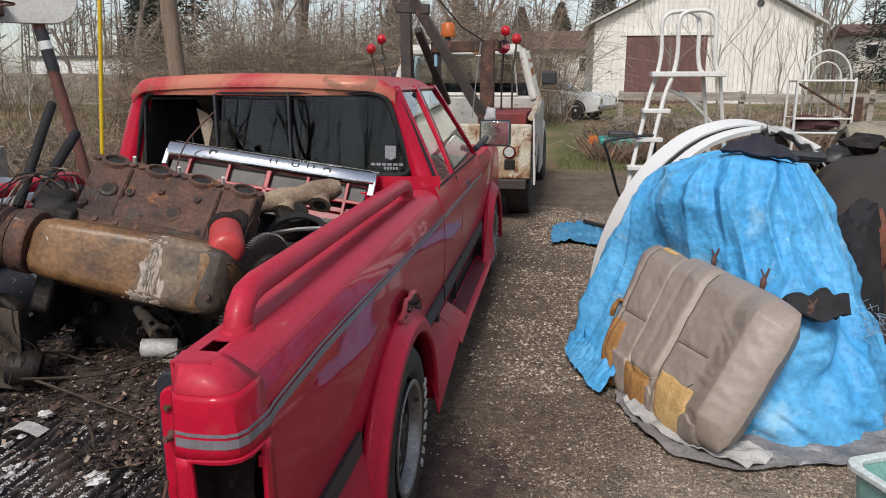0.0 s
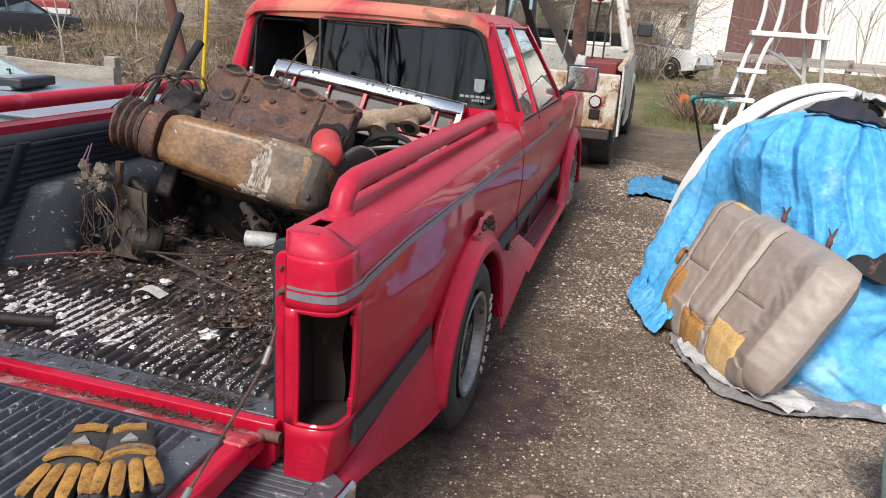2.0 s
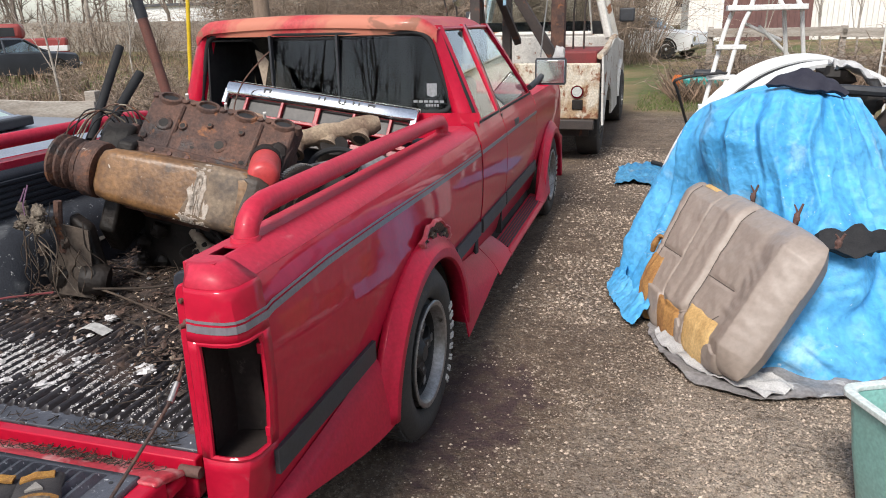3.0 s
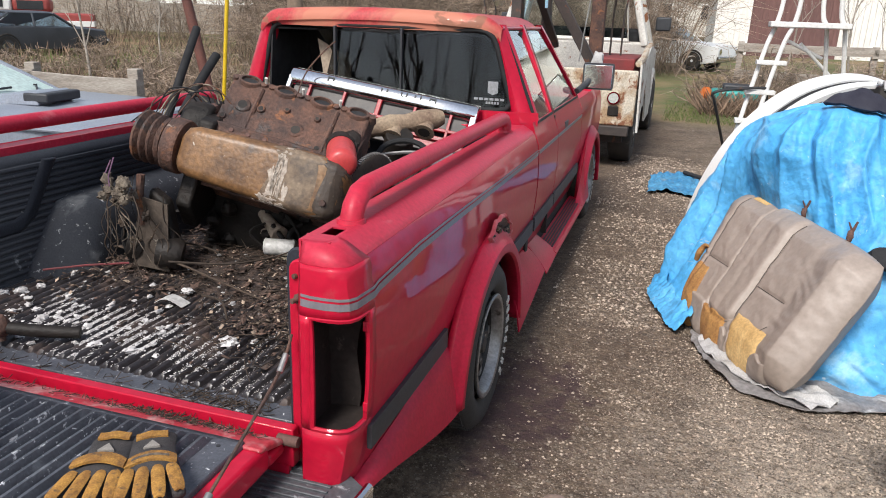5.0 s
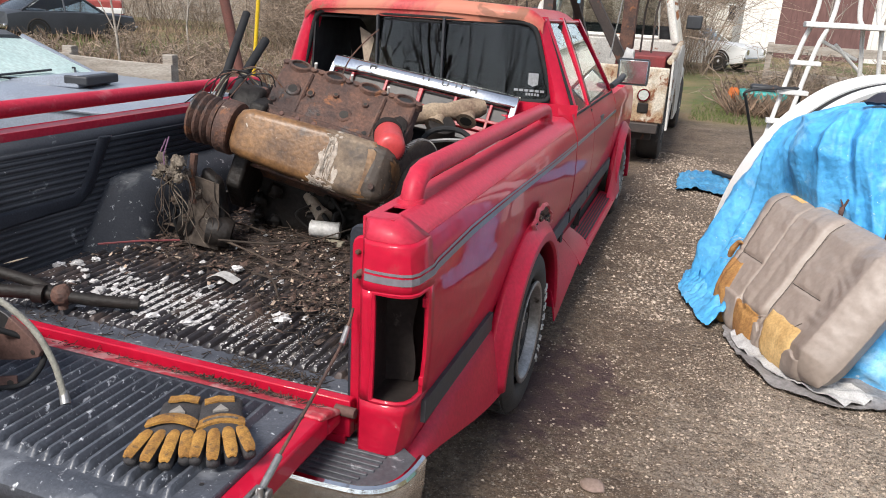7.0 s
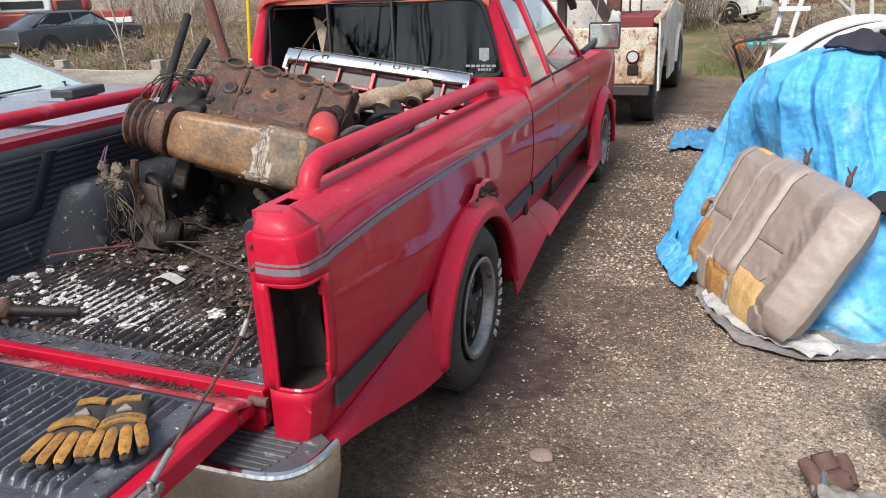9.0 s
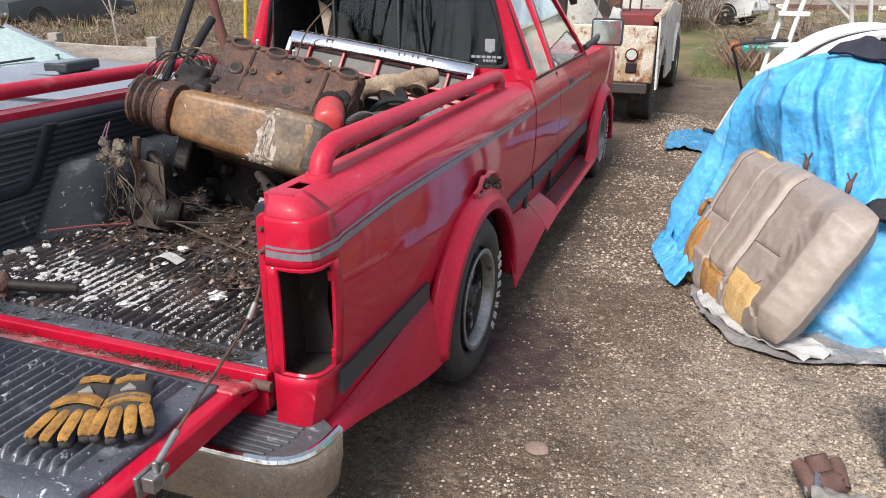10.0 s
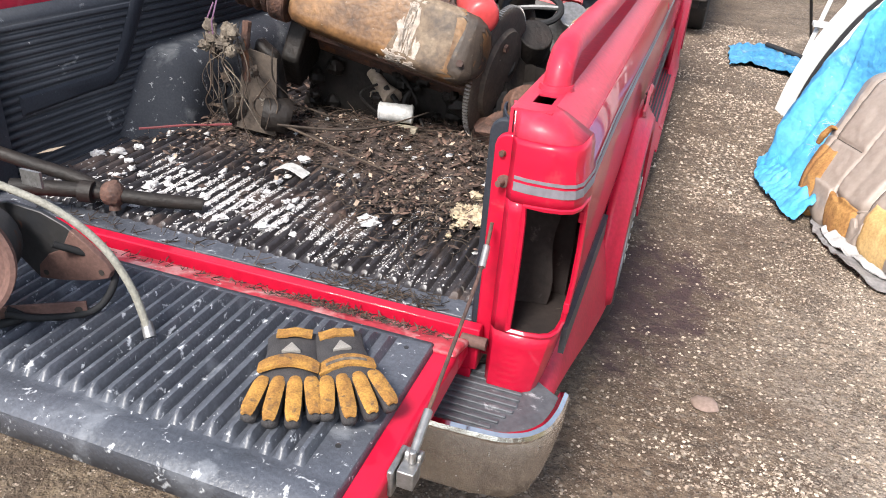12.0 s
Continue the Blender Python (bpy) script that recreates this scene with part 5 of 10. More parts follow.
truck = thing("pickup_truck", "old red extended-cab pickup with open tailgate and broken rear pane", "truck")
for side_sign in (1, -1):
    build_bed_side(truck, side_sign)
    build_kit(truck, side_sign)
    build_wheel(truck, 0.790 * side_sign, 1.08, side_sign)
    build_wheel(truck, 0.775 * side_sign, 4.30, side_sign)
build_liner(truck)
build_tailgate(truck)
build_bumper(truck)
build_cab(truck)
build_rust_hole(truck)
for gg in (-1, 1):
    inner = Shape()
    inner.loft([[(gg * 0.50, ARCH_Y - 0.45 * math.cos(math.pi * k / 16), 0.20 + 0.44 * math.sin(math.pi * k / 16)) for k in range(17)], [(gg * 0.84, ARCH_Y - 0.45 * math.cos(math.pi * k / 16), 0.20 + 0.44 * math.sin(math.pi * k / 16)) for k in range(17)]], closed=False)
    part("inner_arch", inner, DARK, truck)

# things lying in the bed and on the tailgate
ED = V((0.960, 0.150, -0.230)).normalized()
EU = (V((0.036, 0.290, 0.957)) - ED * V((0.036, 0.290, 0.957)).dot(ED)).normalized()
EC = -(ED.cross(EU))
EO = V((-0.18, 0.75, 0.925))


def ep(a, b, c):
    """A point of the engine: a along the crankshaft, b up its tilted side, c away from the sump."""
    return EO + ED * a + EU * b + EC * c


EM = Matrix((
    (ED.x, EU.x, EC.x, EO.x), (ED.y, EU.y, EC.y, EO.y), (ED.z, EU.z, EC.z, EO.z), (0, 0, 0, 1)))


DARKRAG = surface("dirty_rag", (0.20, 0.165, 0.125), (0.08, 0.062, 0.048), 30, rough=0.95, bump=0.6, contrast=0.8, fine=160)


def build_engine():
    eng = thing("engine_block", "rusty upturned car engine with tan oil pan lying in the bed", "engine")
    # block: wide crankcase, two cylinder banks
    block = Shape()
    for a0, a1, sec in ((0.02, 0.58, [(0.02, 0.19), (0.19, 0.19), (0.22, 0.22), (0.20, 0.30), (0.06, 0.46), (-0.02, 0.50), (-0.08, 0.42), (-0.03, 0.30)]),):
        block.loft([[(a, b, c) for b, c in sec] for a in (a0, 0.2, 0.4, a1)], m=EM)
    block.loft([[(a, b, c) for b, c in ((0.16, 0.20), (0.27, 0.24), (0.33, 0.30), (0.30, 0.40), (0.20, 0.42), (0.10, 0.34))] for a in (0.04, 0.30, 0.55)], m=EM)
    part("cylinder_block", block, RUST, eng, "rusty cast-iron block", bevel=0.008)
    # bank and lumps below the pan: the void's shadow is in their colour
    part("lower_bank", Shape().loft([[(a, b, c) for b, c in ((-0.02, 0.36), (-0.20, 0.41), (-0.32, 0.47), (-0.36, 0.54), (-0.22, 0.60), (-0.04, 0.50))] for a in (0.02, 0.3, 0.57)], m=EM), IRON_DARK, eng, "oily lower cylinder bank, blackened for deep shadow", bevel=0.01)
    lump = Shape()
    r = rnd(11)
    for i in range(40):
        a, b, c = r.uniform(0.0, 0.55), r.uniform(-0.36, 0.0), r.uniform(0.33, 0.44)
        lump.lump(ep(a, b, c), r.uniform(0.012, 0.040), 0.5, i, 12, 9)
    for i in range(7):
        a, b = r.uniform(0.05, 0.5), r.uniform(-0.25, -0.05)
        lump.hose([ep(a, b, 0.32), ep(a + r.uniform(-0.1, 0.1), b - 0.06, 0.30), ep(a + r.uniform(-0.15, 0.15), b - 0.14, 0.36)], r.uniform(0.004, 0.012), 8)
    part("void_lumps", lump, IRON_DARK, eng, "oily lumps and fittings, blackened for deep shadow")["kind"] = "stuff"
    # head with ports along its upper edge
    head = Shape()
    sec = [(0.18, 0.215), (0.385, 0.295), (0.415, 0.335), (0.395, 0.425), (0.20, 0.34), (0.165, 0.26)]
    head.loft([[(a, b, c) for b, c in sec] for a in (-0.005, 0.14, 0.28, 0.42, 0.545)], m=EM)
    hd = part("cylinder_head", head, RUST, eng, "brown rusty cylinder head with round ports", bevel=0.010, segs=2)
    upn = (EU * 0.72 - EC * 0.69).normalized()
    for i in range(4):
        a = 0.06 + 0.145 * i
        p = ep(a, 0.396, 0.306)
        ax = (EU * 0.70 - EC * 0.71).normalized()
        across = ax.cross(ED).normalized()

        def oval(h, ra, rb):
            return [p + ax * h + ED * (ra * math.cos(2 * math.pi * q / 24)) + across * (rb * math.sin(2 * math.pi * q / 24)) for q in range(24)]
        port = part("port", Shape().loft([oval(-0.03, 0.052, 0.034), oval(0.004, 0.048, 0.030), oval(0.010, 0.044, 0.027), oval(0.011, 0.034, 0.020), oval(-0.002, 0.031, 0.018)]), RUST, hd, smooth=50)
        part("port_hole", Shape().loft([oval(-0.012, 0.030, 0.017), oval(0.0, 0.031, 0.018)]), BLACK_CLOTH_VOID, port, "dark open port")
        for sgn in (-1, 1):
            q = p + ED * (0.056 * sgn)
            part("port_ear", Shape().tube([q - ax * 0.02, q + ax * 0.008], [0.016, 0.013], 12), RUST, port)
    for a, b, c, rr in ((0.075, 0.300, 0.258, 0.026), (0.47, 0.250, 0.238, 0.030), (0.145, 0.305, 0.262, 0.014), (0.30, 0.265, 0.244, 0.026), (0.24, 0.33, 0.270, 0.010), (0.36, 0.33, 0.270, 0.010), (0.02, 0.24, 0.236, 0.011), (0.21, 0.235, 0.234, 0.011), (0.40, 0.225, 0.230, 0.011)):
        p = ep(a, b, c)
        out = (EU * 0.46 - EC * 0.89).normalized()
        part("boss", Shape().tube([p - out * 0.01, p + out * 0.003, p + out * 0.006], [rr * 1.3, rr * 1.15, rr], 18), RUST if a < 0.4 else IRON_DARK, hd)
        part("boss_hole", Shape().tube([p + out * 0.002, p + out * 0.0068], [rr * 0.68, rr * 0.68], 14), DARK, hd)
    ribs = Shape()
    for i in (1, 4):
        a = 0.02 + 0.10 * i
        ribs.tube([ep(a, 0.19, 0.214), ep(a, 0.38, 0.291)], 0.009, 6)
    part("casting_ribs", ribs, RUST, hd)["kind"] = "stuff"
    bolts = Shape()
    for i in range(9):
        p = ep(0.02 + 0.065 * i, 0.192, 0.205)
        bolts.tube([p, p + (EU * 0.3 - EC * 0.95) * 0.016], 0.009, 6)
    part("pan_bolts", bolts, RUST_RED, eng)["kind"] = "stuff"
    for i in range(3):
        p = ep(0.12 + 0.15 * i, 0.403, 0.310)
        part("plug_tip", Shape().tube([p, p + upn * 0.03], [0.005, 0.006], 8), WHITE_RUB, hd, "white spark plug tip")
    part("dark_head_end", Shape().lump(ep(0.50, 0.27, 0.27), (0.055, 0.05, 0.055), 0.35, 5), IRON_DARK, hd)
    # oil pan: rounded sump
    stations = ((-0.012, 0.035, 0.115, 0.06), (-0.004, 0.014, 0.143, 0.022), (0.012, 0.001, 0.160, 0.006), (0.045, -0.006, 0.172, 0.0), (0.20, -0.010, 0.182, 0.0), (0.38, -0.014, 0.194, 0.0), (0.50, -0.015, 0.196, 0.0), (0.545, -0.010, 0.190, 0.006), (0.574, 0.002, 0.176, 0.022), (0.592, 0.020, 0.154, 0.048), (0.602, 0.046, 0.126, 0.085))

    def pan_section(b0, b1, dep):
        rr = min(0.034, (b1 - b0) * 0.45)
        sec = [(b1 + 0.010, 0.20), (b1 + 0.003, 0.12)]
        for cb, s0 in ((b1 - rr, 0), (b0 + rr, 90)):
            for k in range(7):
                an = radians(s0 + 90 * k / 6)
                sec.append((cb + rr * math.cos(an), dep + rr - rr * math.sin(an)))
        return sec + [(b0 - 0.003, 0.12), (b0 - 0.010, 0.20)]

    def pan_point(a, q, lift=0.0):
        """A point of the pan: a along it, q from 0 to 1 round its section."""
        k = 0
        while k < len(stations) - 2 and stations[k + 1][0] < a:
            k += 1
        f = max(0.0, min(1.0, (a - stations[k][0]) / (stations[k + 1][0] - stations[k][0])))
        b0, b1, dep = (stations[k][j] + (stations[k + 1][j] - stations[k][j]) * f for j in (1, 2, 3))
        sec = pan_section(b0 - lift, b1 + lift, dep - lift)
        g = q * (len(sec) - 1)
        i = min(int(g), len(sec) - 2)
        b, c = (sec[i][j] + (sec[i + 1][j] - sec[i][j]) * (g - i) for j in (0, 1))
        return ep(a + lift * 0.5, b, c)
    pan = Shape().loft([[ep(a, b, c) for b, c in pan_section(b0, b1, dep)] for a, b0, b1, dep in stations])
    part("oil_pan", pan, PAN, eng, "tan oily oil pan, darker at one end", smooth=50)

    def film(name, a0, a1, q0, q1, lift, mt, lab, seed, jit=0.03, nu=28, nv=24):
        def fn(u, v):
            e0 = a0 + jit * noise.noise(V((v * 4, seed, 1))) + 0.4 * jit * noise.noise(V((v * 14, seed, 2)))
            e1 = a1 + jit * noise.noise(V((v * 4, seed, 5))) + 0.4 * jit * noise.noise(V((v * 14, seed, 7)))
            f0 = q0 + 1.2 * jit * noise.noise(V((u * 4, seed, 3)))
            f1 = q1 + 1.2 * jit * noise.noise(V((u * 5, seed, 9)))
            edge = min(u, 1 - u, v, 1 - v)
            return pan_point(min(e0 + (e1 - e0) * u, 0.6015), max(0.0, min(1.0, f0 + (f1 - f0) * v)), lift * min(1.0, edge * 10) - 0.0006)
        part(name, Shape().sheet(nu, nv, fn), mt, eng, lab, smooth=60)
    film("dried_film", 0.325, 0.50, 0.06, 0.97, 0.0016, PAN_PALE, "pale beige dried film", 1, 0.07, 40, 40)
    film("oil_stain", 0.505, 0.602, 0.0, 1.0, 0.0024, PAN_DARK, "dark oil-soaked end of the pan", 2, 0.07, 40, 40)
    for i in range(70):
        q0 = max(0.12, min(0.93, 0.66 + r.gauss(0, 0.17)))
        a0 = 0.350 - 0.05 * (q0 - 0.5) + r.gauss(0, 0.010 + 0.016 * q0)
        w = r.uniform(0.003, 0.008) + 0.014 * r.random() ** 3
        film("white_residue", a0, a0 + w, q0, q0 + r.uniform(0.02, 0.08), 0.003, RESIDUE, "white flaking residue", 20 + i, 0.9 * w, 9, 9)
    part("drain_plug", Shape().tube([ep(0.535, 0.045, 0.004), ep(0.535, 0.045, -0.008)], 0.011, 8), RUST, eng)
    flange = Shape()
    flange.loft([[(a, b, 0.195) for a, b in ((-0.02, -0.03), (0.60, -0.03), (0.60, 0.215), (-0.02, 0.215))], [(a, b, 0.207) for a, b in ((-0.02, -0.03), (0.60, -0.03), (0.60, 0.215), (-0.02, 0.215))]], m=EM)
    part("pan_flange", flange, RUST, eng, bevel=0.004)
    # front pulleys and damper
    def disc(a0, a1, rad, b=0.085, c=0.15, n=32):
        return [(a0, rad), (a1, rad)], b, c
    pul = Shape()
    prof = [(0.03, 0.0), (0.095, 0.0), (0.100, 0.012), (0.084, 0.022), (0.100, 0.034), (0.102, 0.040), (0.086, 0.050), (0.102, 0.062), (0.104, 0.068), (0.088, 0.078), (0.104, 0.090), (0.104, 0.098), (0.03, 0.10)]
    axis = Matrix((
        (-ED.x, EU.x, EC.x, 0), (-ED.y, EU.y, EC.y, 0), (-ED.z, EU.z, EC.z, 0), (0, 0, 0, 1))) @ Matrix(((0, 0, 1, 0), (1, 0, 0, 0), (0, 1, 0, 0), (0, 0, 0, 1)))
    pm = Matrix.Translation(ep(-0.085, 0.085, 0.11)) @ axis
    pul.lathe([(a * 0.9, h) for a, h in prof], 40, pm)
    part("crank_pulley", pul, RUST, eng, "rusty grooved crank pulley", smooth=25)
    part("vibration_damper", Shape().lathe([(0.03, 0.0), (0.096, 0.0), (0.099, 0.006), (0.099, 0.048), (0.096, 0.054), (0.03, 0.055)], 36, Matrix.Translation(ep(-0.022, 0.085, 0.11)) @ axis), RUST, eng, smooth=25)
    part("pulley_hub", Shape().lathe([(0.001, 0.0), (0.035, 0.0), (0.03, 0.03), (0.001, 0.03)], 16, Matrix.Translation(ep(-0.185, 0.085, 0.11)) @ axis), RUST_RED, eng)
    cover = Shape().loft([[(a, b, c) for b, c in ((-0.12, 0.16), (0.20, 0.16), (0.24, 0.26), (0.14, 0.40), (-0.10, 0.40), (-0.20, 0.28))] for a in (-0.03, 0.03)], m=EM)
    part("timing_cover", cover, IRON_DARK, eng, bevel=0.01)
    pump = Shape().loft([[(a, b, c) for b, c in ((0.16, 0.20), (0.26, 0.24), (0.30, 0.34), (0.20, 0.40))] for a in (-0.13, -0.02)], m=EM)
    part("water_pump", pump, IRON_DARK, eng, "grey water pump housing", bevel=0.015)
    part("orange_fitting", Shape().lump(ep(-0.04, 0.25, 0.28), (0.03, 0.028, 0.028), 0.3, 4), RUST_RED, eng)
    # accessory bracket below the pulleys, standing on the floor
    part("front_bracket", Shape().prism([(-0.405, 0.575), (-0.26, 0.545), (-0.205, 0.62), (-0.235, 0.80), (-0.30, 0.845), (-0.33, 0.74)], 0.0, 0.05, Matrix(((1, 0, 0, 0), (0, 0, 1, 0.775), (0, 1, 0, 0), (0, 0, 0, 1)))), IRON_DARK, eng, "oily dark cast bracket", bevel=0.012)
    part("small_pulley", Shape().tube([(-0.39, 0.79, 0.64), (-0.345, 0.80, 0.63)], 0.075, 20).tube([(-0.375, 0.79, 0.64), (-0.36, 0.80, 0.63)], 0.085, 20), IRON_DARK, eng)
    part("grey_housing", Shape().tube([(-0.27, 0.755, 0.62), (-0.255, 0.762, 0.617), (-0.20, 0.785, 0.61), (-0.19, 0.79, 0.607)], [0.05, 0.056, 0.056, 0.046], 20), IRON_DARK, eng)
    part("pale_plate", Shape().sheet(8, 10, lambda u, v: (-0.355 + (0.125 - 0.03 * v) * u + 0.045 * v, 0.728 + 0.03 * u, 0.565 + (0.26 - 0.03 * u) * v - 0.02 * u * (1 - v)), 0.008), PLATE_RUST, eng, "dull brown-grey cast plate")
    part("drive_belt", Shape().hose([(-0.39, 0.76, 0.56), (-0.41, 0.75, 0.64), (-0.385, 0.74, 0.70), (-0.34, 0.74, 0.66), (-0.35, 0.75, 0.57)], 0.008, 8), RUBBER, eng)
    part("tie_rod", Shape().tube([(-0.30, 0.74, 0.90), (-0.31, 0.735, 0.82), (-0.31, 0.74, 0.72)], 0.014, 8), RUST, eng)
    for pts, rr in (([(-0.385, 0.70, 0.95), (-0.40, 0.68, 0.90), (-0.385, 0.67, 0.865)], 0.0025), ([(-0.372, 0.70, 0.96), (-0.375, 0.67, 0.90), (-0.37, 0.665, 0.865)], 0.0025)):
        part("wire", Shape().tube(pts, rr, 6), surface("purple_wire", (0.16, 0.08, 0.14), rough=0.5, bump=0), eng)
    knot = Shape()
    for i in range(14):
        knot.lump((-0.37 + r.uniform(-0.05, 0.08), 0.672 + r.uniform(-0.02, 0.03), 0.865 + r.uniform(-0.045, 0.025)), (r.uniform(0.012, 0.026), r.uniform(0.010, 0.02), r.uniform(0.008, 0.022)), 0.7, i, 14, 10, 3)
    for i in range(6):
        q = V((-0.37 + r.uniform(-0.05, 0.08), 0.665, 0.86 + r.uniform(-0.03, 0.02)))
        knot.hose([q, q + V((r.uniform(-0.05, 0.05), r.uniform(-0.02, 0.02), -0.05)), q + V((r.uniform(-0.10, 0.08), r.uniform(-0.02, 0.04), r.uniform(-0.14, -0.06))), q + V((r.uniform(-0.12, 0.12), 0.03, r.uniform(-0.26, -0.14)))], r.uniform(0.0012, 0.0028), 6)
    roots = Shape()
    for i in range(13):
        q = V((-0.34 + r.uniform(-0.10, 0.14), 0.69 + r.uniform(-0.03, 0.07), r.uniform(0.70, 0.90)))
        e = V((q.x + r.uniform(-0.10, 0.12), q.y + r.uniform(-0.07, 0.05), 0.56 + r.uniform(0.0, 0.05)))
        roots.hose([q, q.lerp(e, 0.35) + V((r.uniform(-0.04, 0.04), r.uniform(-0.03, 0.02), r.uniform(-0.02, 0.03))), q.lerp(e, 0.7) + V((r.uniform(-0.05, 0.05), r.uniform(-0.03, 0.02), 0.0)), e], r.uniform(0.0010, 0.0026), 6)
    for i in range(5):
        roots.lump((-0.33 + r.uniform(-0.10, 0.14), 0.70 + r.uniform(-0.03, 0.05), r.uniform(0.60, 0.84)), (r.uniform(0.010, 0.028), 0.016, r.uniform(0.010, 0.030)), 0.8, 60 + i, 12, 9, 3)
    part("hanging_wire", roots, TWIG, eng, "dirty hanging wires and roots")["kind"] = "stuff"
    part("rope_knot", knot, DARKRAG, eng, "dirty knotted rag")
    # rear plate and flywheel cover
    cw = ep(0.64, 0.06, 0.26)
    nn = (V((0.25, -0.90, 0.30)) * 0.30 + ED * 0.95).normalized()
    wm = Matrix.Translation(cw) @ nn.to_track_quat("Z", "X").to_matrix().to_4x4()
    part("flywheel", Shape().lathe([(0.001, -0.02), (0.205, -0.02), (0.212, -0.014), (0.212, 0.004), (0.203, 0.008), (0.150, 0.006), (0.142, 0.020), (0.060, 0.026), (0.001, 0.026)], 56, wm), PLATE_RUST, eng, "dark scaly flywheel with speckled face", smooth=30)
    teeth = Shape()
    for k in range(110):
        teeth.box((0.2115, -0.0028, -0.013), (0.2185, 0.0028, 0.003), wm @ Matrix.Rotation(2 * math.pi * k / 110, 4, "Z"))
    part("ring_gear", teeth, ALLOY, eng, "grey steel ring gear")["kind"] = "stuff"
    part("flywheel_bolt", Shape().lathe([(0.001, 0.024), (0.014, 0.024), (0.014, 0.034), (0.001, 0.034)], 6, wm @ Matrix.Translation((0.10, 0.05, 0))), RUST, eng)
    # filter
    f0 = ep(0.492, 0.245, 0.215)
    f1 = f0 + ED * 0.06 - EU * 0.055 - EC * 0.18
    d = (f1 - f0).normalized()
    filt = part("oil_filter", Shape().tube([f0, f0 + d * 0.06, f0 + d * 0.17, f0 + d * 0.195, f0 + d * 0.205, f0 + d * 0.207], [0.053, 0.054, 0.054, 0.049, 0.036, 0.010], 32), FILTER, eng, "glossy orange-red oil filter", smooth=50)
    part("filter_base", Shape().tube([f0 - d * 0.05, f0 + d * 0.008], [0.058, 0.056], 24), IRON_DARK, filt)
    # loose wires and sticks at the front
    for i in range(8):
        x0 = -0.24 + 0.02 * i
        pts = [(x0, 0.99 + 0.02 * r.random(), 1.13), (x0 - 0.05 * r.random(), 0.97, 1.16 + 0.05 * r.random()), (x0 - 0.10 - 0.06 * r.random(), 0.93 + 0.06 * r.random(), 1.13 + 0.05 * r.random()), (x0 - 0.16 - 0.06 * r.random(), 0.90, 1.05)]
        part("cable", Shape().hose(pts, 0.0025, 6), (RUBBER, RUST, CANVAS)[i % 3], eng, "loose ignition wire")
    return eng


build_engine()

for pts, rr, lab in (([(-0.47, 1.12, 1.04), (-0.508, 1.285, 1.21), (-0.545, 1.45, 1.375)], 0.020, "black rubber coolant hose standing up"), ([(-0.40, 1.12, 1.06), (-0.402, 1.245, 1.17), (-0.40, 1.37, 1.275)], 0.021, "shorter black rubber hose beside the engine")):
    hose = thing("rubber_hose", lab, "hose", group="hoses on the engine")
    part("hose_wall", Shape().hose(pts, rr * 0.85, 14), RUBBER, hose)
    e0, e1 = V(pts[-2]), V(pts[-1])
    dd = (e1 - e0).normalized()
    part("hose_bore", Shape().tube([e1, e1 + dd * 0.001], rr * 0.6, 12), DARK, hose)


def build_manifold(p0, p1, name, label, r=0.034):
    m = thing(name, label, "engine part", group="exhaust manifolds")
    a, b = V(p0), V(p1)
    d = b - a
    s = Shape()
    pts = [a + d * k for k in (0, 0.08, 0.2, 0.33, 0.45, 0.58, 0.7, 0.82, 0.94, 1.0)]
    s.tube(pts, [r * q for q in (0.75, 1.05, 0.9, 1.15, 0.9, 1.15, 0.92, 1.15, 1.05, 0.7)], 12)
    part("log", s, MANIFOLD, m, smooth=60)
    up = V((0.0, -0.75, -0.65))
    for k in (0.14, 0.38, 0.63, 0.88):
        q = a + d * k
        runner = part("runner", Shape().tube([q, q + up * 0.05, q + up * 0.075], [r * 0.85, r * 0.8, r * 1.1], 12), MANIFOLD, m)
        part("bore", Shape().tube([q + up * 0.0755, q + up * 0.0765], r * 0.65, 12), DARK, runner)
    return m


build_manifold((0.00, 1.46, 0.955), (0.465, 1.78, 1.035), "exhaust_manifold", "tan rusted exhaust manifold lying on the bed load", 0.043)
elbow = thing("exhaust_pipe", "short beige bent exhaust pipe behind the engine", "engine part")
part("pipe", Shape().hose([(-0.22, 1.45, 1.06), (-0.10, 1.50, 1.08), (0.02, 1.52, 1.065), (0.09, 1.53, 1.02)], [0.030, 0.036, 0.040, 0.034], 14), surface("beige_pipe", (0.42, 0.29, 0.20), (0.30, 0.19, 0.13), 8, rough=0.8, bump=0.3), elbow)
part("flange", Shape().tube([(-0.235, 1.445, 1.055), (-0.215, 1.452, 1.062)], 0.05, 16), RUST, elbow)


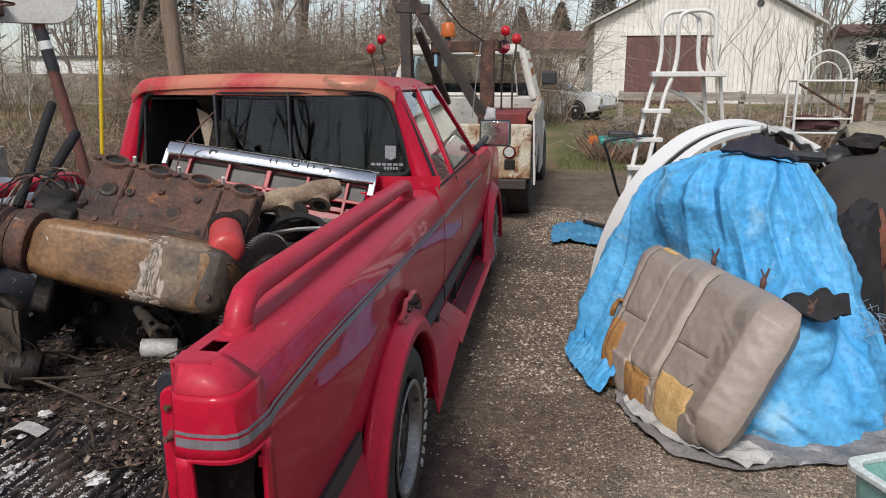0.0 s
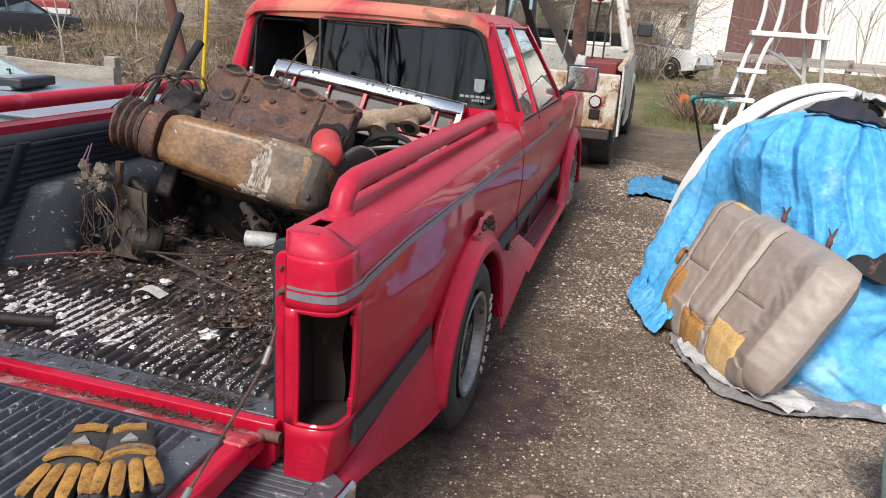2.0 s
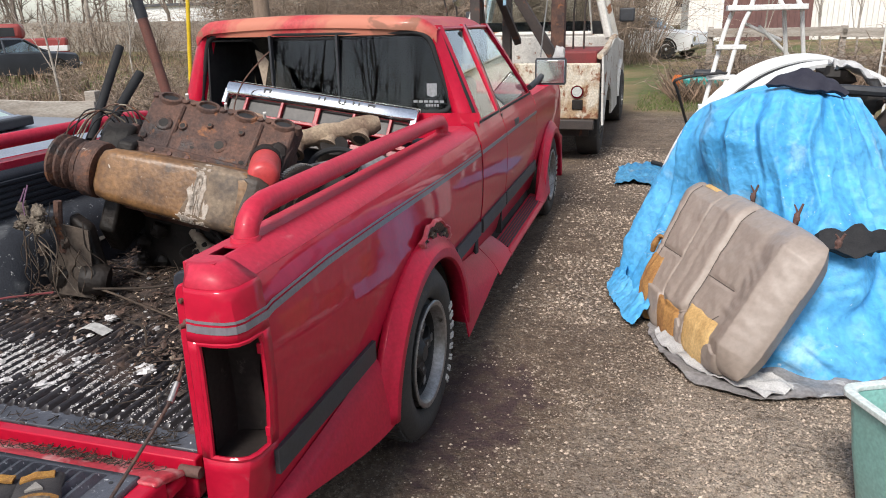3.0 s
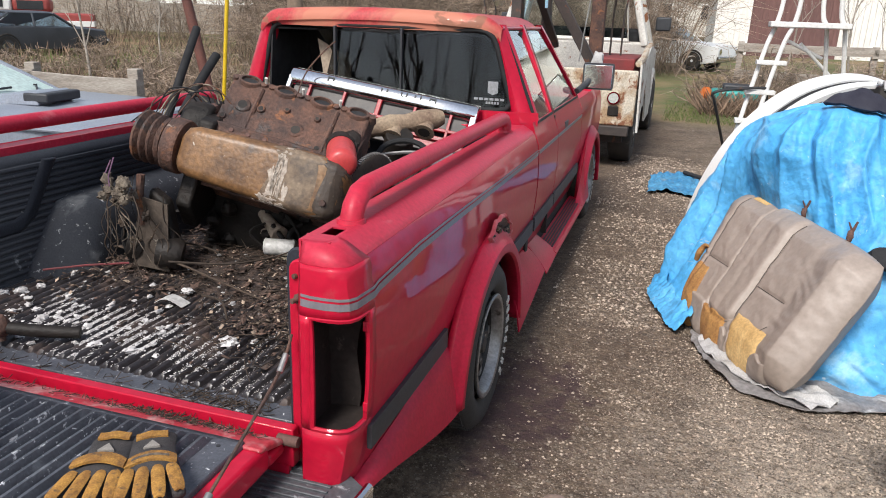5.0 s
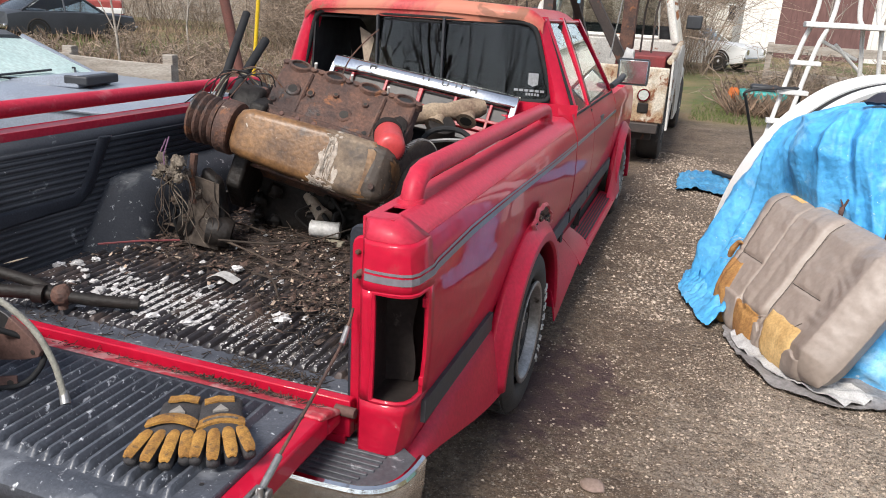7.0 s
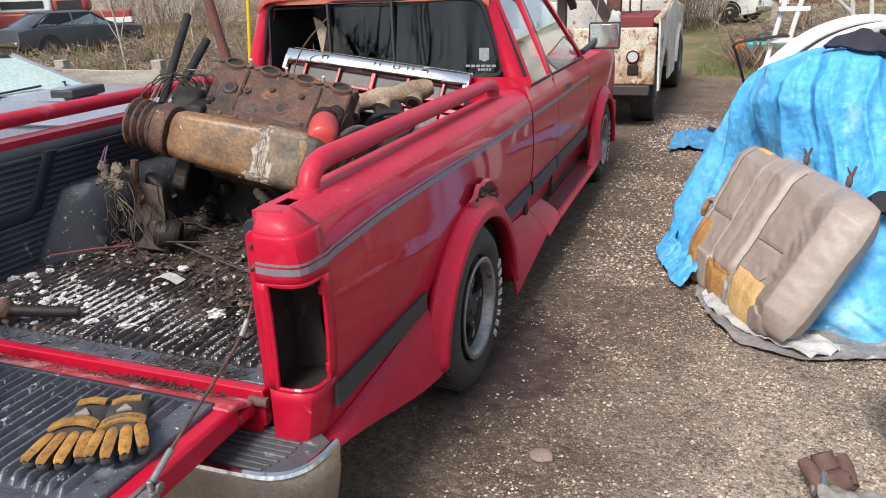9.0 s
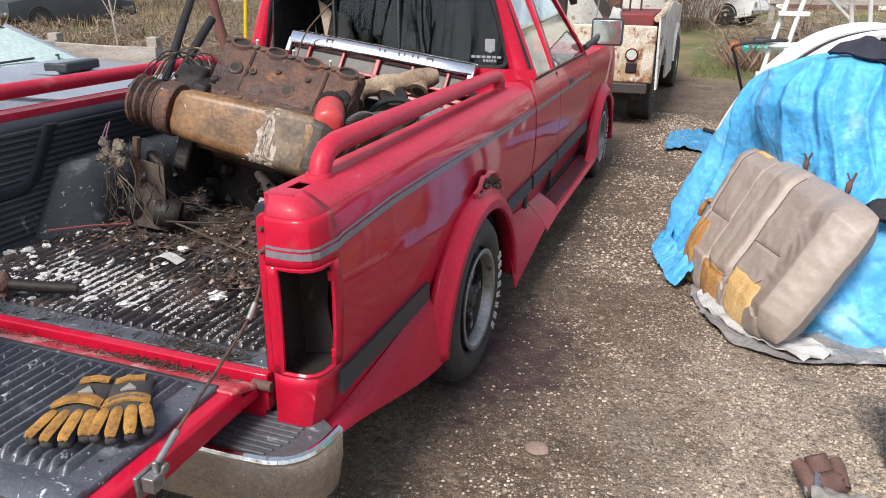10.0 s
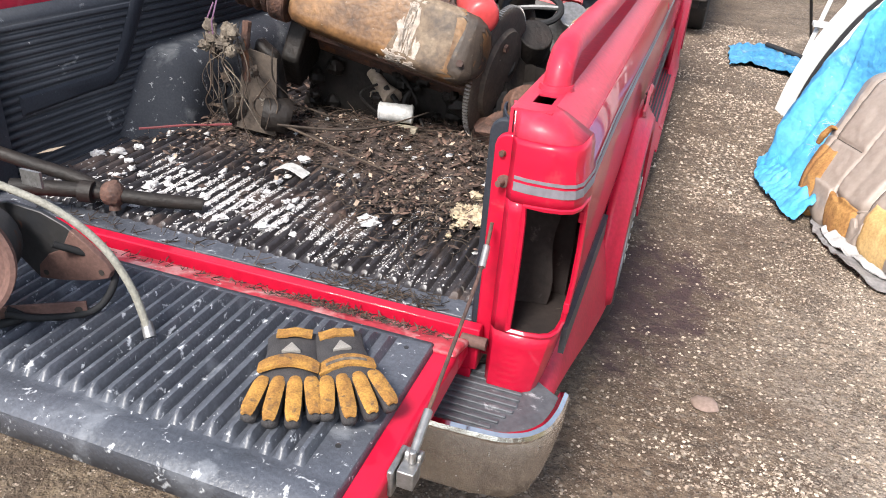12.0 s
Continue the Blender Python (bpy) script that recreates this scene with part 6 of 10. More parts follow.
def junk_behind():
    """Low heap of parts between engine and cab."""
    r = rnd(21)
    for i, (x, y, z, mt, lab) in enumerate(((0.44, 1.32, 0.70, IRON_DARK, "black greasy engine part in the bed heap"), (0.35, 1.20, 0.66, IRON_DARK, "black oily casting in the bed heap"), (0.52, 1.55, 0.72, ALLOY, "grey alloy casting in the bed heap"), (0.30, 1.65, 0.75, IRON_DARK, "dark gearbox casting in the bed heap"), (-0.05, 1.60, 0.72, RUST, "rusty casting in the bed heap"), (-0.42, 1.55, 0.70, RUST, "brown iron part in the bed heap"), (0.50, 1.05, 0.62, RUST, "scaly rusty casting in the bed heap"))):
        t = thing("cast_part", lab, "engine part", group="parts heaped in the bed")
        s = Shape().lump((x, y, 0.515 + (z - 0.52) * 0.8), (0.13, 0.12, (z - 0.52) * 0.8), 0.7, i + 3, 22, 14, 2.6)
        part("casting", s, mt, t, smooth=30)
        part("flange", Shape().tube([(x, y, z + (z - 0.52) * 0.6), (x + 0.03, y - 0.05, z + (z - 0.52) * 0.95)], [0.07, 0.06], 16), mt, t, bevel=0.004)
    hub = thing("steering_wheel_rim", "black ring with pale spokes in the bed heap", "car part")
    part("ring", Shape().tube([(0.42 + 0.10 * math.cos(k / 20 * 6.2832), 1.40 + 0.05 * math.sin(k / 20 * 6.2832), 0.93 + 0.045 * math.sin(k / 20 * 6.2832)) for k in range(22)], 0.012, 8, caps=False), RUBBER, hub)
    part("spoke", Shape().hose([(0.33, 1.38, 0.92), (0.42, 1.40, 0.935), (0.51, 1.41, 0.94)], 0.008, 6), ALLOY, hub)
    bundle = thing("coil_springs", "row of dark coil springs beside the bed wall", "car part")
    for i in range(14):
        y = 1.45 + 0.024 * i
        part("coil", Shape().tube([(0.60 + 0.05 * math.cos(k / 10 * 6.2832), y + 0.012 * k / 10, 0.86 + 0.05 * math.sin(k / 10 * 6.2832)) for k in range(11)], 0.007, 6), MANIFOLD, bundle)


junk_behind()


def build_grille():
    """Chrome and red grille leaning on the rear window."""
    g = thing("car_grille", "chrome car grille with red inserts leaning on the rear window", "grille")
    A, B = V((-0.40, 2.02, 1.185)), V((0.548, 2.105, 1.045))
    d = (B - A).normalized()
    dn = V((0.0, -0.55, -0.83))
    dn = (dn - d * dn.dot(d)).normalized()
    out = d.cross(dn).normalized()
    if out.y > 0:
        out = -out
    L = (B - A).length

    def gp(a, b, c):
        return A + d * a + dn * b + out * c

    def bar(name, a0, a1, b0, b1, c0, c1, mt, bev=0.004, lab=""):
        vs = [gp(a, b, c) for c in (c0, c1) for a, b in ((a0, b0), (a1, b0), (a1, b1), (a0, b1))]
        s = Shape().add(vs, [(0, 1, 2, 3), (7, 6, 5, 4), (0, 4, 5, 1), (1, 5, 6, 2), (2, 6, 7, 3), (3, 7, 4, 0)])
        return part(name, s, mt, g, lab, bevel=bev)
    prof = [(-0.006, 0.0), (-0.006, 0.016), (0.002, 0.029), (0.016, 0.036), (0.034, 0.0385), (0.052, 0.036), (0.066, 0.029), (0.076, 0.016), (0.076, 0.0)]
    part("top_bar", Shape().loft([[gp(L * k, b, c * (0.55 if k in (0, 1) else 1.0)) for b, c in prof] for k in (0, 0.012, 0.25, 0.5, 0.75, 0.988, 1)]), CHROME, g, "wide rounded chrome top bar", smooth=60)
    bar("back_edge", 0.02, L, -0.016, 0.0, -0.02, 0.0, PLATE, 0.003)
    bar("end_bar", 0.0, 0.022, 0.04, 0.12, 0.0, 0.03, CHROME)
    bar("end_bar", L - 0.03, L, 0.04, 0.12, 0.0, 0.03, CHROME)
    bar("middle_bar", L / 2 - 0.012, L / 2 + 0.012, 0.05, 0.26, 0.006, 0.022, ENAMEL)
    bar("cross_bar", 0.0, L, 0.150, 0.168, 0.004, 0.022, ENAMEL)
    bar("bottom_bar", 0.0, L, 0.255, 0.28, 0.0, 0.03, TRIMBLACK)
    bar("insert", 0.02, L - 0.03, 0.185, 0.255, -0.012, 0.0, ENAMEL, 0.002, "red plastic insert")
    bar("insert", 0.03, L - 0.04, 0.055, 0.152, -0.012, -0.002, TRIMBLACK, 0.002)
    for i in range(5):
        a = 0.12 + 0.18 * i
        if abs(a - L / 2) > 0.03:
            bar("upright", a - 0.007, a + 0.007, 0.055, 0.255, 0.0, 0.022, ENAMEL, 0.002, "red upright")
    for b in (0.205,):
        bar("slat", 0.03, L - 0.035, b, b + 0.009, 0.002, 0.018, ENAMEL, 0.002, "red slat")
    # badge marks on the top bar
    for i, a in enumerate((0.20, 0.475, 0.575, 0.645, 0.72)):
        for k in range(2):
            bar("badge_mark", a + 0.028 * k, a + 0.028 * k + 0.007, 0.018, 0.042, 0.038, 0.042, MOULD, 0.001)
        if i % 2 == 0:
            bar("badge_mark", a + 0.007, a + 0.028, 0.018 + 0.018 * (i % 4 > 0), 0.024 + 0.018 * (i % 4 > 0), 0.038, 0.042, MOULD, 0.001)
    return g


build_grille()

wire = thing("bent_wire", "thin dark bent wire standing behind the engine", "wire")
part("strand", Shape().hose([(-0.30, 1.86, 1.02), (-0.31, 1.90, 1.10), (-0.28, 1.95, 1.20), (-0.20, 2.0, 1.30), (-0.17, 2.02, 1.33)], 0.0035, 6), RUST, wire)


def bed_litter():
    """Flakes, leaves, twigs and grime on the bed floor."""
    r = rnd(31)
    grime = Shape()

    def gz(x, y):
        heap = 0.070 * math.exp(-((y - 0.95) / 0.28) ** 2) * (0.6 + 0.4 * math.sin(3 * x + 1)) + 0.018 * math.exp(-(((x - 0.36) / 0.13) ** 2 + ((y - 0.66) / 0.16) ** 2))
        return 0.508 + heap * (0.75 + 0.5 * noise.noise(V((x * 7, y * 7, 2)))) + 0.010 * noise.noise(V((x * 25, y * 25, 1)))
    grime.sheet(80, 90, lambda u, v: (-0.655 + 1.31 * u, 0.14 + 1.75 * v, gz(-0.655 + 1.31 * u, 0.14 + 1.75 * v)))
    single("grime_layer", grime, GRIME, "dark oily leaf litter on the bed floor", "debris", kind="stuff")
    flakes = Shape()
    for i in range(900):
        c = r.random()
        if c < 0.62:
            x, y = -0.20 + r.gauss(0, 0.27), 0.27 + r.gauss(0, 0.11)
        elif c < 0.8:
            x, y = r.uniform(-0.62, 0.60), 0.78 + r.gauss(0, 0.18)
        else:
            x, y = r.uniform(-0.62, 0.60), r.uniform(0.15, 1.1)
        if abs(x) > 0.64 or y < 0.13:
            continue
        big = r.random() ** 7
        sz = 0.0016 + 0.011 * big
        flakes.lump((x, y, max(0.527, gz(x, y)) + sz * 0.3), (sz * r.uniform(0.7, 1.3), sz * r.uniform(0.8, 1.7), sz * 0.5), 1.1, i, 8, 6, 3)
    for x, y, sz in ((-0.625, 0.41, 0.022), (-0.585, 0.45, 0.024), (-0.55, 0.50, 0.016), (0.28, 0.36, 0.028), (-0.05, 0.62, 0.02), (0.52, 0.70, 0.03)):
        flakes.lump((x, y, gz(x, y) + 0.022), (sz * 1.0, sz * 0.8, sz * 0.5), 0.6, int(sz * 999), 14, 9, 3)
    single("white_flakes", flakes, FLAKE, "crumbled white flakes on the ribbed bed floor", "debris", kind="stuff", smooth=20)
    powder = Shape()
    for i in range(42000):
        x, y = -0.20 + r.gauss(0, 0.30), 0.13 + abs(r.gauss(0, 0.22))
        if abs(x) > 0.64:
            continue
        rib = ((x + 0.66) % 0.0365)
        on_rib = 0.004 < rib < 0.020
        z = 0.5295 if on_rib else 0.518
        thick = noise.noise(V((x * 6, y * 4, 5))) + 0.55 * noise.noise(V((x * 19, y * 15, 8))) - 0.35 * step01(0.25, 0.7, y)
        if thick < (0.02 if on_rib else -0.12) or r.random() > 0.25 + 1.6 * step01(-0.1, 0.45, thick):
            continue
        sz = 0.0006 + 0.0024 * r.random() ** 2
        ca, sa = sz * math.cos(i), sz * math.sin(i)
        c = V((x, y, z))
        powder.add([c + V((ca, sa, 0)), c + V((-sa, 1.5 * ca, 0)), c + V((-ca, -1.3 * sa, 0)), c + V((sa, -1.5 * ca, 0)), c + V((0, 0, 0.0016))], [(0, 1, 4), (1, 2, 4), (2, 3, 4), (3, 0, 4)])
    single("white_powder", powder, FLAKE, "white powder between the bed ribs", "debris", kind="stuff")
    leaves = Shape()
    for i in range(2000):
        c = r.random()
        x, y = (r.uniform(-0.64, 0.64), 0.90 + r.gauss(0, 0.22)) if c < 0.82 else (0.38 + r.gauss(0, 0.15), 0.60 + r.gauss(0, 0.16))
        if abs(x) > 0.65 or y < 0.14 or y > 1.9:
            continue
        a, sz = r.uniform(0, 6.28), 0.004 + 0.018 * r.random() ** 2
        z = max(0.53, gz(x, y)) + r.uniform(0.002, 0.02)
        u, w = V((math.cos(a), math.sin(a), r.uniform(-0.5, 0.5))) * sz, V((-math.sin(a), math.cos(a), r.uniform(-0.6, 0.6))) * sz * 0.5
        p = V((x, y, z))
        leaves.add([p - u, p + w, p + u, p - w, p + V((0, 0, 0.004))], [(0, 1, 4), (1, 2, 4), (2, 3, 4), (3, 0, 4)])
    single("dead_leaves", leaves, LEAF_DEAD, "brown dead leaves in the bed", "debris", kind="stuff", smooth=0)
    bits = Shape()
    for i in range(1100):
        c = r.random()
        x, y = (0.42 + r.gauss(0, 0.12), 0.60 + r.gauss(0, 0.16)) if c < 0.35 else (r.uniform(-0.62, 0.62), 0.80 + r.gauss(0, 0.20))
        if abs(x) > 0.645 or y < 0.15 or y > 1.3:
            continue
        a, sz = r.uniform(0, 6.28), 0.002 + 0.011 * r.random() ** 3
        z = max(0.532, gz(x, y)) + r.uniform(0.004, 0.018)
        u, w = V((math.cos(a), math.sin(a), r.uniform(-0.5, 0.5))) * sz, V((-math.sin(a), math.cos(a), r.uniform(-0.6, 0.6))) * sz * r.uniform(0.3, 0.8)
        p = V((x, y, z))
        bits.add([p - u, p + w, p + u, p - w, p + V((0, 0, 0.003))], [(0, 1, 4), (1, 2, 4), (2, 3, 4), (3, 0, 4)])
    single("dry_leaf_bits", bits, BRUSH, "pale tan bits of dry leaf in the bed", "debris", kind="stuff", smooth=0)
    twigs = Shape()
    for i in range(700):
        c = r.random()
        x, y = (r.uniform(-0.6, 0.6), 0.92 + r.gauss(0, 0.2)) if c < 0.75 else (0.40 + r.gauss(0, 0.15), 0.55 + r.gauss(0, 0.2))
        if abs(x) > 0.62 or y < 0.15 or y > 1.9:
            continue
        a, ln = r.uniform(0, 6.28), r.uniform(0.03, 0.13)
        z = max(0.53, gz(x, y)) + 0.006
        p = V((x, y, z))
        dd = V((math.cos(a), math.sin(a), r.uniform(-0.05, 0.25))) * ln
        twigs.tube([p, p + dd * 0.5 + V((r.uniform(-0.01, 0.01), r.uniform(-0.01, 0.01), 0.006)), p + dd], [0.0016, 0.0013, 0.0008], 4)
    for pts in (((-0.55, 0.85, 0.58), (-0.2, 0.74, 0.595), (0.05, 0.68, 0.57), (0.25, 0.62, 0.555)), ((-0.2, 0.72, 0.60), (0.0, 0.78, 0.60), (0.1, 0.9, 0.60), (0.2, 1.0, 0.63)), ((-0.6, 0.80, 0.575), (-0.3, 0.92, 0.60), (-0.1, 0.88, 0.60)), ((0.02, 0.60, 0.55), (0.12, 0.56, 0.56), (0.2, 0.47, 0.545))):
        twigs.hose(pts, [0.0045, 0.0042, 0.0035, 0.002][:len(pts)], 6)
    single("twigs", twigs, TWIG, "dry twigs and stems scattered in the bed", "debris", kind="stuff")
    straw = Shape()
    for i in range(260):
        x, y = 0.30 + 0.28 * r.random(), 0.075 + r.gauss(0, 0.018)
        if i > 150:
            x, y = r.uniform(-0.5, 0.6), 0.065 + r.gauss(0, 0.012)
        a = r.uniform(0, 3.14)
        p = V((x, y, 0.516 + 0.012 * r.random()))
        straw.tube([p, p + V((math.cos(a), math.sin(a), r.uniform(-0.1, 0.3))) * r.uniform(0.01, 0.035)], 0.0012, 3)
    for i in range(420):
        x, y = (0.42 + r.gauss(0, 0.10), r.uniform(-0.09, -0.02)) if i < 300 else (r.uniform(-0.4, 0.6), r.uniform(-0.1, -0.02))
        if abs(x) > 0.66:
            continue
        a = r.uniform(0, 3.14)
        p = V((x, y, 0.520 + 0.55 * max(0, -y - 0.03) + 0.006))
        straw.tube([p, p + V((math.cos(a), math.sin(a), r.uniform(-0.1, 0.2))) * r.uniform(0.004, 0.022)], 0.0011, 3)
    single("straw_litter", straw, TWIG, "straw and seed litter along the rear sill", "debris", kind="stuff")


bed_litter()

can = thing("tin_can", "white tin can lying among the litter", "can")
part("can_wall", Shape().tube([(0.030, 0.981, 0.612), (0.037, 0.983, 0.612), (0.134, 1.013, 0.608), (0.141, 1.015, 0.608)], [0.028, 0.031, 0.031, 0.029], 24), CARDBOARD, can)
part("can_rim", Shape().tube([(0.134, 1.013, 0.608), (0.1375, 1.014, 0.608)], 0.0328, 24), CARDBOARD, can)
part("can_rim", Shape().tube([(0.033, 0.982, 0.612), (0.0365, 0.983, 0.612)], 0.0328, 24), CARDBOARD, can)
single("broken_fitting", Shape().tube([(-0.06, 1.12, 0.70), (0.0, 1.09, 0.655), (0.05, 1.06, 0.635)], [0.02, 0.026, 0.036], 12).lump((-0.02, 1.09, 0.63), (0.03, 0.02, 0.02), 0.4, 2), BEIGE, "broken beige plastic fitting", "debris")
single("cardboard_scrap", Shape().box((0.07, 0.97, 0.555), (0.17, 1.00, 0.575)), CANVAS, "pale scrap under the can", "debris", bevel=0.003)
single("red_rod", Shape().tube([(-0.577, 0.54, 0.575), (-0.47, 0.625, 0.580), (-0.358, 0.707, 0.578)], 0.004, 6), ROD_RED, "thin red rod among the litter", "debris")
single("white_scrap", Shape().sheet(5, 3, lambda u, v: (-0.09 + 0.09 * u, 0.50 + 0.045 * v + 0.02 * u, 0.545 + 0.015 * math.sin(u * 4)), 0.002), CARDBOARD, "flat white scrap on the bed floor", "debris")
scrap, scrap_r = Shape(), rnd(57)
for i in range(42):
    k = scrap_r.uniform(0.004, 0.020)
    scrap.lump((0.515 + scrap_r.gauss(0, 0.030), 0.50 + scrap_r.gauss(0, 0.045), 0.528 + 0.5 * k + scrap_r.uniform(0.0, 0.012)), (k, k * scrap_r.uniform(0.8, 1.6), k * 0.6), 0.9, i, 10, 7, 4)
single("foam_scrap", scrap, CRUMB, "crumbled dirty pale foam by the bed wall", "debris", kind="stuff", smooth=20)


def build_glove(m, flip):
    """A work glove lying flat, fingers towards -y; built about the middle of its palm."""
    g = thing("work_glove", "black work glove with yellow suede patches, palm down on tailgate", "glove", group="pair of gloves")
    f = -1 if flip else 1
    palm = Shape()
    rings = []
    for y, w, h in ((0.125, 0.045, 0.010), (0.115, 0.050, 0.014), (0.07, 0.046, 0.018), (0.03, 0.050, 0.022), (-0.01, 0.055, 0.024), (-0.035, 0.054, 0.022), (-0.045, 0.048, 0.014)):
        ring = []
        for k in range(12):
            a = 2 * math.pi * k / 12
            ring.append((f * w * math.cos(a), y, 0.012 + h * 0.9 * (math.sin(a) if math.sin(a) > 0 else 0.55 * math.sin(a))))
        rings.append(ring)
    palm.loft(rings)
    part("palm", palm, GLOVE_K, g, "black knit back of the glove", smooth=60)
    part("cuff_patch", Shape().sheet(8, 4, lambda u, v: (f * (-0.032 + 0.064 * u), 0.096 + 0.022 * v, 0.0265 + 0.004 * math.sin(u * 3.14) + 0.0012 * math.sin(u * 40)), 0.005), GLOVE_Y, g, "yellow suede cuff tab")
    part("grey_inset", Shape().loft([[(f * x, y, z) for x, y in ((-0.016, 0.050), (0.018, 0.050), (0.002, 0.076))] for z in (0.028, 0.0345)]), GLOVE_G, g, "grey knit inset", bevel=0.001)

    def knuckle(u, w):
        return (f * (-0.050 + 0.100 * u), 0.012 + w - 0.010 * (2 * u - 1) ** 2, 0.0385 - 0.009 * (2 * u - 1) ** 2)
    part("knuckle_patch", Shape().sheet(16, 6, lambda u, v: knuckle(u, 0.030 * (v - 0.5) * (1 - 0.25 * (2 * u - 1) ** 6)), 0.006), GLOVE_Y, g, "yellow suede knuckle patch")
    part("knuckle_seam", Shape().sheet(14, 2, lambda u, v: V(knuckle(0.14 + 0.72 * u, 0.007 * (v - 0.5))) + V((0, 0, 0.0012)), 0.001), DARKRAG, g)
    for i, (x0, ln, an) in enumerate(((-0.040, 0.074, -9), (-0.0135, 0.090, -3), (0.0135, 0.088, 3), (0.040, 0.076, 10))):
        mm = Matrix.Translation((f * x0, -0.026, 0.012)) @ Matrix.Rotation(radians(an * f), 4, "Z")
        fin = Shape()
        pts = [(0, 0.012, 0), (0, -0.3 * ln, 0.004), (0, -0.7 * ln, 0.003), (0, -ln, 0.0), (0, -ln - 0.003, -0.002), (0, -ln - 0.005, -0.003)]
        fin.tube([mm @ V(p) for p in pts], [0.0125, 0.0138, 0.0142, 0.0132, 0.0090, 0.002], 14)
        finger = part("finger", fin, GLOVE_K, g, smooth=60)

        def pad(u, v, lift=0.0, k=1.0):
            e = 1 - 0.45 * abs(2 * v - 1) ** 5
            return mm @ V(((u - 0.5) * 0.0225 * e * k, 0.004 - (ln + 0.011) * (0.5 + (v - 0.5) * k), 0.0150 + 0.0045 * math.cos((u - 0.5) * 2.6) + 0.0008 * math.sin(v * 70) - 0.0045 * max(0, v - 0.84) * 6 + lift))
        part("finger_patch", Shape().sheet(6, 24, pad, 0.004), GLOVE_Y, finger, "yellow suede finger patch", smooth=60)
        ring = [pad(0.5 + 0.40 * math.cos(q / 24 * 6.2832), 0.5 + 0.44 * math.sin(q / 24 * 6.2832), 0.0004) for q in range(26)]
        part("patch_seam", Shape().tube(ring, 0.0009, 4, caps=False), DARKRAG, finger)
    mm = Matrix.Translation((f * -0.034, 0.035, 0.008)) @ Matrix.Rotation(radians(-8 * f), 4, "Z")
    part("thumb", Shape().tube([mm @ V(p) for p in ((0.008 * f, 0.02, 0), (0, -0.02, 0.003), (0, -0.055, 0), (0, -0.07, -0.003))], [0.014, 0.016, 0.014, 0.006], 12), GLOVE_K, g, smooth=60)
    g.matrix_world = m
    return g


build_glove(pose(0.537, -0.291, 0.573, 0, 0, 37) @ Matrix.Scale(0.97, 4), False)
build_glove(pose(0.453, -0.338, 0.573, 0, 0, 24) @ Matrix.Scale(0.97, 4), True)


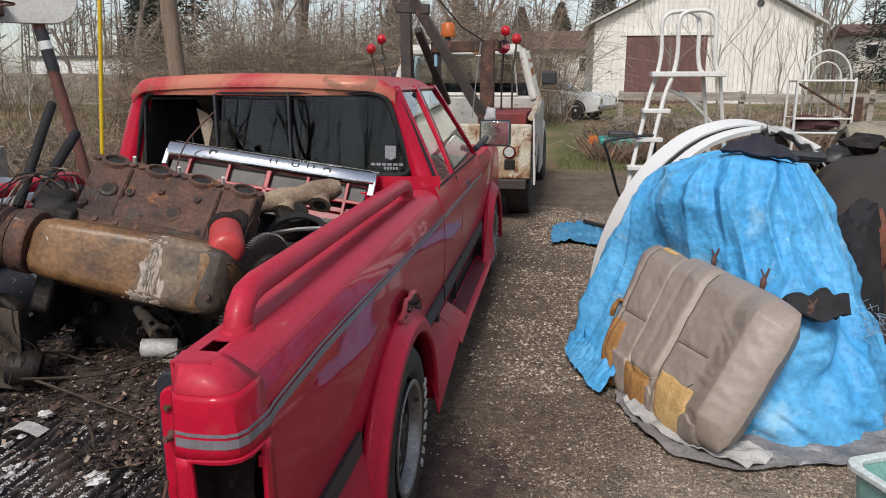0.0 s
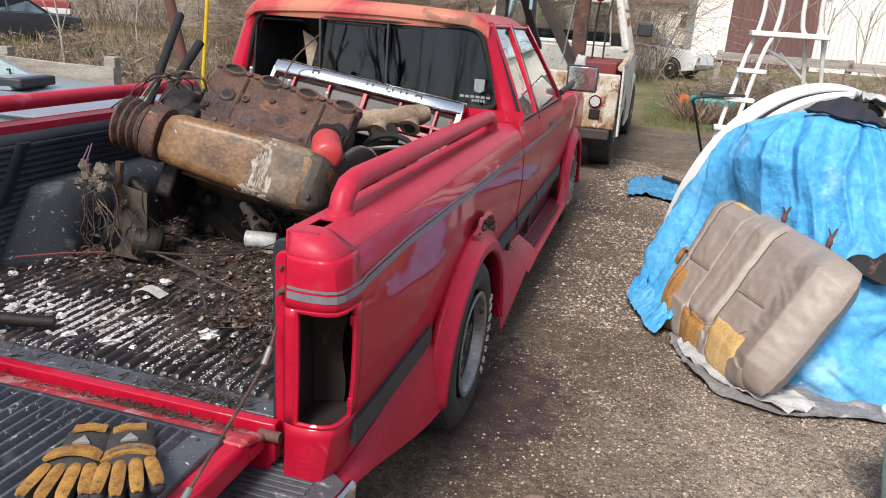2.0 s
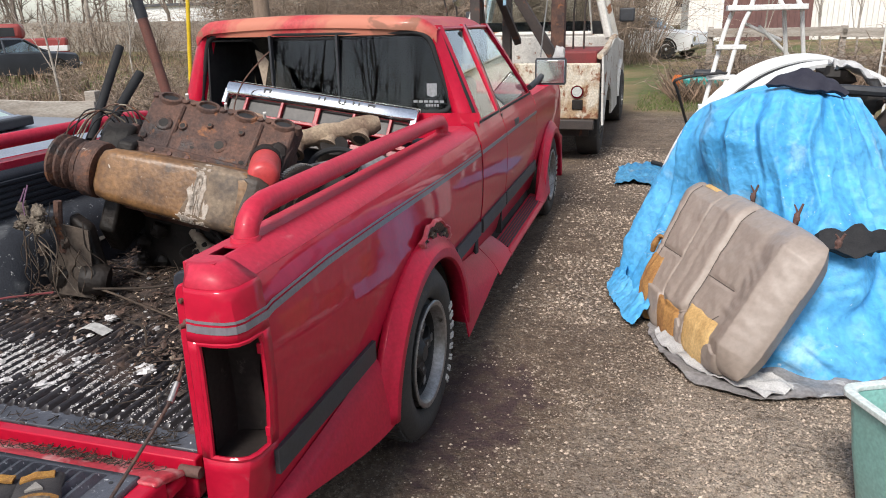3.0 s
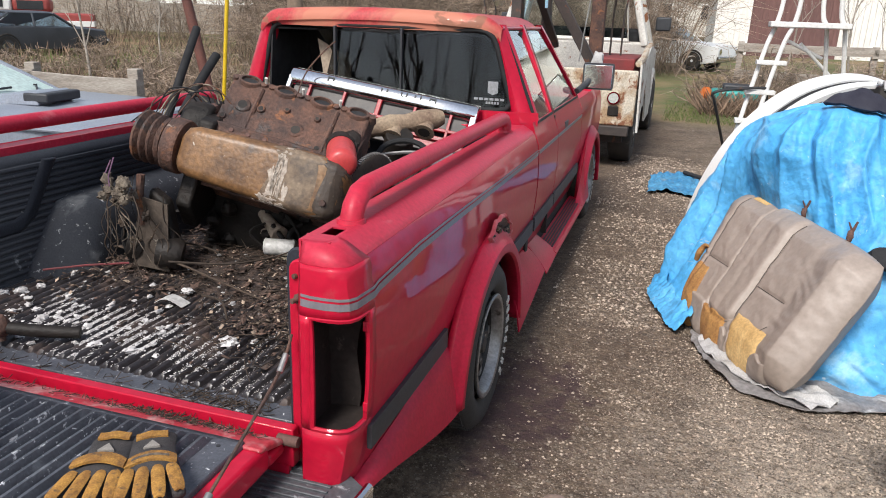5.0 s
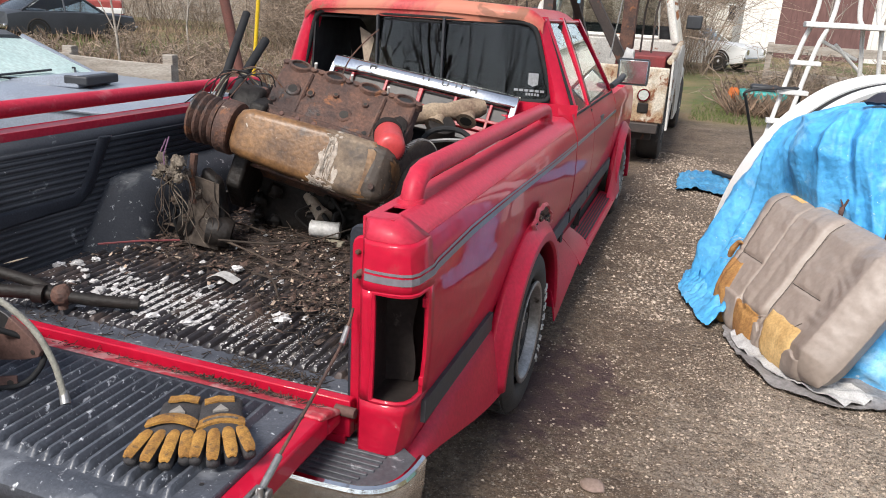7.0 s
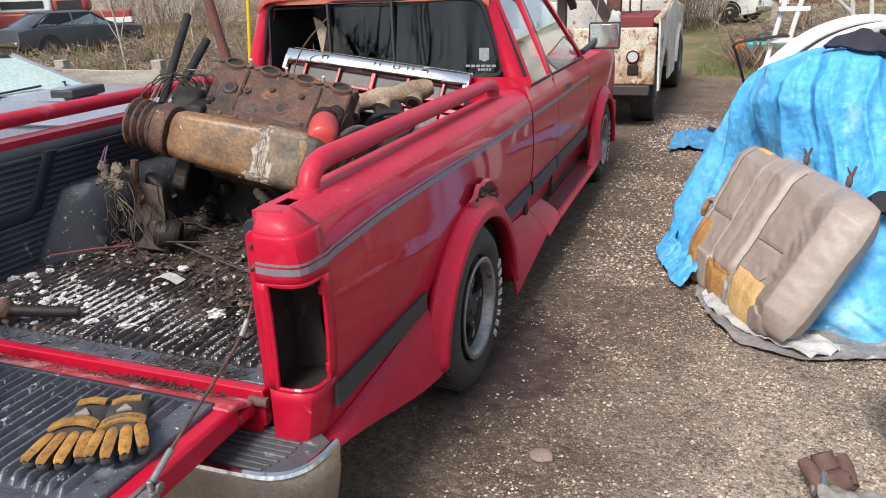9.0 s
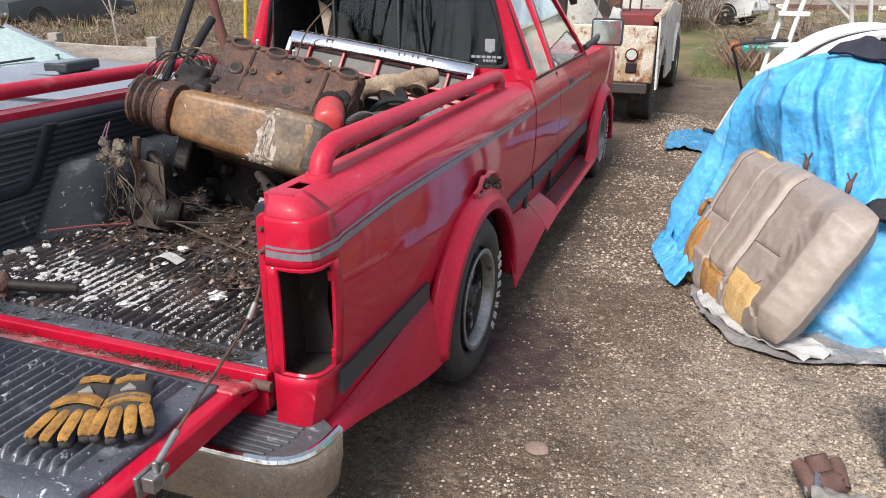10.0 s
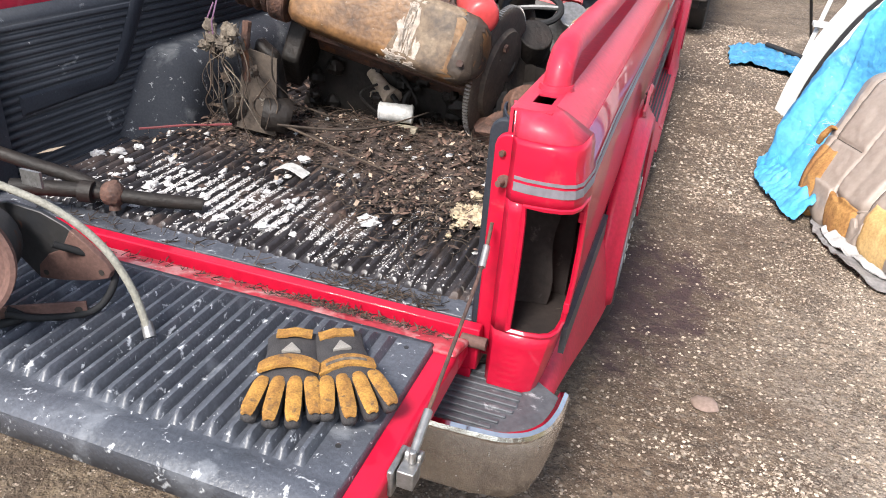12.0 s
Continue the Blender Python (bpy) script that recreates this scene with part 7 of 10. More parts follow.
def build_pump():
    """Power steering pump with its pulley, bracket and hoses on the tailgate."""
    p = thing("steering_pump", "rusty steering pump with pulley and bracket on the tailgate", "car part")
    c = V((-0.090, -0.477, 0.735))
    ax = V((0.55, -0.80, 0.22)).normalized()
    rot = ax.to_track_quat("Z", "Y").to_matrix().to_4x4()
    m = Matrix.Translation(c - ax * 0.02) @ rot
    prof = [(0.020, 0.0), (0.098, 0.002), (0.112, 0.004), (0.118, 0.014), (0.106, 0.020), (0.118, 0.026), (0.120, 0.032), (0.112, 0.034), (0.100, 0.024), (0.030, 0.018)]
    pul = part("pulley", Shape().lathe([(a * 0.90, h) for a, h in prof], 56, m, loop=True), RUST_RED, p, "brown rusty pulley", smooth=30)
    for a in (95, 275):
        q = Matrix.Translation(c - ax * 0.02) @ rot @ Matrix.Rotation(radians(a), 4, "Z")
        part("pulley_slot", Shape().lathe([(0.0005, 0.0), (0.014, 0.0), (0.014, 0.0217), (0.0005, 0.0217)], 16, q @ Matrix.Translation((0.060, 0, 0))), DARK, pul)
    part("hub_nut", Shape().lathe([(0.0005, 0.0), (0.027, 0.0), (0.025, 0.014), (0.018, 0.017), (0.018, 0.040), (0.010, 0.043), (0.010, 0.060), (0.0005, 0.062)], 6, m @ Matrix.Translation((0, 0, 0.012))), RUST_RED, pul, "rusty hub and shaft end")
    back = c - ax * 0.10
    part("pump_body", Shape().tube([c - ax * 0.02, c - ax * 0.05, c - ax * 0.15, c - ax * 0.17], [0.05, 0.075, 0.080, 0.06], 24), BLACKMETAL, p, "black pump body", smooth=45)
    part("pump_foot", Shape().box((-0.43, -0.415, 0.570), (-0.22, -0.385, 0.69)), RUST_RED, p, "rusty mounting foot", bevel=0.006)
    part("foot_bolt", Shape().cyl((-0.385, -0.455, 0.60), (-0.385, -0.41, 0.60), 0.014, n=6), ALLOY, p)
    bar_m = Matrix.Translation((-0.235, -0.475, 0.572)) @ Matrix.Rotation(math.atan2(0.165, 0.26), 4, "Z")
    part("long_bracket", Shape().box((0.0, -0.003, 0.0), (0.30, 0.003, 0.032), bar_m), RUST_RED, p, "rusty flat bracket", bevel=0.0015)
    for u in (0.02, 0.285):
        part("bracket_hole", Shape().cyl((u, -0.0036, 0.016), (u, 0.0036, 0.016), 0.007, n=12, m=bar_m), DARK, p)
    blade = [(-0.235, 0.735), (-0.16, 0.755), (-0.09, 0.745), (-0.045, 0.725), (-0.005, 0.695), (0.030, 0.660), (0.038, 0.645), (0.030, 0.630), (-0.005, 0.618), (-0.07, 0.606), (-0.125, 0.602), (-0.150, 0.630), (-0.17, 0.650), (-0.235, 0.660)]
    part("triangle_bracket", Shape().loft([[(x, y + 0.10 * (x + 0.1), z) for x, z in blade] for y in (-0.278, -0.268)]), BLACKMETAL, p, "black blade-shaped bracket", bevel=0.002)
    tip = [(-0.035, 0.719), (-0.005, 0.696), (0.031, 0.661), (0.039, 0.645), (0.031, 0.629), (-0.005, 0.617), (-0.07, 0.605), (-0.122, 0.601), (-0.118, 0.63), (-0.09, 0.66), (-0.06, 0.675)]
    part("bracket_tip", Shape().loft([[(x, y + 0.10 * (x + 0.1), z) for x, z in tip] for y in (-0.2795, -0.2665)]), RUST_RED, p, "bare rusty bracket tip", bevel=0.002)
    for x, z in ((-0.105, 0.616), (0.018, 0.640)):
        part("bracket_hole", Shape().cyl((x, -0.2805 + 0.10 * (x + 0.1), z), (x, -0.262 + 0.10 * (x + 0.1), z), 0.006, n=12), DARK, p)
    # braided line over the top, coming down on the tailgate
    hose = [(-0.34, -0.36, 0.62), (-0.345, -0.35, 0.72), (-0.335, -0.335, 0.79), (-0.30, -0.325, 0.825), (-0.22, -0.315, 0.815), (-0.13, -0.30, 0.795), (-0.03, -0.29, 0.765), (0.055, -0.29, 0.715), (0.115, -0.30, 0.65), (0.152, -0.317, 0.588)]
    part("pressure_line", Shape().hose(hose, 0.0072, 10), surface("dirty_braid", (0.27, 0.26, 0.22), (0.18, 0.17, 0.14), 30, rough=0.8, bump=0.6, fine=200), p, "grey braided hose")
    part("line_end", Shape().tube([(0.146, -0.311, 0.592), (0.158, -0.320, 0.577), (0.163, -0.324, 0.571)], [0.010, 0.011, 0.0105], 12), ALLOY, p, "metal hose fitting")
    part("line_bore", Shape().tube([(0.163, -0.324, 0.571), (0.1635, -0.3244, 0.5705)], 0.007, 10), DARK, p)
    part("hose_clamp", Shape().lump((-0.175, -0.312, 0.803), (0.026, 0.018, 0.022), 0.7, 4, 24, 16, 3).lump((-0.195, -0.315, 0.825), (0.012, 0.012, 0.024), 0.6, 7, 18, 12, 3).lump((-0.165, -0.315, 0.778), (0.010, 0.010, 0.020), 0.6, 9, 18, 12, 3), DARKRAG, p, "dirty tied rag at the clamp")
    part("clip_plate", Shape().box((-0.13, -0.268, 0.79), (-0.085, -0.262, 0.82)), ALLOY, p)
    loop_ = [(-0.09, -0.39, 0.60), (-0.07, -0.38, 0.582), (-0.10, -0.42, 0.580), (-0.14, -0.46, 0.580), (-0.135, -0.50, 0.580), (-0.10, -0.535, 0.578), (-0.07, -0.562, 0.568), (-0.06, -0.572, 0.535), (-0.055, -0.574, 0.49), (-0.03, -0.575, 0.45)]
    part("return_hose", Shape().hose(loop_, 0.008, 10), RUBBER, p, "thin black rubber return hose")
    part("second_hose", Shape().hose([(-0.05, -0.30, 0.70), (0.02, -0.24, 0.64), (0.03, -0.30, 0.585), (-0.04, -0.36, 0.578), (-0.08, -0.40, 0.60)], 0.007, 10), RUBBER, p)
    part("reservoir", Shape().box((-0.34, -0.35, 0.70), (-0.22, -0.27, 0.79)), BLACKMETAL, p, bevel=0.02, segs=3)


build_pump()

drag = thing("tie_rod_link", "grimy steering link lying across the rear sill", "car part")
part("rod", Shape().hose([(-0.115, 0.215, 0.552), (-0.22, 0.16, 0.565), (-0.31, 0.125, 0.575), (-0.42, 0.08, 0.585), (-0.52, 0.02, 0.595)], [0.016, 0.019, 0.017, 0.020, 0.020], 12), IRON_DARK, drag, "oily dark rod")
part("ball_joint", Shape().lump((-0.31, 0.125, 0.578), (0.032, 0.032, 0.034), 0.15, 2).tube([(-0.31, 0.125, 0.56), (-0.305, 0.118, 0.535)], 0.014, 10), RUST, drag)
part("clamp", Shape().tube([(-0.35, 0.105, 0.58), (-0.38, 0.095, 0.582)], 0.028, 14), IRON_DARK, drag)
part("side_link", Shape().hose([(-0.32, 0.12, 0.575), (-0.40, 0.12, 0.60), (-0.52, 0.09, 0.63), (-0.62, 0.06, 0.66)], 0.017, 10), IRON_DARK, drag)
single("paper_tag", Shape().sheet(3, 3, lambda u, v: (-0.62 + 0.06 * u, 0.20 + 0.04 * v, 0.60 + 0.02 * u), 0.001), BEIGE, "small tan tag by the bed wall", "debris")

# tarp-covered heap, seat and things beside the drive


def fold(th, seed, k=5.0):
    return noise.noise(V((math.cos(th) * k, math.sin(th) * k, seed)))


SEAT_BL, SEAT_BR = V((1.590, 2.50, 0.05)), V((2.005, 1.555, 0.045))
SEAT_TL, SEAT_TR = V((1.850, 2.90, 0.640)), V((2.325, 1.715, 0.610))
SEAT_OUT = (SEAT_BR - SEAT_BL).cross(SEAT_TL - SEAT_BL).normalized()
SEAT_OUT = -SEAT_OUT if SEAT_OUT.x > 0 else SEAT_OUT


def behind_seat(p):
    """Pushes a point of the tarp back behind the leaning seat."""
    p = V(p)
    d = SEAT_OUT.dot(p - SEAT_BL) + 0.115
    along = (p - SEAT_BL).dot((SEAT_BR - SEAT_BL).normalized()) / (SEAT_BR - SEAT_BL).length
    k = step01(-0.55, -0.05, along) * (1 - step01(1.02, 1.22, along)) * (1 - step01(0.56, 1.0, p.z))
    if d > 0:
        p = p - SEAT_OUT * d * k
    return (p.x, p.y, max(p.z, 0.012))


def build_tarp():
    t = thing("tarp_heap", "bright blue tarp draped over a heap, faded and creased", "tarp")
    cx, cy, top = 2.27, 2.75, 1.07
    r0 = rnd(17)
    pleats = [(3.9 + 0.31 * k + r0.uniform(-0.12, 0.12), r0.uniform(0.016, 0.044), r0.uniform(0.06, 0.15), r0.uniform(-0.4, 0.4)) for k in range(9)]

    def rim(th):
        c, s = math.cos(th), math.sin(th)
        rx = 0.76 if c < 0 else 0.67
        ry = 0.88 if s < 0 else 0.80
        base = 1 / math.sqrt((c / rx) ** 2 + (s / ry) ** 2)
        return base * (1.04 + 0.05 * fold(th, 3, 2.0))

    def fn(u, v):
        th = 2 * math.pi * u
        r = v
        q = r ** 0.8
        tent = min(1.0, 1.0 - 0.03 * q, max(0.0, (1 - q) / 0.70))
        dome = max(0.0, 1 - q ** 2.7) ** 0.78
        side = step01(-0.55, 0.60, math.cos(th + 0.85))
        prof = dome + (tent - dome) * side
        wob = th + 0.5 * noise.noise(V((r * 3, math.cos(th) * 2, math.sin(th) * 2)))
        ridge = 0.070 * fold(wob, 1, 3) * r ** 1.4 + 0.035 * fold(wob, 5, 9) * r ** 1.5 + 0.010 * fold(wob, 9, 22) * r * step01(-0.2, 0.3, fold(th, 20, 2))
        rr = rim(th) * r ** 0.8 * (1 + ridge)
        x, y = cx + rr * math.cos(th), cy + rr * math.sin(th)
        z = top * prof + 0.05 * noise.noise(V((x * 3, y * 3, 7))) * (1 - r) + 0.005 * noise.noise(V((x * 11, y * 11, 3))) + 0.016
        def ridge(q):
            return 1 - 2 * abs(noise.noise(q))
        sway = wob + 0.35 * noise.noise(V((x * 1.6, y * 1.6, z * 1.6)))
        drape = 0.055 * ridge(V((sway * 2.2, r * 1.2, 3))) + 0.020 * ridge(V((sway * 4 + 0.8 * r, r * 1.2, 9))) * step01(0.1, 0.4, r) * (0.4 + 0.9 * abs(noise.noise(V((x * 2, y * 2, 11)))))
        drape += 0.013 * ridge(V((x * 4 + 3 * z, y * 4, z * 5))) + 0.007 * ridge(V((x * 13 - 5 * z, y * 13, z * 12)))
        for pa, amp, wid, bend in pleats:
            off = (th - pa - bend * (r - 0.3) + math.pi) % (2 * math.pi) - math.pi
            drape += amp * max(0.0, 1 - abs(off) / wid) ** 1.4 * step01(0.05, 0.3, r)
        k = drape * step01(0.0, 0.35, r) * (1 - 0.6 * step01(0.92, 1.0, r))
        return behind_seat((x + k * math.cos(th), y + k * math.sin(th), max(z + 0.35 * drape * (1 - r), 0.012)))
    part("blue_sheet", Shape().sheet(420, 110, fn, 0.0), TARP, t, smooth=75)
    # skirt lying on the ground at the drive side, darker and frayed
    def skirt(u, v):
        th = math.pi * (0.90 + 0.32 * u)
        rr = rim(th) * (0.95 + (0.12 + 0.06 * fold(th, 2, 5)) * v)
        return (cx + rr * math.cos(th), cy + rr * math.sin(th), 0.03 + 0.11 * (1 - v) * (0.7 + 0.6 * abs(fold(th, 8, 14))) + 0.02 * noise.noise(V((u * 30, v * 4, 1))))
    part("tarp_skirt", Shape().sheet(70, 10, skirt, 0.004), TARP, t, "crumpled tarp edge on the ground", smooth=60)
    fray = Shape()
    r = rnd(7)
    for i in range(50):
        p = V((1.70 + r.uniform(-0.05, 0.05), 2.72 + r.uniform(-0.08, 0.08), 0.30 + r.uniform(-0.10, 0.06)))
        fray.tube([p, p + V((r.uniform(-0.05, 0.02), r.uniform(-0.05, 0.02), r.uniform(-0.03, 0.03)))], 0.0012, 3)
    for i in range(50):
        p = V((2.70 + r.uniform(-0.03, 0.06), 2.20 + r.uniform(-0.06, 0.06), 0.45 + r.uniform(-0.08, 0.06)))
        fray.tube([p, p + V((r.uniform(-0.04, 0.05), r.uniform(-0.06, 0.01), r.uniform(-0.03, 0.03)))], 0.0012, 3)
    part("frayed_threads", fray, surface("tarp_threads", (0.45, 0.58, 0.68), rough=0.8), t)["kind"] = "stuff"

    tops = [V(fn(i / 120, j / 80)) for i in range(120) for j in range(34)]

    def tarp_top(x, y):
        return max(p.z for p in sorted(tops, key=lambda p: (p.x - x) ** 2 + (p.y - y) ** 2)[:5])
    cloth = Shape()

    def cap(u, v):
        th, r = 2 * math.pi * u, v
        rr = 0.122 * r * (1 + 0.12 * fold(th, 12, 1.6))
        x, y = 2.275 + rr * 1.35 * math.cos(th + 0.1), 2.54 + rr * 0.50 * math.sin(th + 0.1)
        z = tarp_top(x, y) + 0.012 + (0.055 + 0.035 * noise.noise(V((x * 13, y * 13, 2)))) * (1 - r ** 2.4) + 0.008 * noise.noise(V((x * 30, y * 30, 4)))
        return (x, y, z)
    cloth.sheet(40, 12, cap, 0.02)
    single("navy_cap", cloth, NAVY, "crumpled navy blue cloth cap on top of the tarp", "cloth", smooth=70)
    strap = Shape().sheet(20, 5, lambda u, v: (2.29 + 0.26 * u, 1.92 + 0.05 * u + 0.015 * math.sin(u * 7) + 0.05 * v, 0.525 + 0.015 * math.sin(u * 9) + (0.075 + 0.05 * step01(0.35, 0.5, u) * (1 - step01(0.6, 0.75, u))) * v + 0.012 * noise.noise(V((u * 8, v * 5, 3)))), 0.04)
    single("black_cloth", strap, BLACK_CLOTH_VOID, "black rag tucked into the tarp behind the seat", "cloth", smooth=70)
    def scrap(u, v):
        e = 1 + 0.25 * noise.noise(V((u * 3, v * 3, 8)))
        x, y = 1.64 + 0.34 * (2 * u - 1) * e, 5.78 + 0.42 * (2 * v - 1) * e + 0.10 * math.sin(u * 6)
        z = 0.020 + 0.055 * (1 - abs(2 * u - 1) ** 2) * abs(noise.noise(V((x * 6, y * 3, 3)))) + 0.05 * abs(noise.noise(V((x * 14, y * 9, 6))))
        return (x, y, ground_z(x, y) + z)
    single("tarp_scrap", Shape().sheet(70, 50, scrap, 0.005), TARP_OLD, "small crumpled scrap of faded blue tarp on the drive", "tarp", smooth=50)
    single("dark_stick", Shape().tube([(1.62, 6.2, 0.08), (1.85, 6.0, 0.06), (2.0, 5.9, 0.03)], 0.02, 8), BLACK_CLOTH_VOID, "dark strip lying by the scrap of tarp", "debris")


build_tarp()


def build_seat():
    """A torn bench backrest leaning on the tarp: two cushions with a folding armrest between."""
    seat = thing("bench_seat", "grey-beige leather bench backrest with torn yellow foam", "car seat")
    BL, BR, TL, TR, out = SEAT_BL, SEAT_BR, SEAT_TL, SEAT_TR, SEAT_OUT
    low = (BL.lerp(BR, 0.5) - TL.lerp(TR, 0.5)).normalized()

    def sp(u, v, h=0.0):
        return BL.lerp(BR, u).lerp(TL.lerp(TR, u), v) + out * h

    def rim(u, v):
        """Rounds the outline and pulls the border in."""
        du, dv = min(u, 1 - u) / 0.10, min(v, 1 - v) / 0.15
        return min(1.0, max(0.0, du)) ** 0.5 * min(1.0, max(0.0, dv)) ** 0.5

    def groove(d, w):
        return math.exp(-(d / w) ** 2)

    A0, A1 = 0.335, 0.555

    def front(u, v):
        e = rim(u, v)
        w = u - 0.04 * (v - 0.5)
        h = 0.088 * e
        foot = 0.13 + 0.05 * (abs(w - 0.445) / 0.11) ** 4
        arm = step01(A0 - 0.012, A0 + 0.03, w) * (1 - step01(A1 - 0.03, A1 + 0.012, w)) * step01(foot - 0.01, foot + 0.05, v)
        h += 0.016 * arm
        on = step01(0.10, 0.16, v)
        h -= 0.014 * on * (groove(w - A0, 0.010) + groove(w - A1, 0.010))
        h -= 0.010 * groove(v - foot, 0.016) * step01(A0 - 0.02, A0 + 0.01, w) * (1 - step01(A1 - 0.01, A1 + 0.02, w))
        h -= 0.004 * groove(w - 0.445, 0.016) * arm
        h -= 0.007 * groove(v - 0.42 - 0.05 * u, 0.012) * ((1 - step01(0.30, 0.33, w)) + step01(0.57, 0.60, w) * (1 - step01(0.74, 0.80, u)))
        h -= 0.008 * groove(u - 0.10 - 0.05 * v, 0.010)
        h += 0.030 * groove(u - 0.91, 0.085) * e - 0.004 * groove(u - 0.785, 0.03) * on
        n1 = noise.noise(V((u * 6, v * 5, 2)))
        pull = groove(u - 0.82 - 0.03 * n1, 0.055) * (0.35 + 0.65 * abs(noise.noise(V((v * 5, 3, 1))))) * e
        h += 0.0042 * pull * math.sin(62 * v + 40 * u + 7 * n1)
        h += 0.0012 * groove(w - A0 - 0.02, 0.02) * math.sin(110 * v + 3 * n1) * on
        h += 0.006 * noise.noise(V((u * 9, v * 6, 1))) + 0.003 * noise.noise(V((u * 26, v * 18, 6)))
        uu = 0.5 + (0.96 * u - 0.48) * (1 - 0.06 * (2 * v - 1) ** 6)
        vv = 0.5 + (v - 0.5) * (1 - 0.08 * (2 * u - 1) ** 6)
        return sp(uu, vv, h)
    part("leather_face", Shape().sheet(190, 110, front, 0.0), SEAT, seat, "creased grey-beige leather", smooth=70)
    part("leather_back", Shape().sheet(30, 16, lambda u, v: sp(0.02 + 0.96 * (0.5 + (u - 0.5) * (1 - 0.06 * (2 * v - 1) ** 6)), 0.5 + (v - 0.5) * (1 - 0.08 * (2 * u - 1) ** 6), -0.11 * rim(u, v)), 0.0), SEAT, seat, smooth=70)

    def seam(name, pts, mt=STITCH, r=0.0022):
        part(name, Shape().tube([V(front(u, v)) + out * 0.0012 for u, v in pts], r, 6), mt, seat)
    steps = [k / 30 for k in range(31)]
    for a in (A0, A1):
        seam("seam", [(a + 0.04 * (v - 0.5), v) for v in [0.17 + 0.78 * k for k in steps]])
    seam("piping", [(A0 + (A1 - A0) * k + 0.04 * (0.15 - 0.5), 0.13 + 0.05 * abs(2 * k - 1) ** 4) for k in steps], SEAT, 0.005)
    seam("seam", [(0.10 + 0.05 * v, v) for v in [0.20 + 0.74 * k for k in steps]])
    seam("seam", [(0.13 + 0.18 * k, 0.42 + 0.05 * (0.13 + 0.18 * k)) for k in steps])
    seam("seam", [(0.575 + 0.19 * k, 0.42 + 0.05 * (0.575 + 0.19 * k)) for k in steps])
    seam("seam", [(0.80 - 0.06 * math.sin(2.6 * k), 0.02 + 0.26 * k) for k in steps])

    # foam and torn covers rolled round the lower edge
    def patch(name, u0, u1, v0, v1, lift, bulge, seed, mt, lab=""):
        def fn(u, v):
            a = u0 + (u1 - u0) * u + 0.015 * noise.noise(V((v * 2.5, seed, 1)))
            top = v1 + 0.04 * noise.noise(V((u * 2.5, seed, 2)))
            b = v0 + (top - v0) * v
            edge = min(u, 1 - u, (1 - v) * 0.8)
            k = min(1.0, max(0.0, edge * 9)) ** 0.5
            fall = (1 - v) ** 1.2 * math.sin(math.pi * min(1, max(0, u))) ** 0.4
            wr = 0.004 * noise.noise(V((u * 2.5, v * 2.5, seed)))
            return V(front(min(1, max(0, a)), min(1, max(0, b)))) + out * (lift * k + wr * k - 0.004) + low * bulge * fall
        part(name, Shape().sheet(30, 26, fn), mt, seat, lab, smooth=70)
    patch("torn_foam", 0.0, 0.20, 0.0, 0.36, 0.012, 0.060, 1, FOAM_DIRTY, "torn dirty orange foam roll")
    patch("foam_cover", 0.17, 0.32, 0.0, 0.17, 0.016, 0.045, 4, SEAT)
    patch("torn_foam", 0.29, 0.51, 0.0, 0.15, 0.016, 0.055, 2, FOAM_DIRTY, "dirty orange foam roll")
    patch("foam_cover", 0.49, 0.58, 0.0, 0.10, 0.018, 0.035, 6, SEAT)
    patch("exposed_foam", 0.56, 0.80, 0.0, 0.25, 0.012, 0.035, 3, FOAM, "square patch of bare pale yellow foam")
    patch("foam_cover", 0.68, 0.90, 0.0, 0.09, 0.018, 0.022, 8, SEAT)
    patch("exposed_foam", 0.17, 0.29, 0.94, 1.0, 0.006, 0.0, 5, FOAM, "bare foam at the top edge")
    part("torn_flap", Shape().hose([sp(0.02, 0.34, 0.05), sp(0.05, 0.40, 0.075), sp(0.08, 0.46, 0.085), sp(0.12, 0.47, 0.092)], [0.012, 0.018, 0.014, 0.004], 8), FOAM_DIRTY, seat, "torn tongue of orange cloth")
    for u, ht in ((0.30, 0.05), (0.46, 0.095), (0.74, 0.10), (0.965, 0.06)):
        p = sp(u, 0.985, -0.01)
        post = Shape().tube([p, p + V((0.010, 0.0, 0.5 * ht)), p + V((0.022, -0.008, ht))], [0.008, 0.007, 0.005], 8)
        post.tube([p + V((0.010, 0, 0.55 * ht)), p + V((-0.010, -0.004, 0.95 * ht))], [0.005, 0.003], 6)
        part("headrest_post", post.lump(p + V((0.006, 0, 0.35 * ht)), (0.012, 0.012, 0.3 * ht), 0.5, int(u * 50), 12, 9), RUST_RED, seat, "rusty headrest stub")


build_seat()


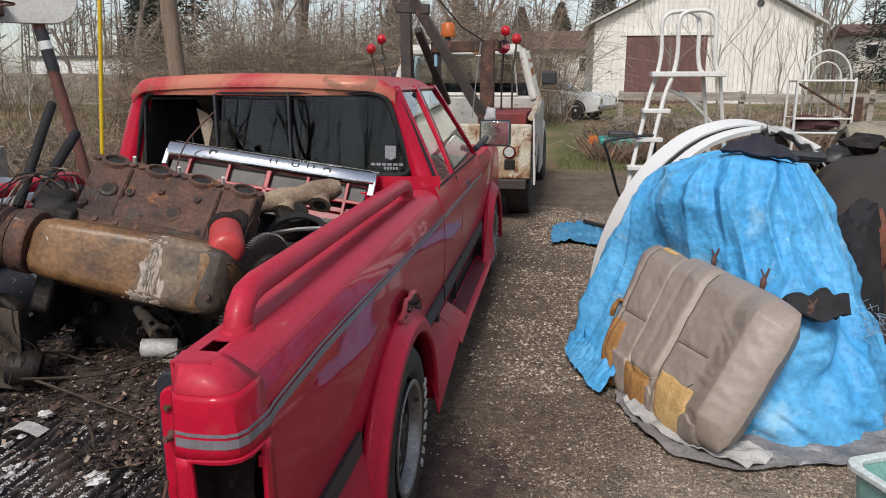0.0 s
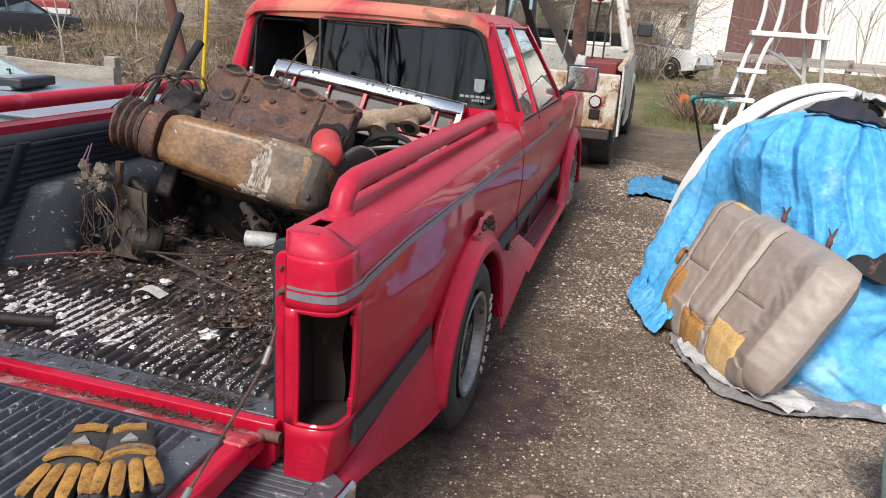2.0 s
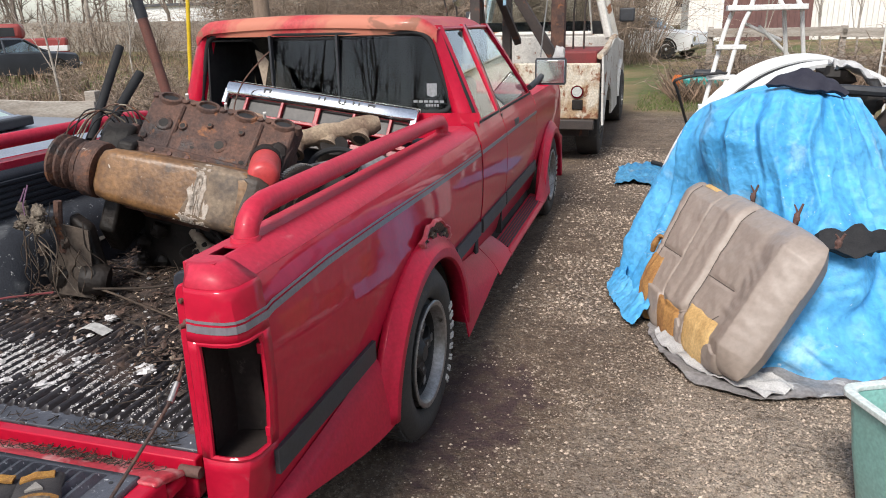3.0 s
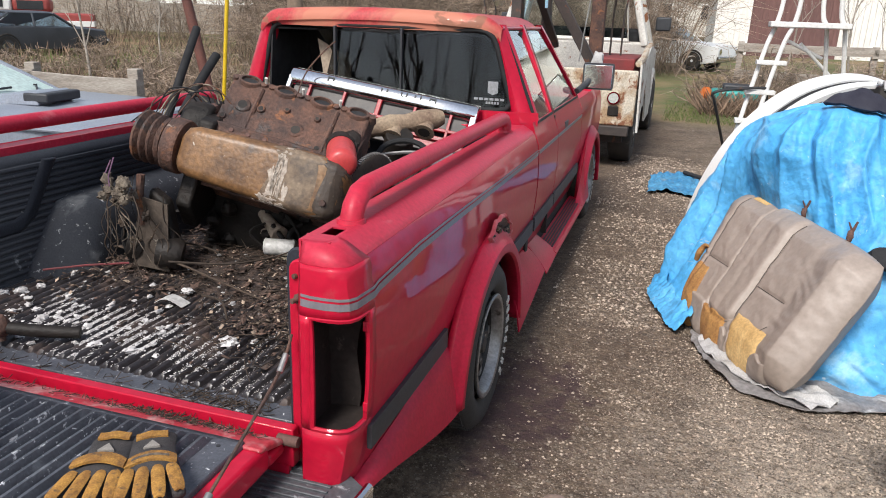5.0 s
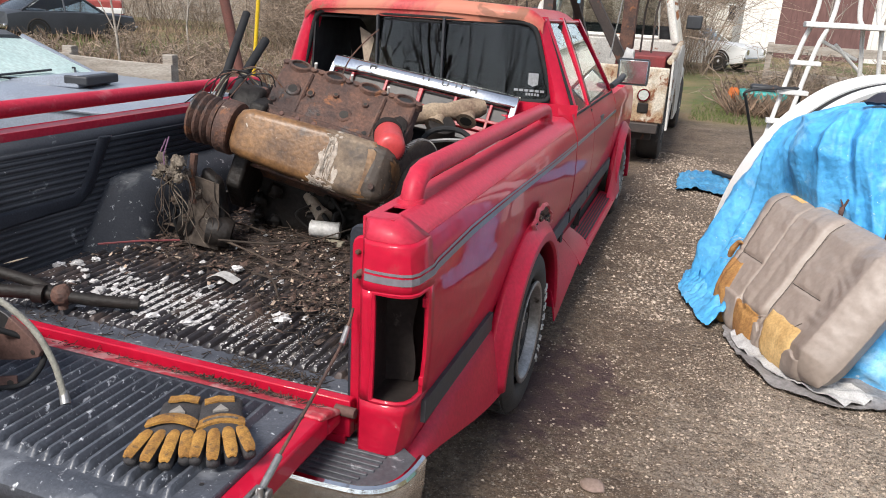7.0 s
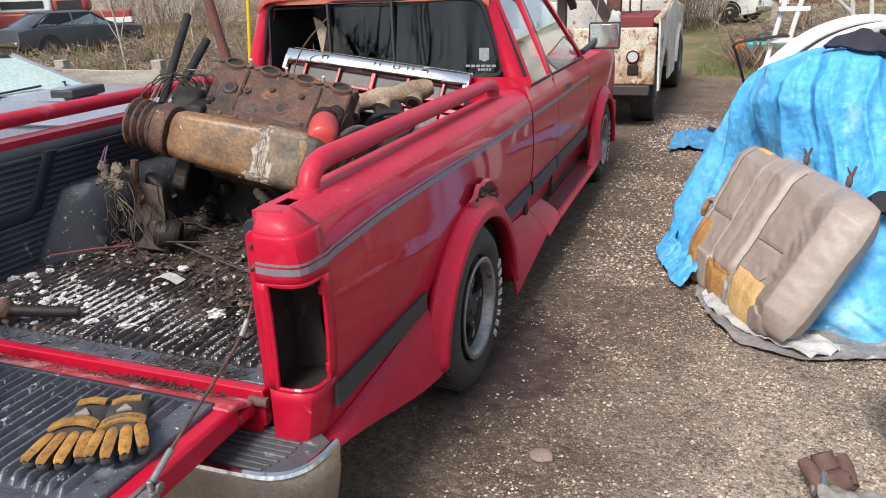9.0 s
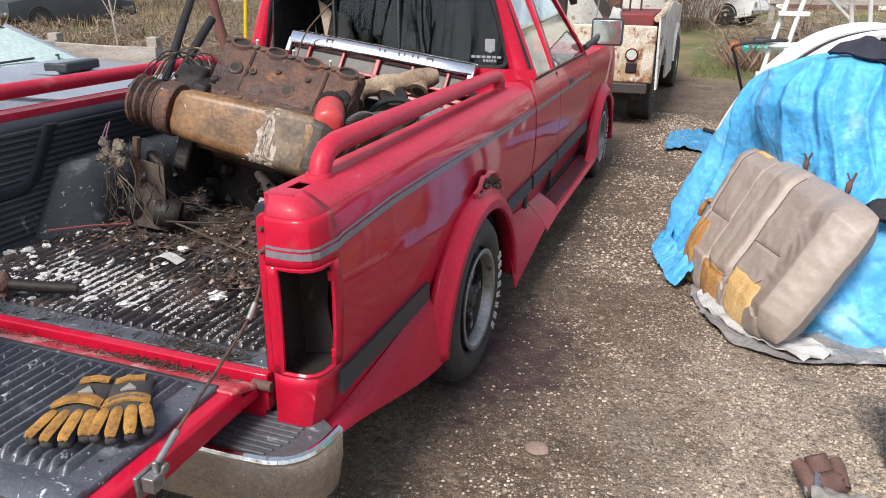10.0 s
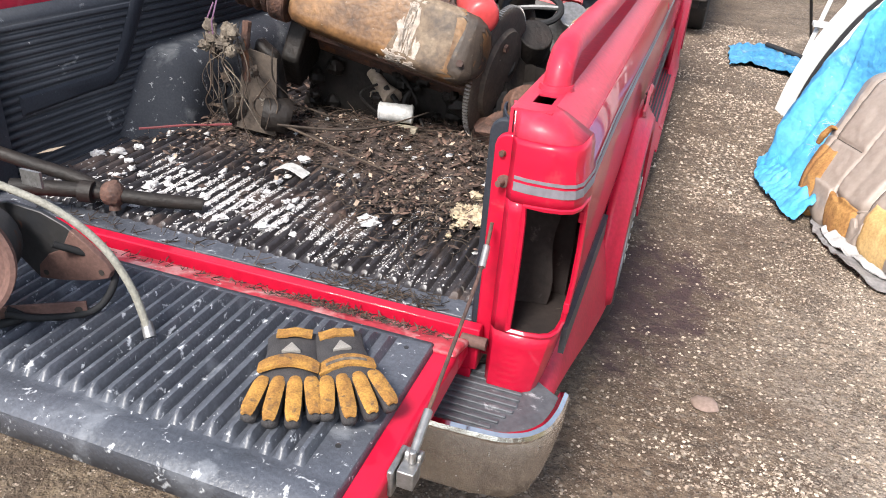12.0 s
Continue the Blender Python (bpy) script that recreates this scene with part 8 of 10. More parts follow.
def build_sheet():
    def rim(th):
        pts = {180: 0.66, 205: 0.70, 230: 0.78, 250: 0.74, 270: 0.62, 290: 0.62, 320: 0.74, 345: 0.90, 360: 0.95}
        d = math.degrees(th)
        ks = sorted(pts)
        for a, b in zip(ks, ks[1:]):
            if a <= d <= b:
                return pts[a] + (pts[b] - pts[a]) * (d - a) / (b - a)
        return 0.6

    def fn(u, v):
        th = math.pi * (1 + u)
        r = rim(th) * (0.35 + 0.65 * v) * (1 + 0.03 * fold(th, 4, 12))
        x, y = 2.32 + r * math.cos(th), 2.28 + r * math.sin(th)
        z = ground_z(x, y) + 0.022 + 0.028 * abs(noise.noise(V((x * 6, y * 9, 1)))) + 0.015 * abs(noise.noise(V((x * 16, y * 16, 5)))) - 0.01 * v
        return (x, y, z)
    single("plastic_sheet", Shape().sheet(110, 22, fn, 0.004), SHEET, "crumpled grey plastic sheet under the tarp and seat", "sheet", smooth=70)

    def cloth(u, v):
        x = 1.68 + 0.42 * u * u + 0.05 * math.sin(v * 3)
        y = 2.16 - 0.56 * u ** 0.9 + 0.13 * (v - 0.5)
        return (x + 0.10 * v, y + 0.04, ground_z(x, y) + 0.03 + 0.05 * abs(noise.noise(V((u * 7, v * 3, 2)))) + 0.02 * abs(noise.noise(V((u * 18, v * 9, 8)))))
    single("white_rag", Shape().sheet(50, 12, cloth, 0.006), WHITECLOTH, "dirty white rag along the seat's lower edge", "cloth", smooth=70)


build_sheet()


def build_hood():
    h = thing("car_hood", "white car hood standing on edge with a dark centre gap", "car part")
    curve = [(1.60, 0.02), (1.63, 0.22), (1.70, 0.46), (1.82, 0.72), (1.99, 0.95), (2.20, 1.12), (2.44, 1.20), (2.66, 1.19), (2.86, 1.10)]

    def cv(u):
        k = u * (len(curve) - 1)
        i = min(int(k), len(curve) - 2)
        f = k - i
        p0, p1, p2, p3 = (V(curve[max(0, min(len(curve) - 1, j))]) for j in (i - 1, i, i + 1, i + 2))
        return 0.5 * ((2 * p1) + (p2 - p0) * f + (2 * p0 - 5 * p1 + 4 * p2 - p3) * f * f + (3 * p1 - p0 - 3 * p2 + p3) * f ** 3)

    def band(v0, v1, lift, name, mt, lab, th):
        def fn(u, v):
            w = v0 + (v1 - v0) * v
            p = cv(u)
            return (p.x + 0.32 * w + lift * -0.5, 4.15 - 0.62 * w, p.y - 0.12 * w + lift)
        part(name, Shape().sheet(48, 4, fn, -th), mt, h, lab, smooth=60)
    band(0.0, 0.22, 0.0, "hood_skin", WHITE_BODY, "white painted hood skin", 0.03)
    # the gap between the skins: its shade is drawn as a black strip
    band(0.20, 0.31, -0.012, "gap_shade_strip", BLACK_CLOTH_VOID, "black strip standing in for the shaded gap", 0.02)
    band(0.30, 0.42, 0.0, "hood_skin", WHITE_BODY, "white painted hood skin", 0.03)
    # junk in the opening under the arch
    r = rnd(5)
    for i in range(9):
        x, z = 2.45 + 0.06 * i % 0.5 + r.uniform(-0.02, 0.3), 1.02 + r.uniform(-0.06, 0.10)
        single("scrap_part", Shape().lump((x, 3.55 + r.uniform(-0.1, 0.25), z), (r.uniform(0.05, 0.11), 0.08, r.uniform(0.04, 0.08)), 0.6, i, 9, 7, 2.5), (IRON_DARK, BLACKMETAL, RUST)[i % 3], "dark scrap metal part heaped under the hood", "car part", group="scrap under the hood")
    single("blue_rag", Shape().lump((2.42, 3.50, 1.03), (0.12, 0.08, 0.06), 0.5, 3, 12, 8), TARP, "blue rag under the hood", "cloth")
    single("black_bar", Shape().tube([(2.30, 3.35, 1.02), (2.6, 3.35, 1.05), (2.85, 3.38, 1.03)], 0.028, 8), MOULD, "black plastic bar on the heap", "car part")
    single("white_crumple", Shape().sheet(24, 12, lambda u, v: (2.62 + 0.34 * u, 3.65 + 0.25 * v, 1.17 - 0.22 * u * u + 0.06 * noise.noise(V((u * 5, v * 4, 2)))), 0.01), WHITECLOTH, "crumpled white plastic at the hood's end", "cloth", smooth=60)
    single("heap_core", Shape().lump((2.5, 3.6, 0.45), (0.62, 0.5, 0.55), 0.3, 8, 16, 10), BLACKMETAL, "dark heap of scrap under hood and tarp", "car part")


build_hood()


def build_dark_mound():
    d = thing("covered_drum", "dark brown canvas over a rusty drum, torn open low", "tarp")

    def fn(u, v):
        th = 2 * math.pi * u
        rr = 0.80 * v ** 0.7 * (1 + 0.06 * fold(th, 6, 4) * v)
        x, y = 3.50 + rr * 1.05 * math.cos(th), 3.45 + rr * 0.95 * math.sin(th)
        z = 1.06 * (1 - v ** 4.0) ** 0.7 + 0.03 * noise.noise(V((x * 2.5, y * 2.5, 7))) - 0.10 * (x - 3.2) * 0
        return (x, y, max(z, 0.01))
    part("canvas", Shape().sheet(120, 30, fn), DARKTARP, d, smooth=60)
    part("rust_patch", Shape().lump((2.96, 2.92, 0.62), (0.10, 0.10, 0.20), 0.4, 3, 12, 9), surface("bright_rust", (0.22, 0.075, 0.045), (0.12, 0.05, 0.035), 9, rough=0.85, bump=0.5), d, "bare rusty drum wall")
    part("torn_gap", Shape().lump((2.85, 2.84, 0.42), (0.15, 0.14, 0.42), 0.4, 5, 16, 12), BLACK_CLOTH_VOID, d, "black torn opening")
    single("khaki_bundle", Shape().sheet(26, 14, lambda u, v: (3.20 + 0.75 * u, 3.95 + 0.35 * v, 1.06 + 0.10 * math.sin(v * 3.1) + 0.05 * noise.noise(V((u * 5, v * 4, 9))) + 0.02 * math.sin(u * 9)), 0.03), CANVAS, "folded khaki canvas on the covered drum", "cloth", smooth=60)


build_dark_mound()


def build_tub():
    t = thing("plastic_tub", "pale aqua plastic tub standing open on the gravel", "tub", Matrix.Translation((2.205, 1.01, 0)) @ Matrix.Rotation(radians(24), 4, "Z"))
    W, D, H = 0.62, 0.46, 0.385

    def ring(inset, z, r=0.05):
        return [(x, -y, z) for x, y in rounded(inset, inset, W - inset, D - inset, r)]
    wall = Shape().loft([ring(0.05, 0.006), ring(0.045, 0.02), ring(0.02, 0.20), ring(0.002, H), ring(0.010, H), ring(0.028, 0.20), ring(0.055, 0.025)])
    part("tub_wall", wall, TUB, t, smooth=40)
    part("rim", Shape().loft([ring(-0.012, H - 0.012), ring(-0.012, H + 0.006), ring(0.014, H + 0.006), ring(0.014, H - 0.012)], loop=True, caps=False), TUB_RIM, t, "pale worn rim", bevel=0.003)
    return t


build_tub()


def build_yoke():
    y = thing("drive_yoke", "rusty red-brown cast yoke with a rod on the gravel", "car part", pose(2.08, 0.74, 0, 0, 0, 25) @ Matrix.Scale(0.72, 4))
    s = Shape()
    s.lump((0, 0, 0.07), (0.085, 0.06, 0.055), 0.3, 2, 14, 9)
    part("casting", s, RUST_RED, y, smooth=50)
    for x in (-0.06, 0.06):
        part("ear", Shape().tube([(x, -0.02, 0.06), (x * 1.3, 0.06, 0.11), (x * 1.4, 0.09, 0.12)], [0.035, 0.032, 0.026], 12), RUST_RED, y)
    part("collar", Shape().tube([(0.0, 0.05, 0.10), (-0.01, 0.09, 0.15)], [0.05, 0.045], 16), RUST_RED, y)
    part("rod", Shape().tube([(-0.03, 0.02, 0.10), (-0.10, -0.10, 0.07), (-0.20, -0.26, 0.03)], 0.022, 10), CHROME_OLD, y, "dirty steel rod")
    single("grey_rag", Shape().sheet(18, 14, lambda u, v: (2.02 + 0.22 * u, 0.52 + 0.18 * v, ground_z(2, 0.6) + 0.05 + 0.05 * noise.noise(V((u * 4, v * 4, 6))) + 0.04 * math.sin(v * 3)), 0.012), GLOVE_G, "crumpled grey-blue rag by the rusty yoke", "cloth", smooth=60)
    single("flat_stone", Shape().lump((1.228, 0.676, 0.004), (0.042, 0.034, 0.014), 0.2, 5, 14, 8), STONE, "flat tan stone on the gravel", "stone")


build_yoke()


def build_ladder():
    lad = thing("pool_ladder", "white aluminium A-frame pool ladder with hooped handrails", "ladder")
    rails = (((1.93, 6.05, 0.0), (2.17, 6.32, 1.20), (2.26, 6.40, 1.52)), ((2.07, 6.00, 0.0), (2.30, 6.25, 1.20), (2.40, 6.32, 1.52)))
    for k, (a, b, c) in enumerate(rails):
        top = V(c)
        hoop = [V(a), V(b), top, top + V((0.03, 0.03, 0.22)), top + V((0.02, 0.02, 0.46)), top + V((0.06, 0.03, 0.55)), top + V((0.16, 0.05, 0.58)), top + V((0.28, 0.06, 0.575)), top + V((0.355, 0.06, 0.52)), top + V((0.37, 0.05, 0.38)), top + V((0.375, 0.05, 0.20)), top + V((0.40, 0.06, 0.06)), top + V((0.44, 0.07, 0.0))]
        part("handrail", Shape().hose(hoop, 0.021, 10), ALU, lad, "bent white tube rail")
        base = hoop[-1]
        part("rear_leg", Shape().hose([base, base + V((0.10, 0.12, -0.55)), base + V((0.28, 0.35, -1.50))], 0.020, 10), ALU, lad)
    for z, t in ((0.32, 0.21), (0.63, 0.41), (0.90, 0.59), (1.17, 0.775)):
        p0, p1 = V(rails[0][0]).lerp(V(rails[0][2]), t), V(rails[1][0]).lerp(V(rails[1][2]), t)
        part("step", Shape().box((p0.x - 0.06, p1.y - 0.03, z - 0.02), (p1.x + 0.06, p0.y + 0.05, z + 0.02)), ALU, lad, "white ladder step", bevel=0.006)
    part("platform", Shape().box((2.20, 6.28, 1.49), (2.88, 6.52, 1.54)), ALU, lad, "white top platform", bevel=0.008)
    part("brace", Shape().tube([(2.5, 6.45, 1.35), (2.95, 6.65, 0.95)], 0.016, 8), ALU, lad)
    part("brace", Shape().tube([(2.36, 6.4, 1.38), (2.72, 6.55, 1.22)], 0.016, 8), ALU, lad)


build_ladder()

mower = thing("push_mower", "teal push mower standing in the weeds", "mower", Matrix.Translation((2.48, 13.3, 0)) @ Matrix.Scale(1.1, 4) @ Matrix.Translation((-2.35, -8.9, 0)))
part("deck", Shape().box((1.98, 8.6, 0.16), (2.72, 9.2, 0.36)), TEAL, mower, "teal deck", bevel=0.05, segs=3)
part("engine_cover", Shape().box((2.15, 8.7, 0.34), (2.6, 9.05, 0.46)), MOULD, mower, "black cover", bevel=0.04, segs=3)
part("chute", Shape().lump((1.90, 8.75, 0.28), (0.10, 0.12, 0.12), 0.3, 3), ORANGE, mower, "orange chute")
for x, yy in ((2.02, 8.60), (2.68, 8.60), (2.02, 9.2), (2.68, 9.2)):
    part("wheel", Shape().cyl((x - 0.03, yy, 0.11), (x + 0.03, yy, 0.11), 0.11), RUBBER, mower)
handle = thing("cart_handle", "black bent tube handle leaning beside the hood", "handle")
part("tube", Shape().hose([(2.06, 6.75, 0.05), (1.92, 6.45, 0.45), (1.80, 6.15, 0.80), (1.77, 6.08, 0.86), (1.82, 6.06, 0.90), (2.02, 6.12, 0.93), (2.22, 6.18, 0.94), (2.26, 6.24, 0.90), (2.30, 6.5, 0.5), (2.36, 6.85, 0.03)], 0.014, 8), BLACKMETAL, handle)


def build_rack():
    k = thing("tube_rack", "rusty white tube rack with arched top and scrap shelves", "rack")
    x0, x1, y0, y1 = 4.30, 4.98, 8.9, 9.3
    for x in (x0, x1):
        for y in (y0, y1):
            part("post", Shape().tube([(x, y, 0.0), (x, y, 1.48)], 0.016, 8), ALU, k)
    for z in (0.45, 0.80, 0.98, 1.45):
        for y in (y0, y1):
            part("rail", Shape().tube([(x0, y, z), (x1, y, z)], 0.014, 8), ALU, k)
        part("shelf", Shape().box((x0, y0, z - 0.006), (x1, y1, z + 0.006)), TOWRUST, k)
    part("arch", Shape().tube([(4.62 + 0.30 * math.cos(math.pi * a / 10), y0, 1.46 + 0.36 * math.sin(math.pi * a / 10)) for a in range(11)], 0.014, 8), ALU, k)
    part("arch", Shape().tube([(4.62 + 0.18 * math.cos(math.pi * a / 10), y0, 1.46 + 0.22 * math.sin(math.pi * a / 10)) for a in range(11)], 0.010, 8), ALU, k)
    for i in range(6):
        x = x0 + 0.1 + 0.1 * i
        part("spindle", Shape().tube([(x, y1, 0.98), (x, y1, 1.45)], 0.008, 6), ALU, k)
    part("diagonal", Shape().tube([(x0, y0, 1.42), (x1, y0, 1.02)], 0.016, 8), RUST, k)
    single("shelf_scrap", Shape().lump((4.62, 9.05, 0.93), (0.30, 0.14, 0.09), 0.5, 4, 14, 8), surface("maroon_scrap", (0.09, 0.03, 0.035), rough=0.7), "dark maroon scrap lying on the rack", "scrap")
    single("rusty_sheet", Shape().box((4.98, 9.0, 0.5), (5.14, 9.05, 1.25)), RUST, "brown rusty plate beside the rack", "scrap", bevel=0.02)


build_rack()

# tow truck, parked cars, fences, poles and buildings


def build_tow_truck():
    t = thing("tow_truck", "old white tow truck with rust patches and dark boom", "truck", Matrix.Translation((0.05, 6.45, 0)) @ Matrix.Rotation(radians(-0.8), 4, "Z") @ Matrix.Translation((-0.05, -6.45, 0)))
    # service body
    for g in (-1, 1):
        def fn(u, v):
            y = 6.45 + 1.98 * u
            b = 0.40
            kk = 1 - ((y - 7.05) / 0.46) ** 2
            if kk > 0:
                b = max(b, 0.32 + 0.44 * math.sqrt(kk))
            top = 1.08 + 0.14 * step01(0.25, 0.75, u)
            z = b + (top - b) * v
            return (0.05 + g * (1.04 - 0.02 * v), y, z)
        part("body_side", Shape().sheet(60, 8, fn, 0.02 * -g), TOWWHITE, t, "white body side, rust-streaked")
        part("top_edge", Shape().tube([(0.05 + g * 1.0, 6.47, 1.09), (0.05 + g * 1.0, 7.0, 1.11), (0.05 + g * 1.0, 7.9, 1.21), (0.05 + g * 1.0, 8.4, 1.23)], 0.035, 8), TOWRUST, t, "rusted top edge")
    part("rear_panel", Shape().box((-0.95, 6.43, 0.46), (1.06, 6.50, 1.02)), TOWRUST, t, "rusty cream rear panel", bevel=0.015)
    part("bumper", Shape().box((-0.92, 6.36, 0.36), (1.02, 6.46, 0.46)), BOOM, t, "black rear bumper", bevel=0.01)
    part("under_bar", Shape().box((-0.9, 6.6, 0.26), (0.95, 6.7, 0.36)), BOOM, t)
    part("deck", Shape().box((-0.94, 6.5, 0.80), (1.04, 8.42, 0.86)), RUST, t, "rusty deck")
    part("red_locker", Shape().box((0.45, 6.9, 0.86), (0.98, 8.3, 1.12)), surface("dull_red_locker", (0.22, 0.03, 0.03), (0.13, 0.03, 0.028), 5, rough=0.7), t, "dull red locker in the body", bevel=0.02)
    for x in (-0.72, 0.84):
        lamp = part("tail_lamp", Shape().cyl((x, 6.425, 0.74), (x, 6.405, 0.74), 0.065, n=20), CHROME, t, "round chrome tail lamp")
        part("lens", Shape().cyl((x, 6.405, 0.74), (x, 6.395, 0.74), 0.05, n=20), PLATE, lamp)
        part("rust_socket", Shape().box((x - 0.05, 6.415, 0.56), (x + 0.06, 6.432, 0.66)), IRON_DARK, t, bevel=0.02)
    for x in (-0.86, 0.92):
        for k, y in ((0, 7.05), (1, 9.95)):
            xx = x + (0.0 if k == 0 else 0.04 * (1 if x > 0 else -1))
            m = Matrix.Translation((xx, y, 0.37)) @ Matrix.Rotation(radians(90) * (1 if x > 0 else -1), 4, "Y")
            w = part("wheel", Shape().lathe([(0.20, -0.12), (0.30, -0.13), (0.36, -0.11), (0.37, -0.09), (0.37, 0.09), (0.36, 0.11), (0.30, 0.13), (0.21, 0.12), (0.19, 0.0)], 36, m, loop=True), TYRE, t, "black truck tyre")
            part("rim", Shape().lathe([(0.001, 0.05), (0.09, 0.06), (0.12, 0.03), (0.19, 0.04), (0.21, 0.11), (0.20, 0.12), (0.20, 0.0), (0.001, 0.0)], 24, m), CHROME_OLD, w)
    # cab
    cab = Shape()
    rings = []
    for y, z0, z1, wb, wt in ((8.42, 0.45, 1.24, 0.95, 0.95), (8.44, 0.45, 1.26, 0.97, 0.95), (9.45, 0.45, 1.26, 0.98, 0.96), (9.52, 0.45, 1.22, 0.98, 0.94), (11.0, 0.48, 1.16, 0.96, 0.90), (11.08, 0.55, 1.05, 0.92, 0.86)):
        rings.append([(0.05 - wb, y, z0), (0.05 - wb, y, z1 - 0.06), (0.05 - wt + 0.04, y, z1), (0.05 + wt - 0.04, y, z1), (0.05 + wb, y, z1 - 0.06), (0.05 + wb, y, z0)])
    cab.loft(rings)
    part("cab_body", cab, TOWWHITE, t, "white cab and hood", bevel=0.02)
    roof = Shape().loft([[(0.05 - w, y, z), (0.05 - w + 0.06, y, z + h), (0.05 + w - 0.06, y, z + h), (0.05 + w, y, z)] for y, w, z, h in ((8.45, 0.74, 1.80, 0.06), (8.55, 0.76, 1.82, 0.09), (9.2, 0.76, 1.82, 0.09), (9.38, 0.72, 1.79, 0.05))])
    part("cab_roof", roof, TOWWHITE, t, "white cab roof", bevel=0.02)
    for g in (-1, 1):
        for y0, y1 in ((8.44, 8.50), (9.50, 9.34)):
            part("pillar", Shape().tube([(0.05 + g * 0.92, y0, 1.22), (0.05 + g * 0.75, y1, 1.84)], 0.05, 8), TOWWHITE, t)
        gl = part("door_glass", Shape().loft([[(0.05 + g * 0.91, 8.52, 1.25), (0.05 + g * 0.91, 9.42, 1.25)], [(0.05 + g * 0.76, 8.56, 1.80), (0.05 + g * 0.76, 9.32, 1.80)]], closed=False), GLASS, t)
        part("mirror", Shape().box((min(0.05 + g * 0.98, 0.05 + g * 1.18), 9.35, 1.40), (max(0.05 + g * 0.98, 0.05 + g * 1.18), 9.41, 1.58)), MOULD, t, "black side mirror", bevel=0.02)
        part("door_handle", Shape().box((0.05 + g * 0.985 - 0.02, 8.6, 1.02), (0.05 + g * 0.985 + 0.02, 8.72, 1.05)), CHROME_OLD, t, bevel=0.005)
        part("fender_flare", Shape().tube([(0.05 + g * 0.98, 9.95 - 0.47 * math.cos(math.pi * k / 12), 0.40 + 0.45 * math.sin(math.pi * k / 12)) for k in range(13)], 0.04, 8), TOWWHITE, t)
    part("rear_glass", Shape().box((-0.62, 8.455, 1.30), (0.72, 8.465, 1.77)), GLASS, t, "cab rear window", bevel=0.02)
    part("window_rim", Shape().tube([(-0.66, 8.45, 1.27), (0.76, 8.45, 1.27), (0.70, 8.48, 1.80), (-0.60, 8.48, 1.80), (-0.66, 8.45, 1.27)], 0.035, 8), TOWWHITE, t)
    part("cab_interior", Shape().box((-0.80, 8.7, 1.20), (0.90, 9.2, 1.42)), BLACK_CLOTH_VOID, t, bevel=0.05)
    # boom: A-frame, diagonal jib, winch
    def beam(name, a, b, w, mt=BOOM, lab=""):
        a, b = V(a), V(b)
        d = (b - a).normalized()
        s1 = d.cross(V((0, 1, 0.01))).normalized() * w
        s2 = d.cross(s1).normalized() * w
        return part(name, Shape().loft([[p + s1 + s2, p + s1 - s2, p - s1 - s2, p - s1 + s2] for p in (a, b)]), mt, t, lab, bevel=0.008)
    beam("mast", (-0.30, 6.75, 0.84), (-0.30, 6.72, 3.0), 0.055, BOOM, "dark upright boom mast")
    beam("jib", (-0.22, 6.70, 2.28), (0.60, 6.95, 0.92), 0.052, BOOM, "dark diagonal jib beam")
    beam("mast_brace", (-0.18, 6.75, 1.98), (0.03, 7.4, 1.20), 0.040, BOOM)
    beam("mast_brace", (-0.30, 6.75, 2.1), (-0.42, 7.6, 0.9), 0.040, BOOM)
    beam("winch_post", (0.50, 7.35, 0.86), (0.50, 7.32, 1.88), 0.075, RUST, "rusty winch post")
    beam("winch_post", (-0.10, 7.4, 0.86), (-0.10, 7.4, 1.85), 0.05, BOOM)
    beam("cross_beam", (-0.15, 7.38, 1.82), (0.62, 7.34, 1.84), 0.06, RUST)
    beam("mast_cap", (-0.40, 6.72, 2.20), (-0.05, 6.72, 2.18), 0.05, BOOM)
    part("winch_cable", Shape().tube([(-0.10, 6.66, 2.45), (0.25, 7.0, 2.02), (0.50, 7.3, 1.86)], 0.010, 6), BLACKMETAL, t, "black winch cable")
    part("hook_line", Shape().tube([(0.51, 6.6, 1.84), (0.46, 6.55, 1.35), (0.44, 6.52, 1.08)], 0.007, 6), ALLOY, t, "pale hanging line")
    part("whip_aerial", Shape().tube([(0.80, 7.6, 1.86), (0.81, 7.6, 2.6)], 0.006, 6), ALLOY, t)
    for x, z in ((-0.93, 1.82), (-0.80, 1.93), (0.67, 2.01), (0.80, 1.92)):
        lamp = part("warning_lamp", Shape().lump((x, 7.6, z), (0.06, 0.06, 0.062), 0.05, 1, 14, 10), BEACON_RED, t, "round red warning lamp")
        part("stalk", Shape().tube([(x, 7.6, z - 0.05), (x * 0.95, 7.6, 1.55), (x * 0.95, 7.6, 0.86)], 0.012, 6), BOOM, lamp)
    amber = part("beacon", Shape().lathe([(0.001, 0.0), (0.085, 0.0), (0.09, 0.02), (0.08, 0.13), (0.055, 0.16), (0.001, 0.165)], 20, Matrix.Translation((0.0, 7.6, 1.95))), ORANGE, t, "amber beacon")
    part("beacon_post", Shape().tube([(0.0, 7.6, 1.95), (0.0, 7.5, 1.82)], 0.03, 8), BOOM, amber)
    for x, z in ((-0.70, 1.70), (0.66, 1.84)):
        part("work_lamp", Shape().lathe([(0.001, 0.0), (0.05, 0.01), (0.075, 0.05), (0.078, 0.07), (0.001, 0.075)], 18, Matrix.Translation((x, 7.55, z)) @ Matrix.Rotation(radians(100), 4, "X")), CHROME, t, "chrome work lamp")
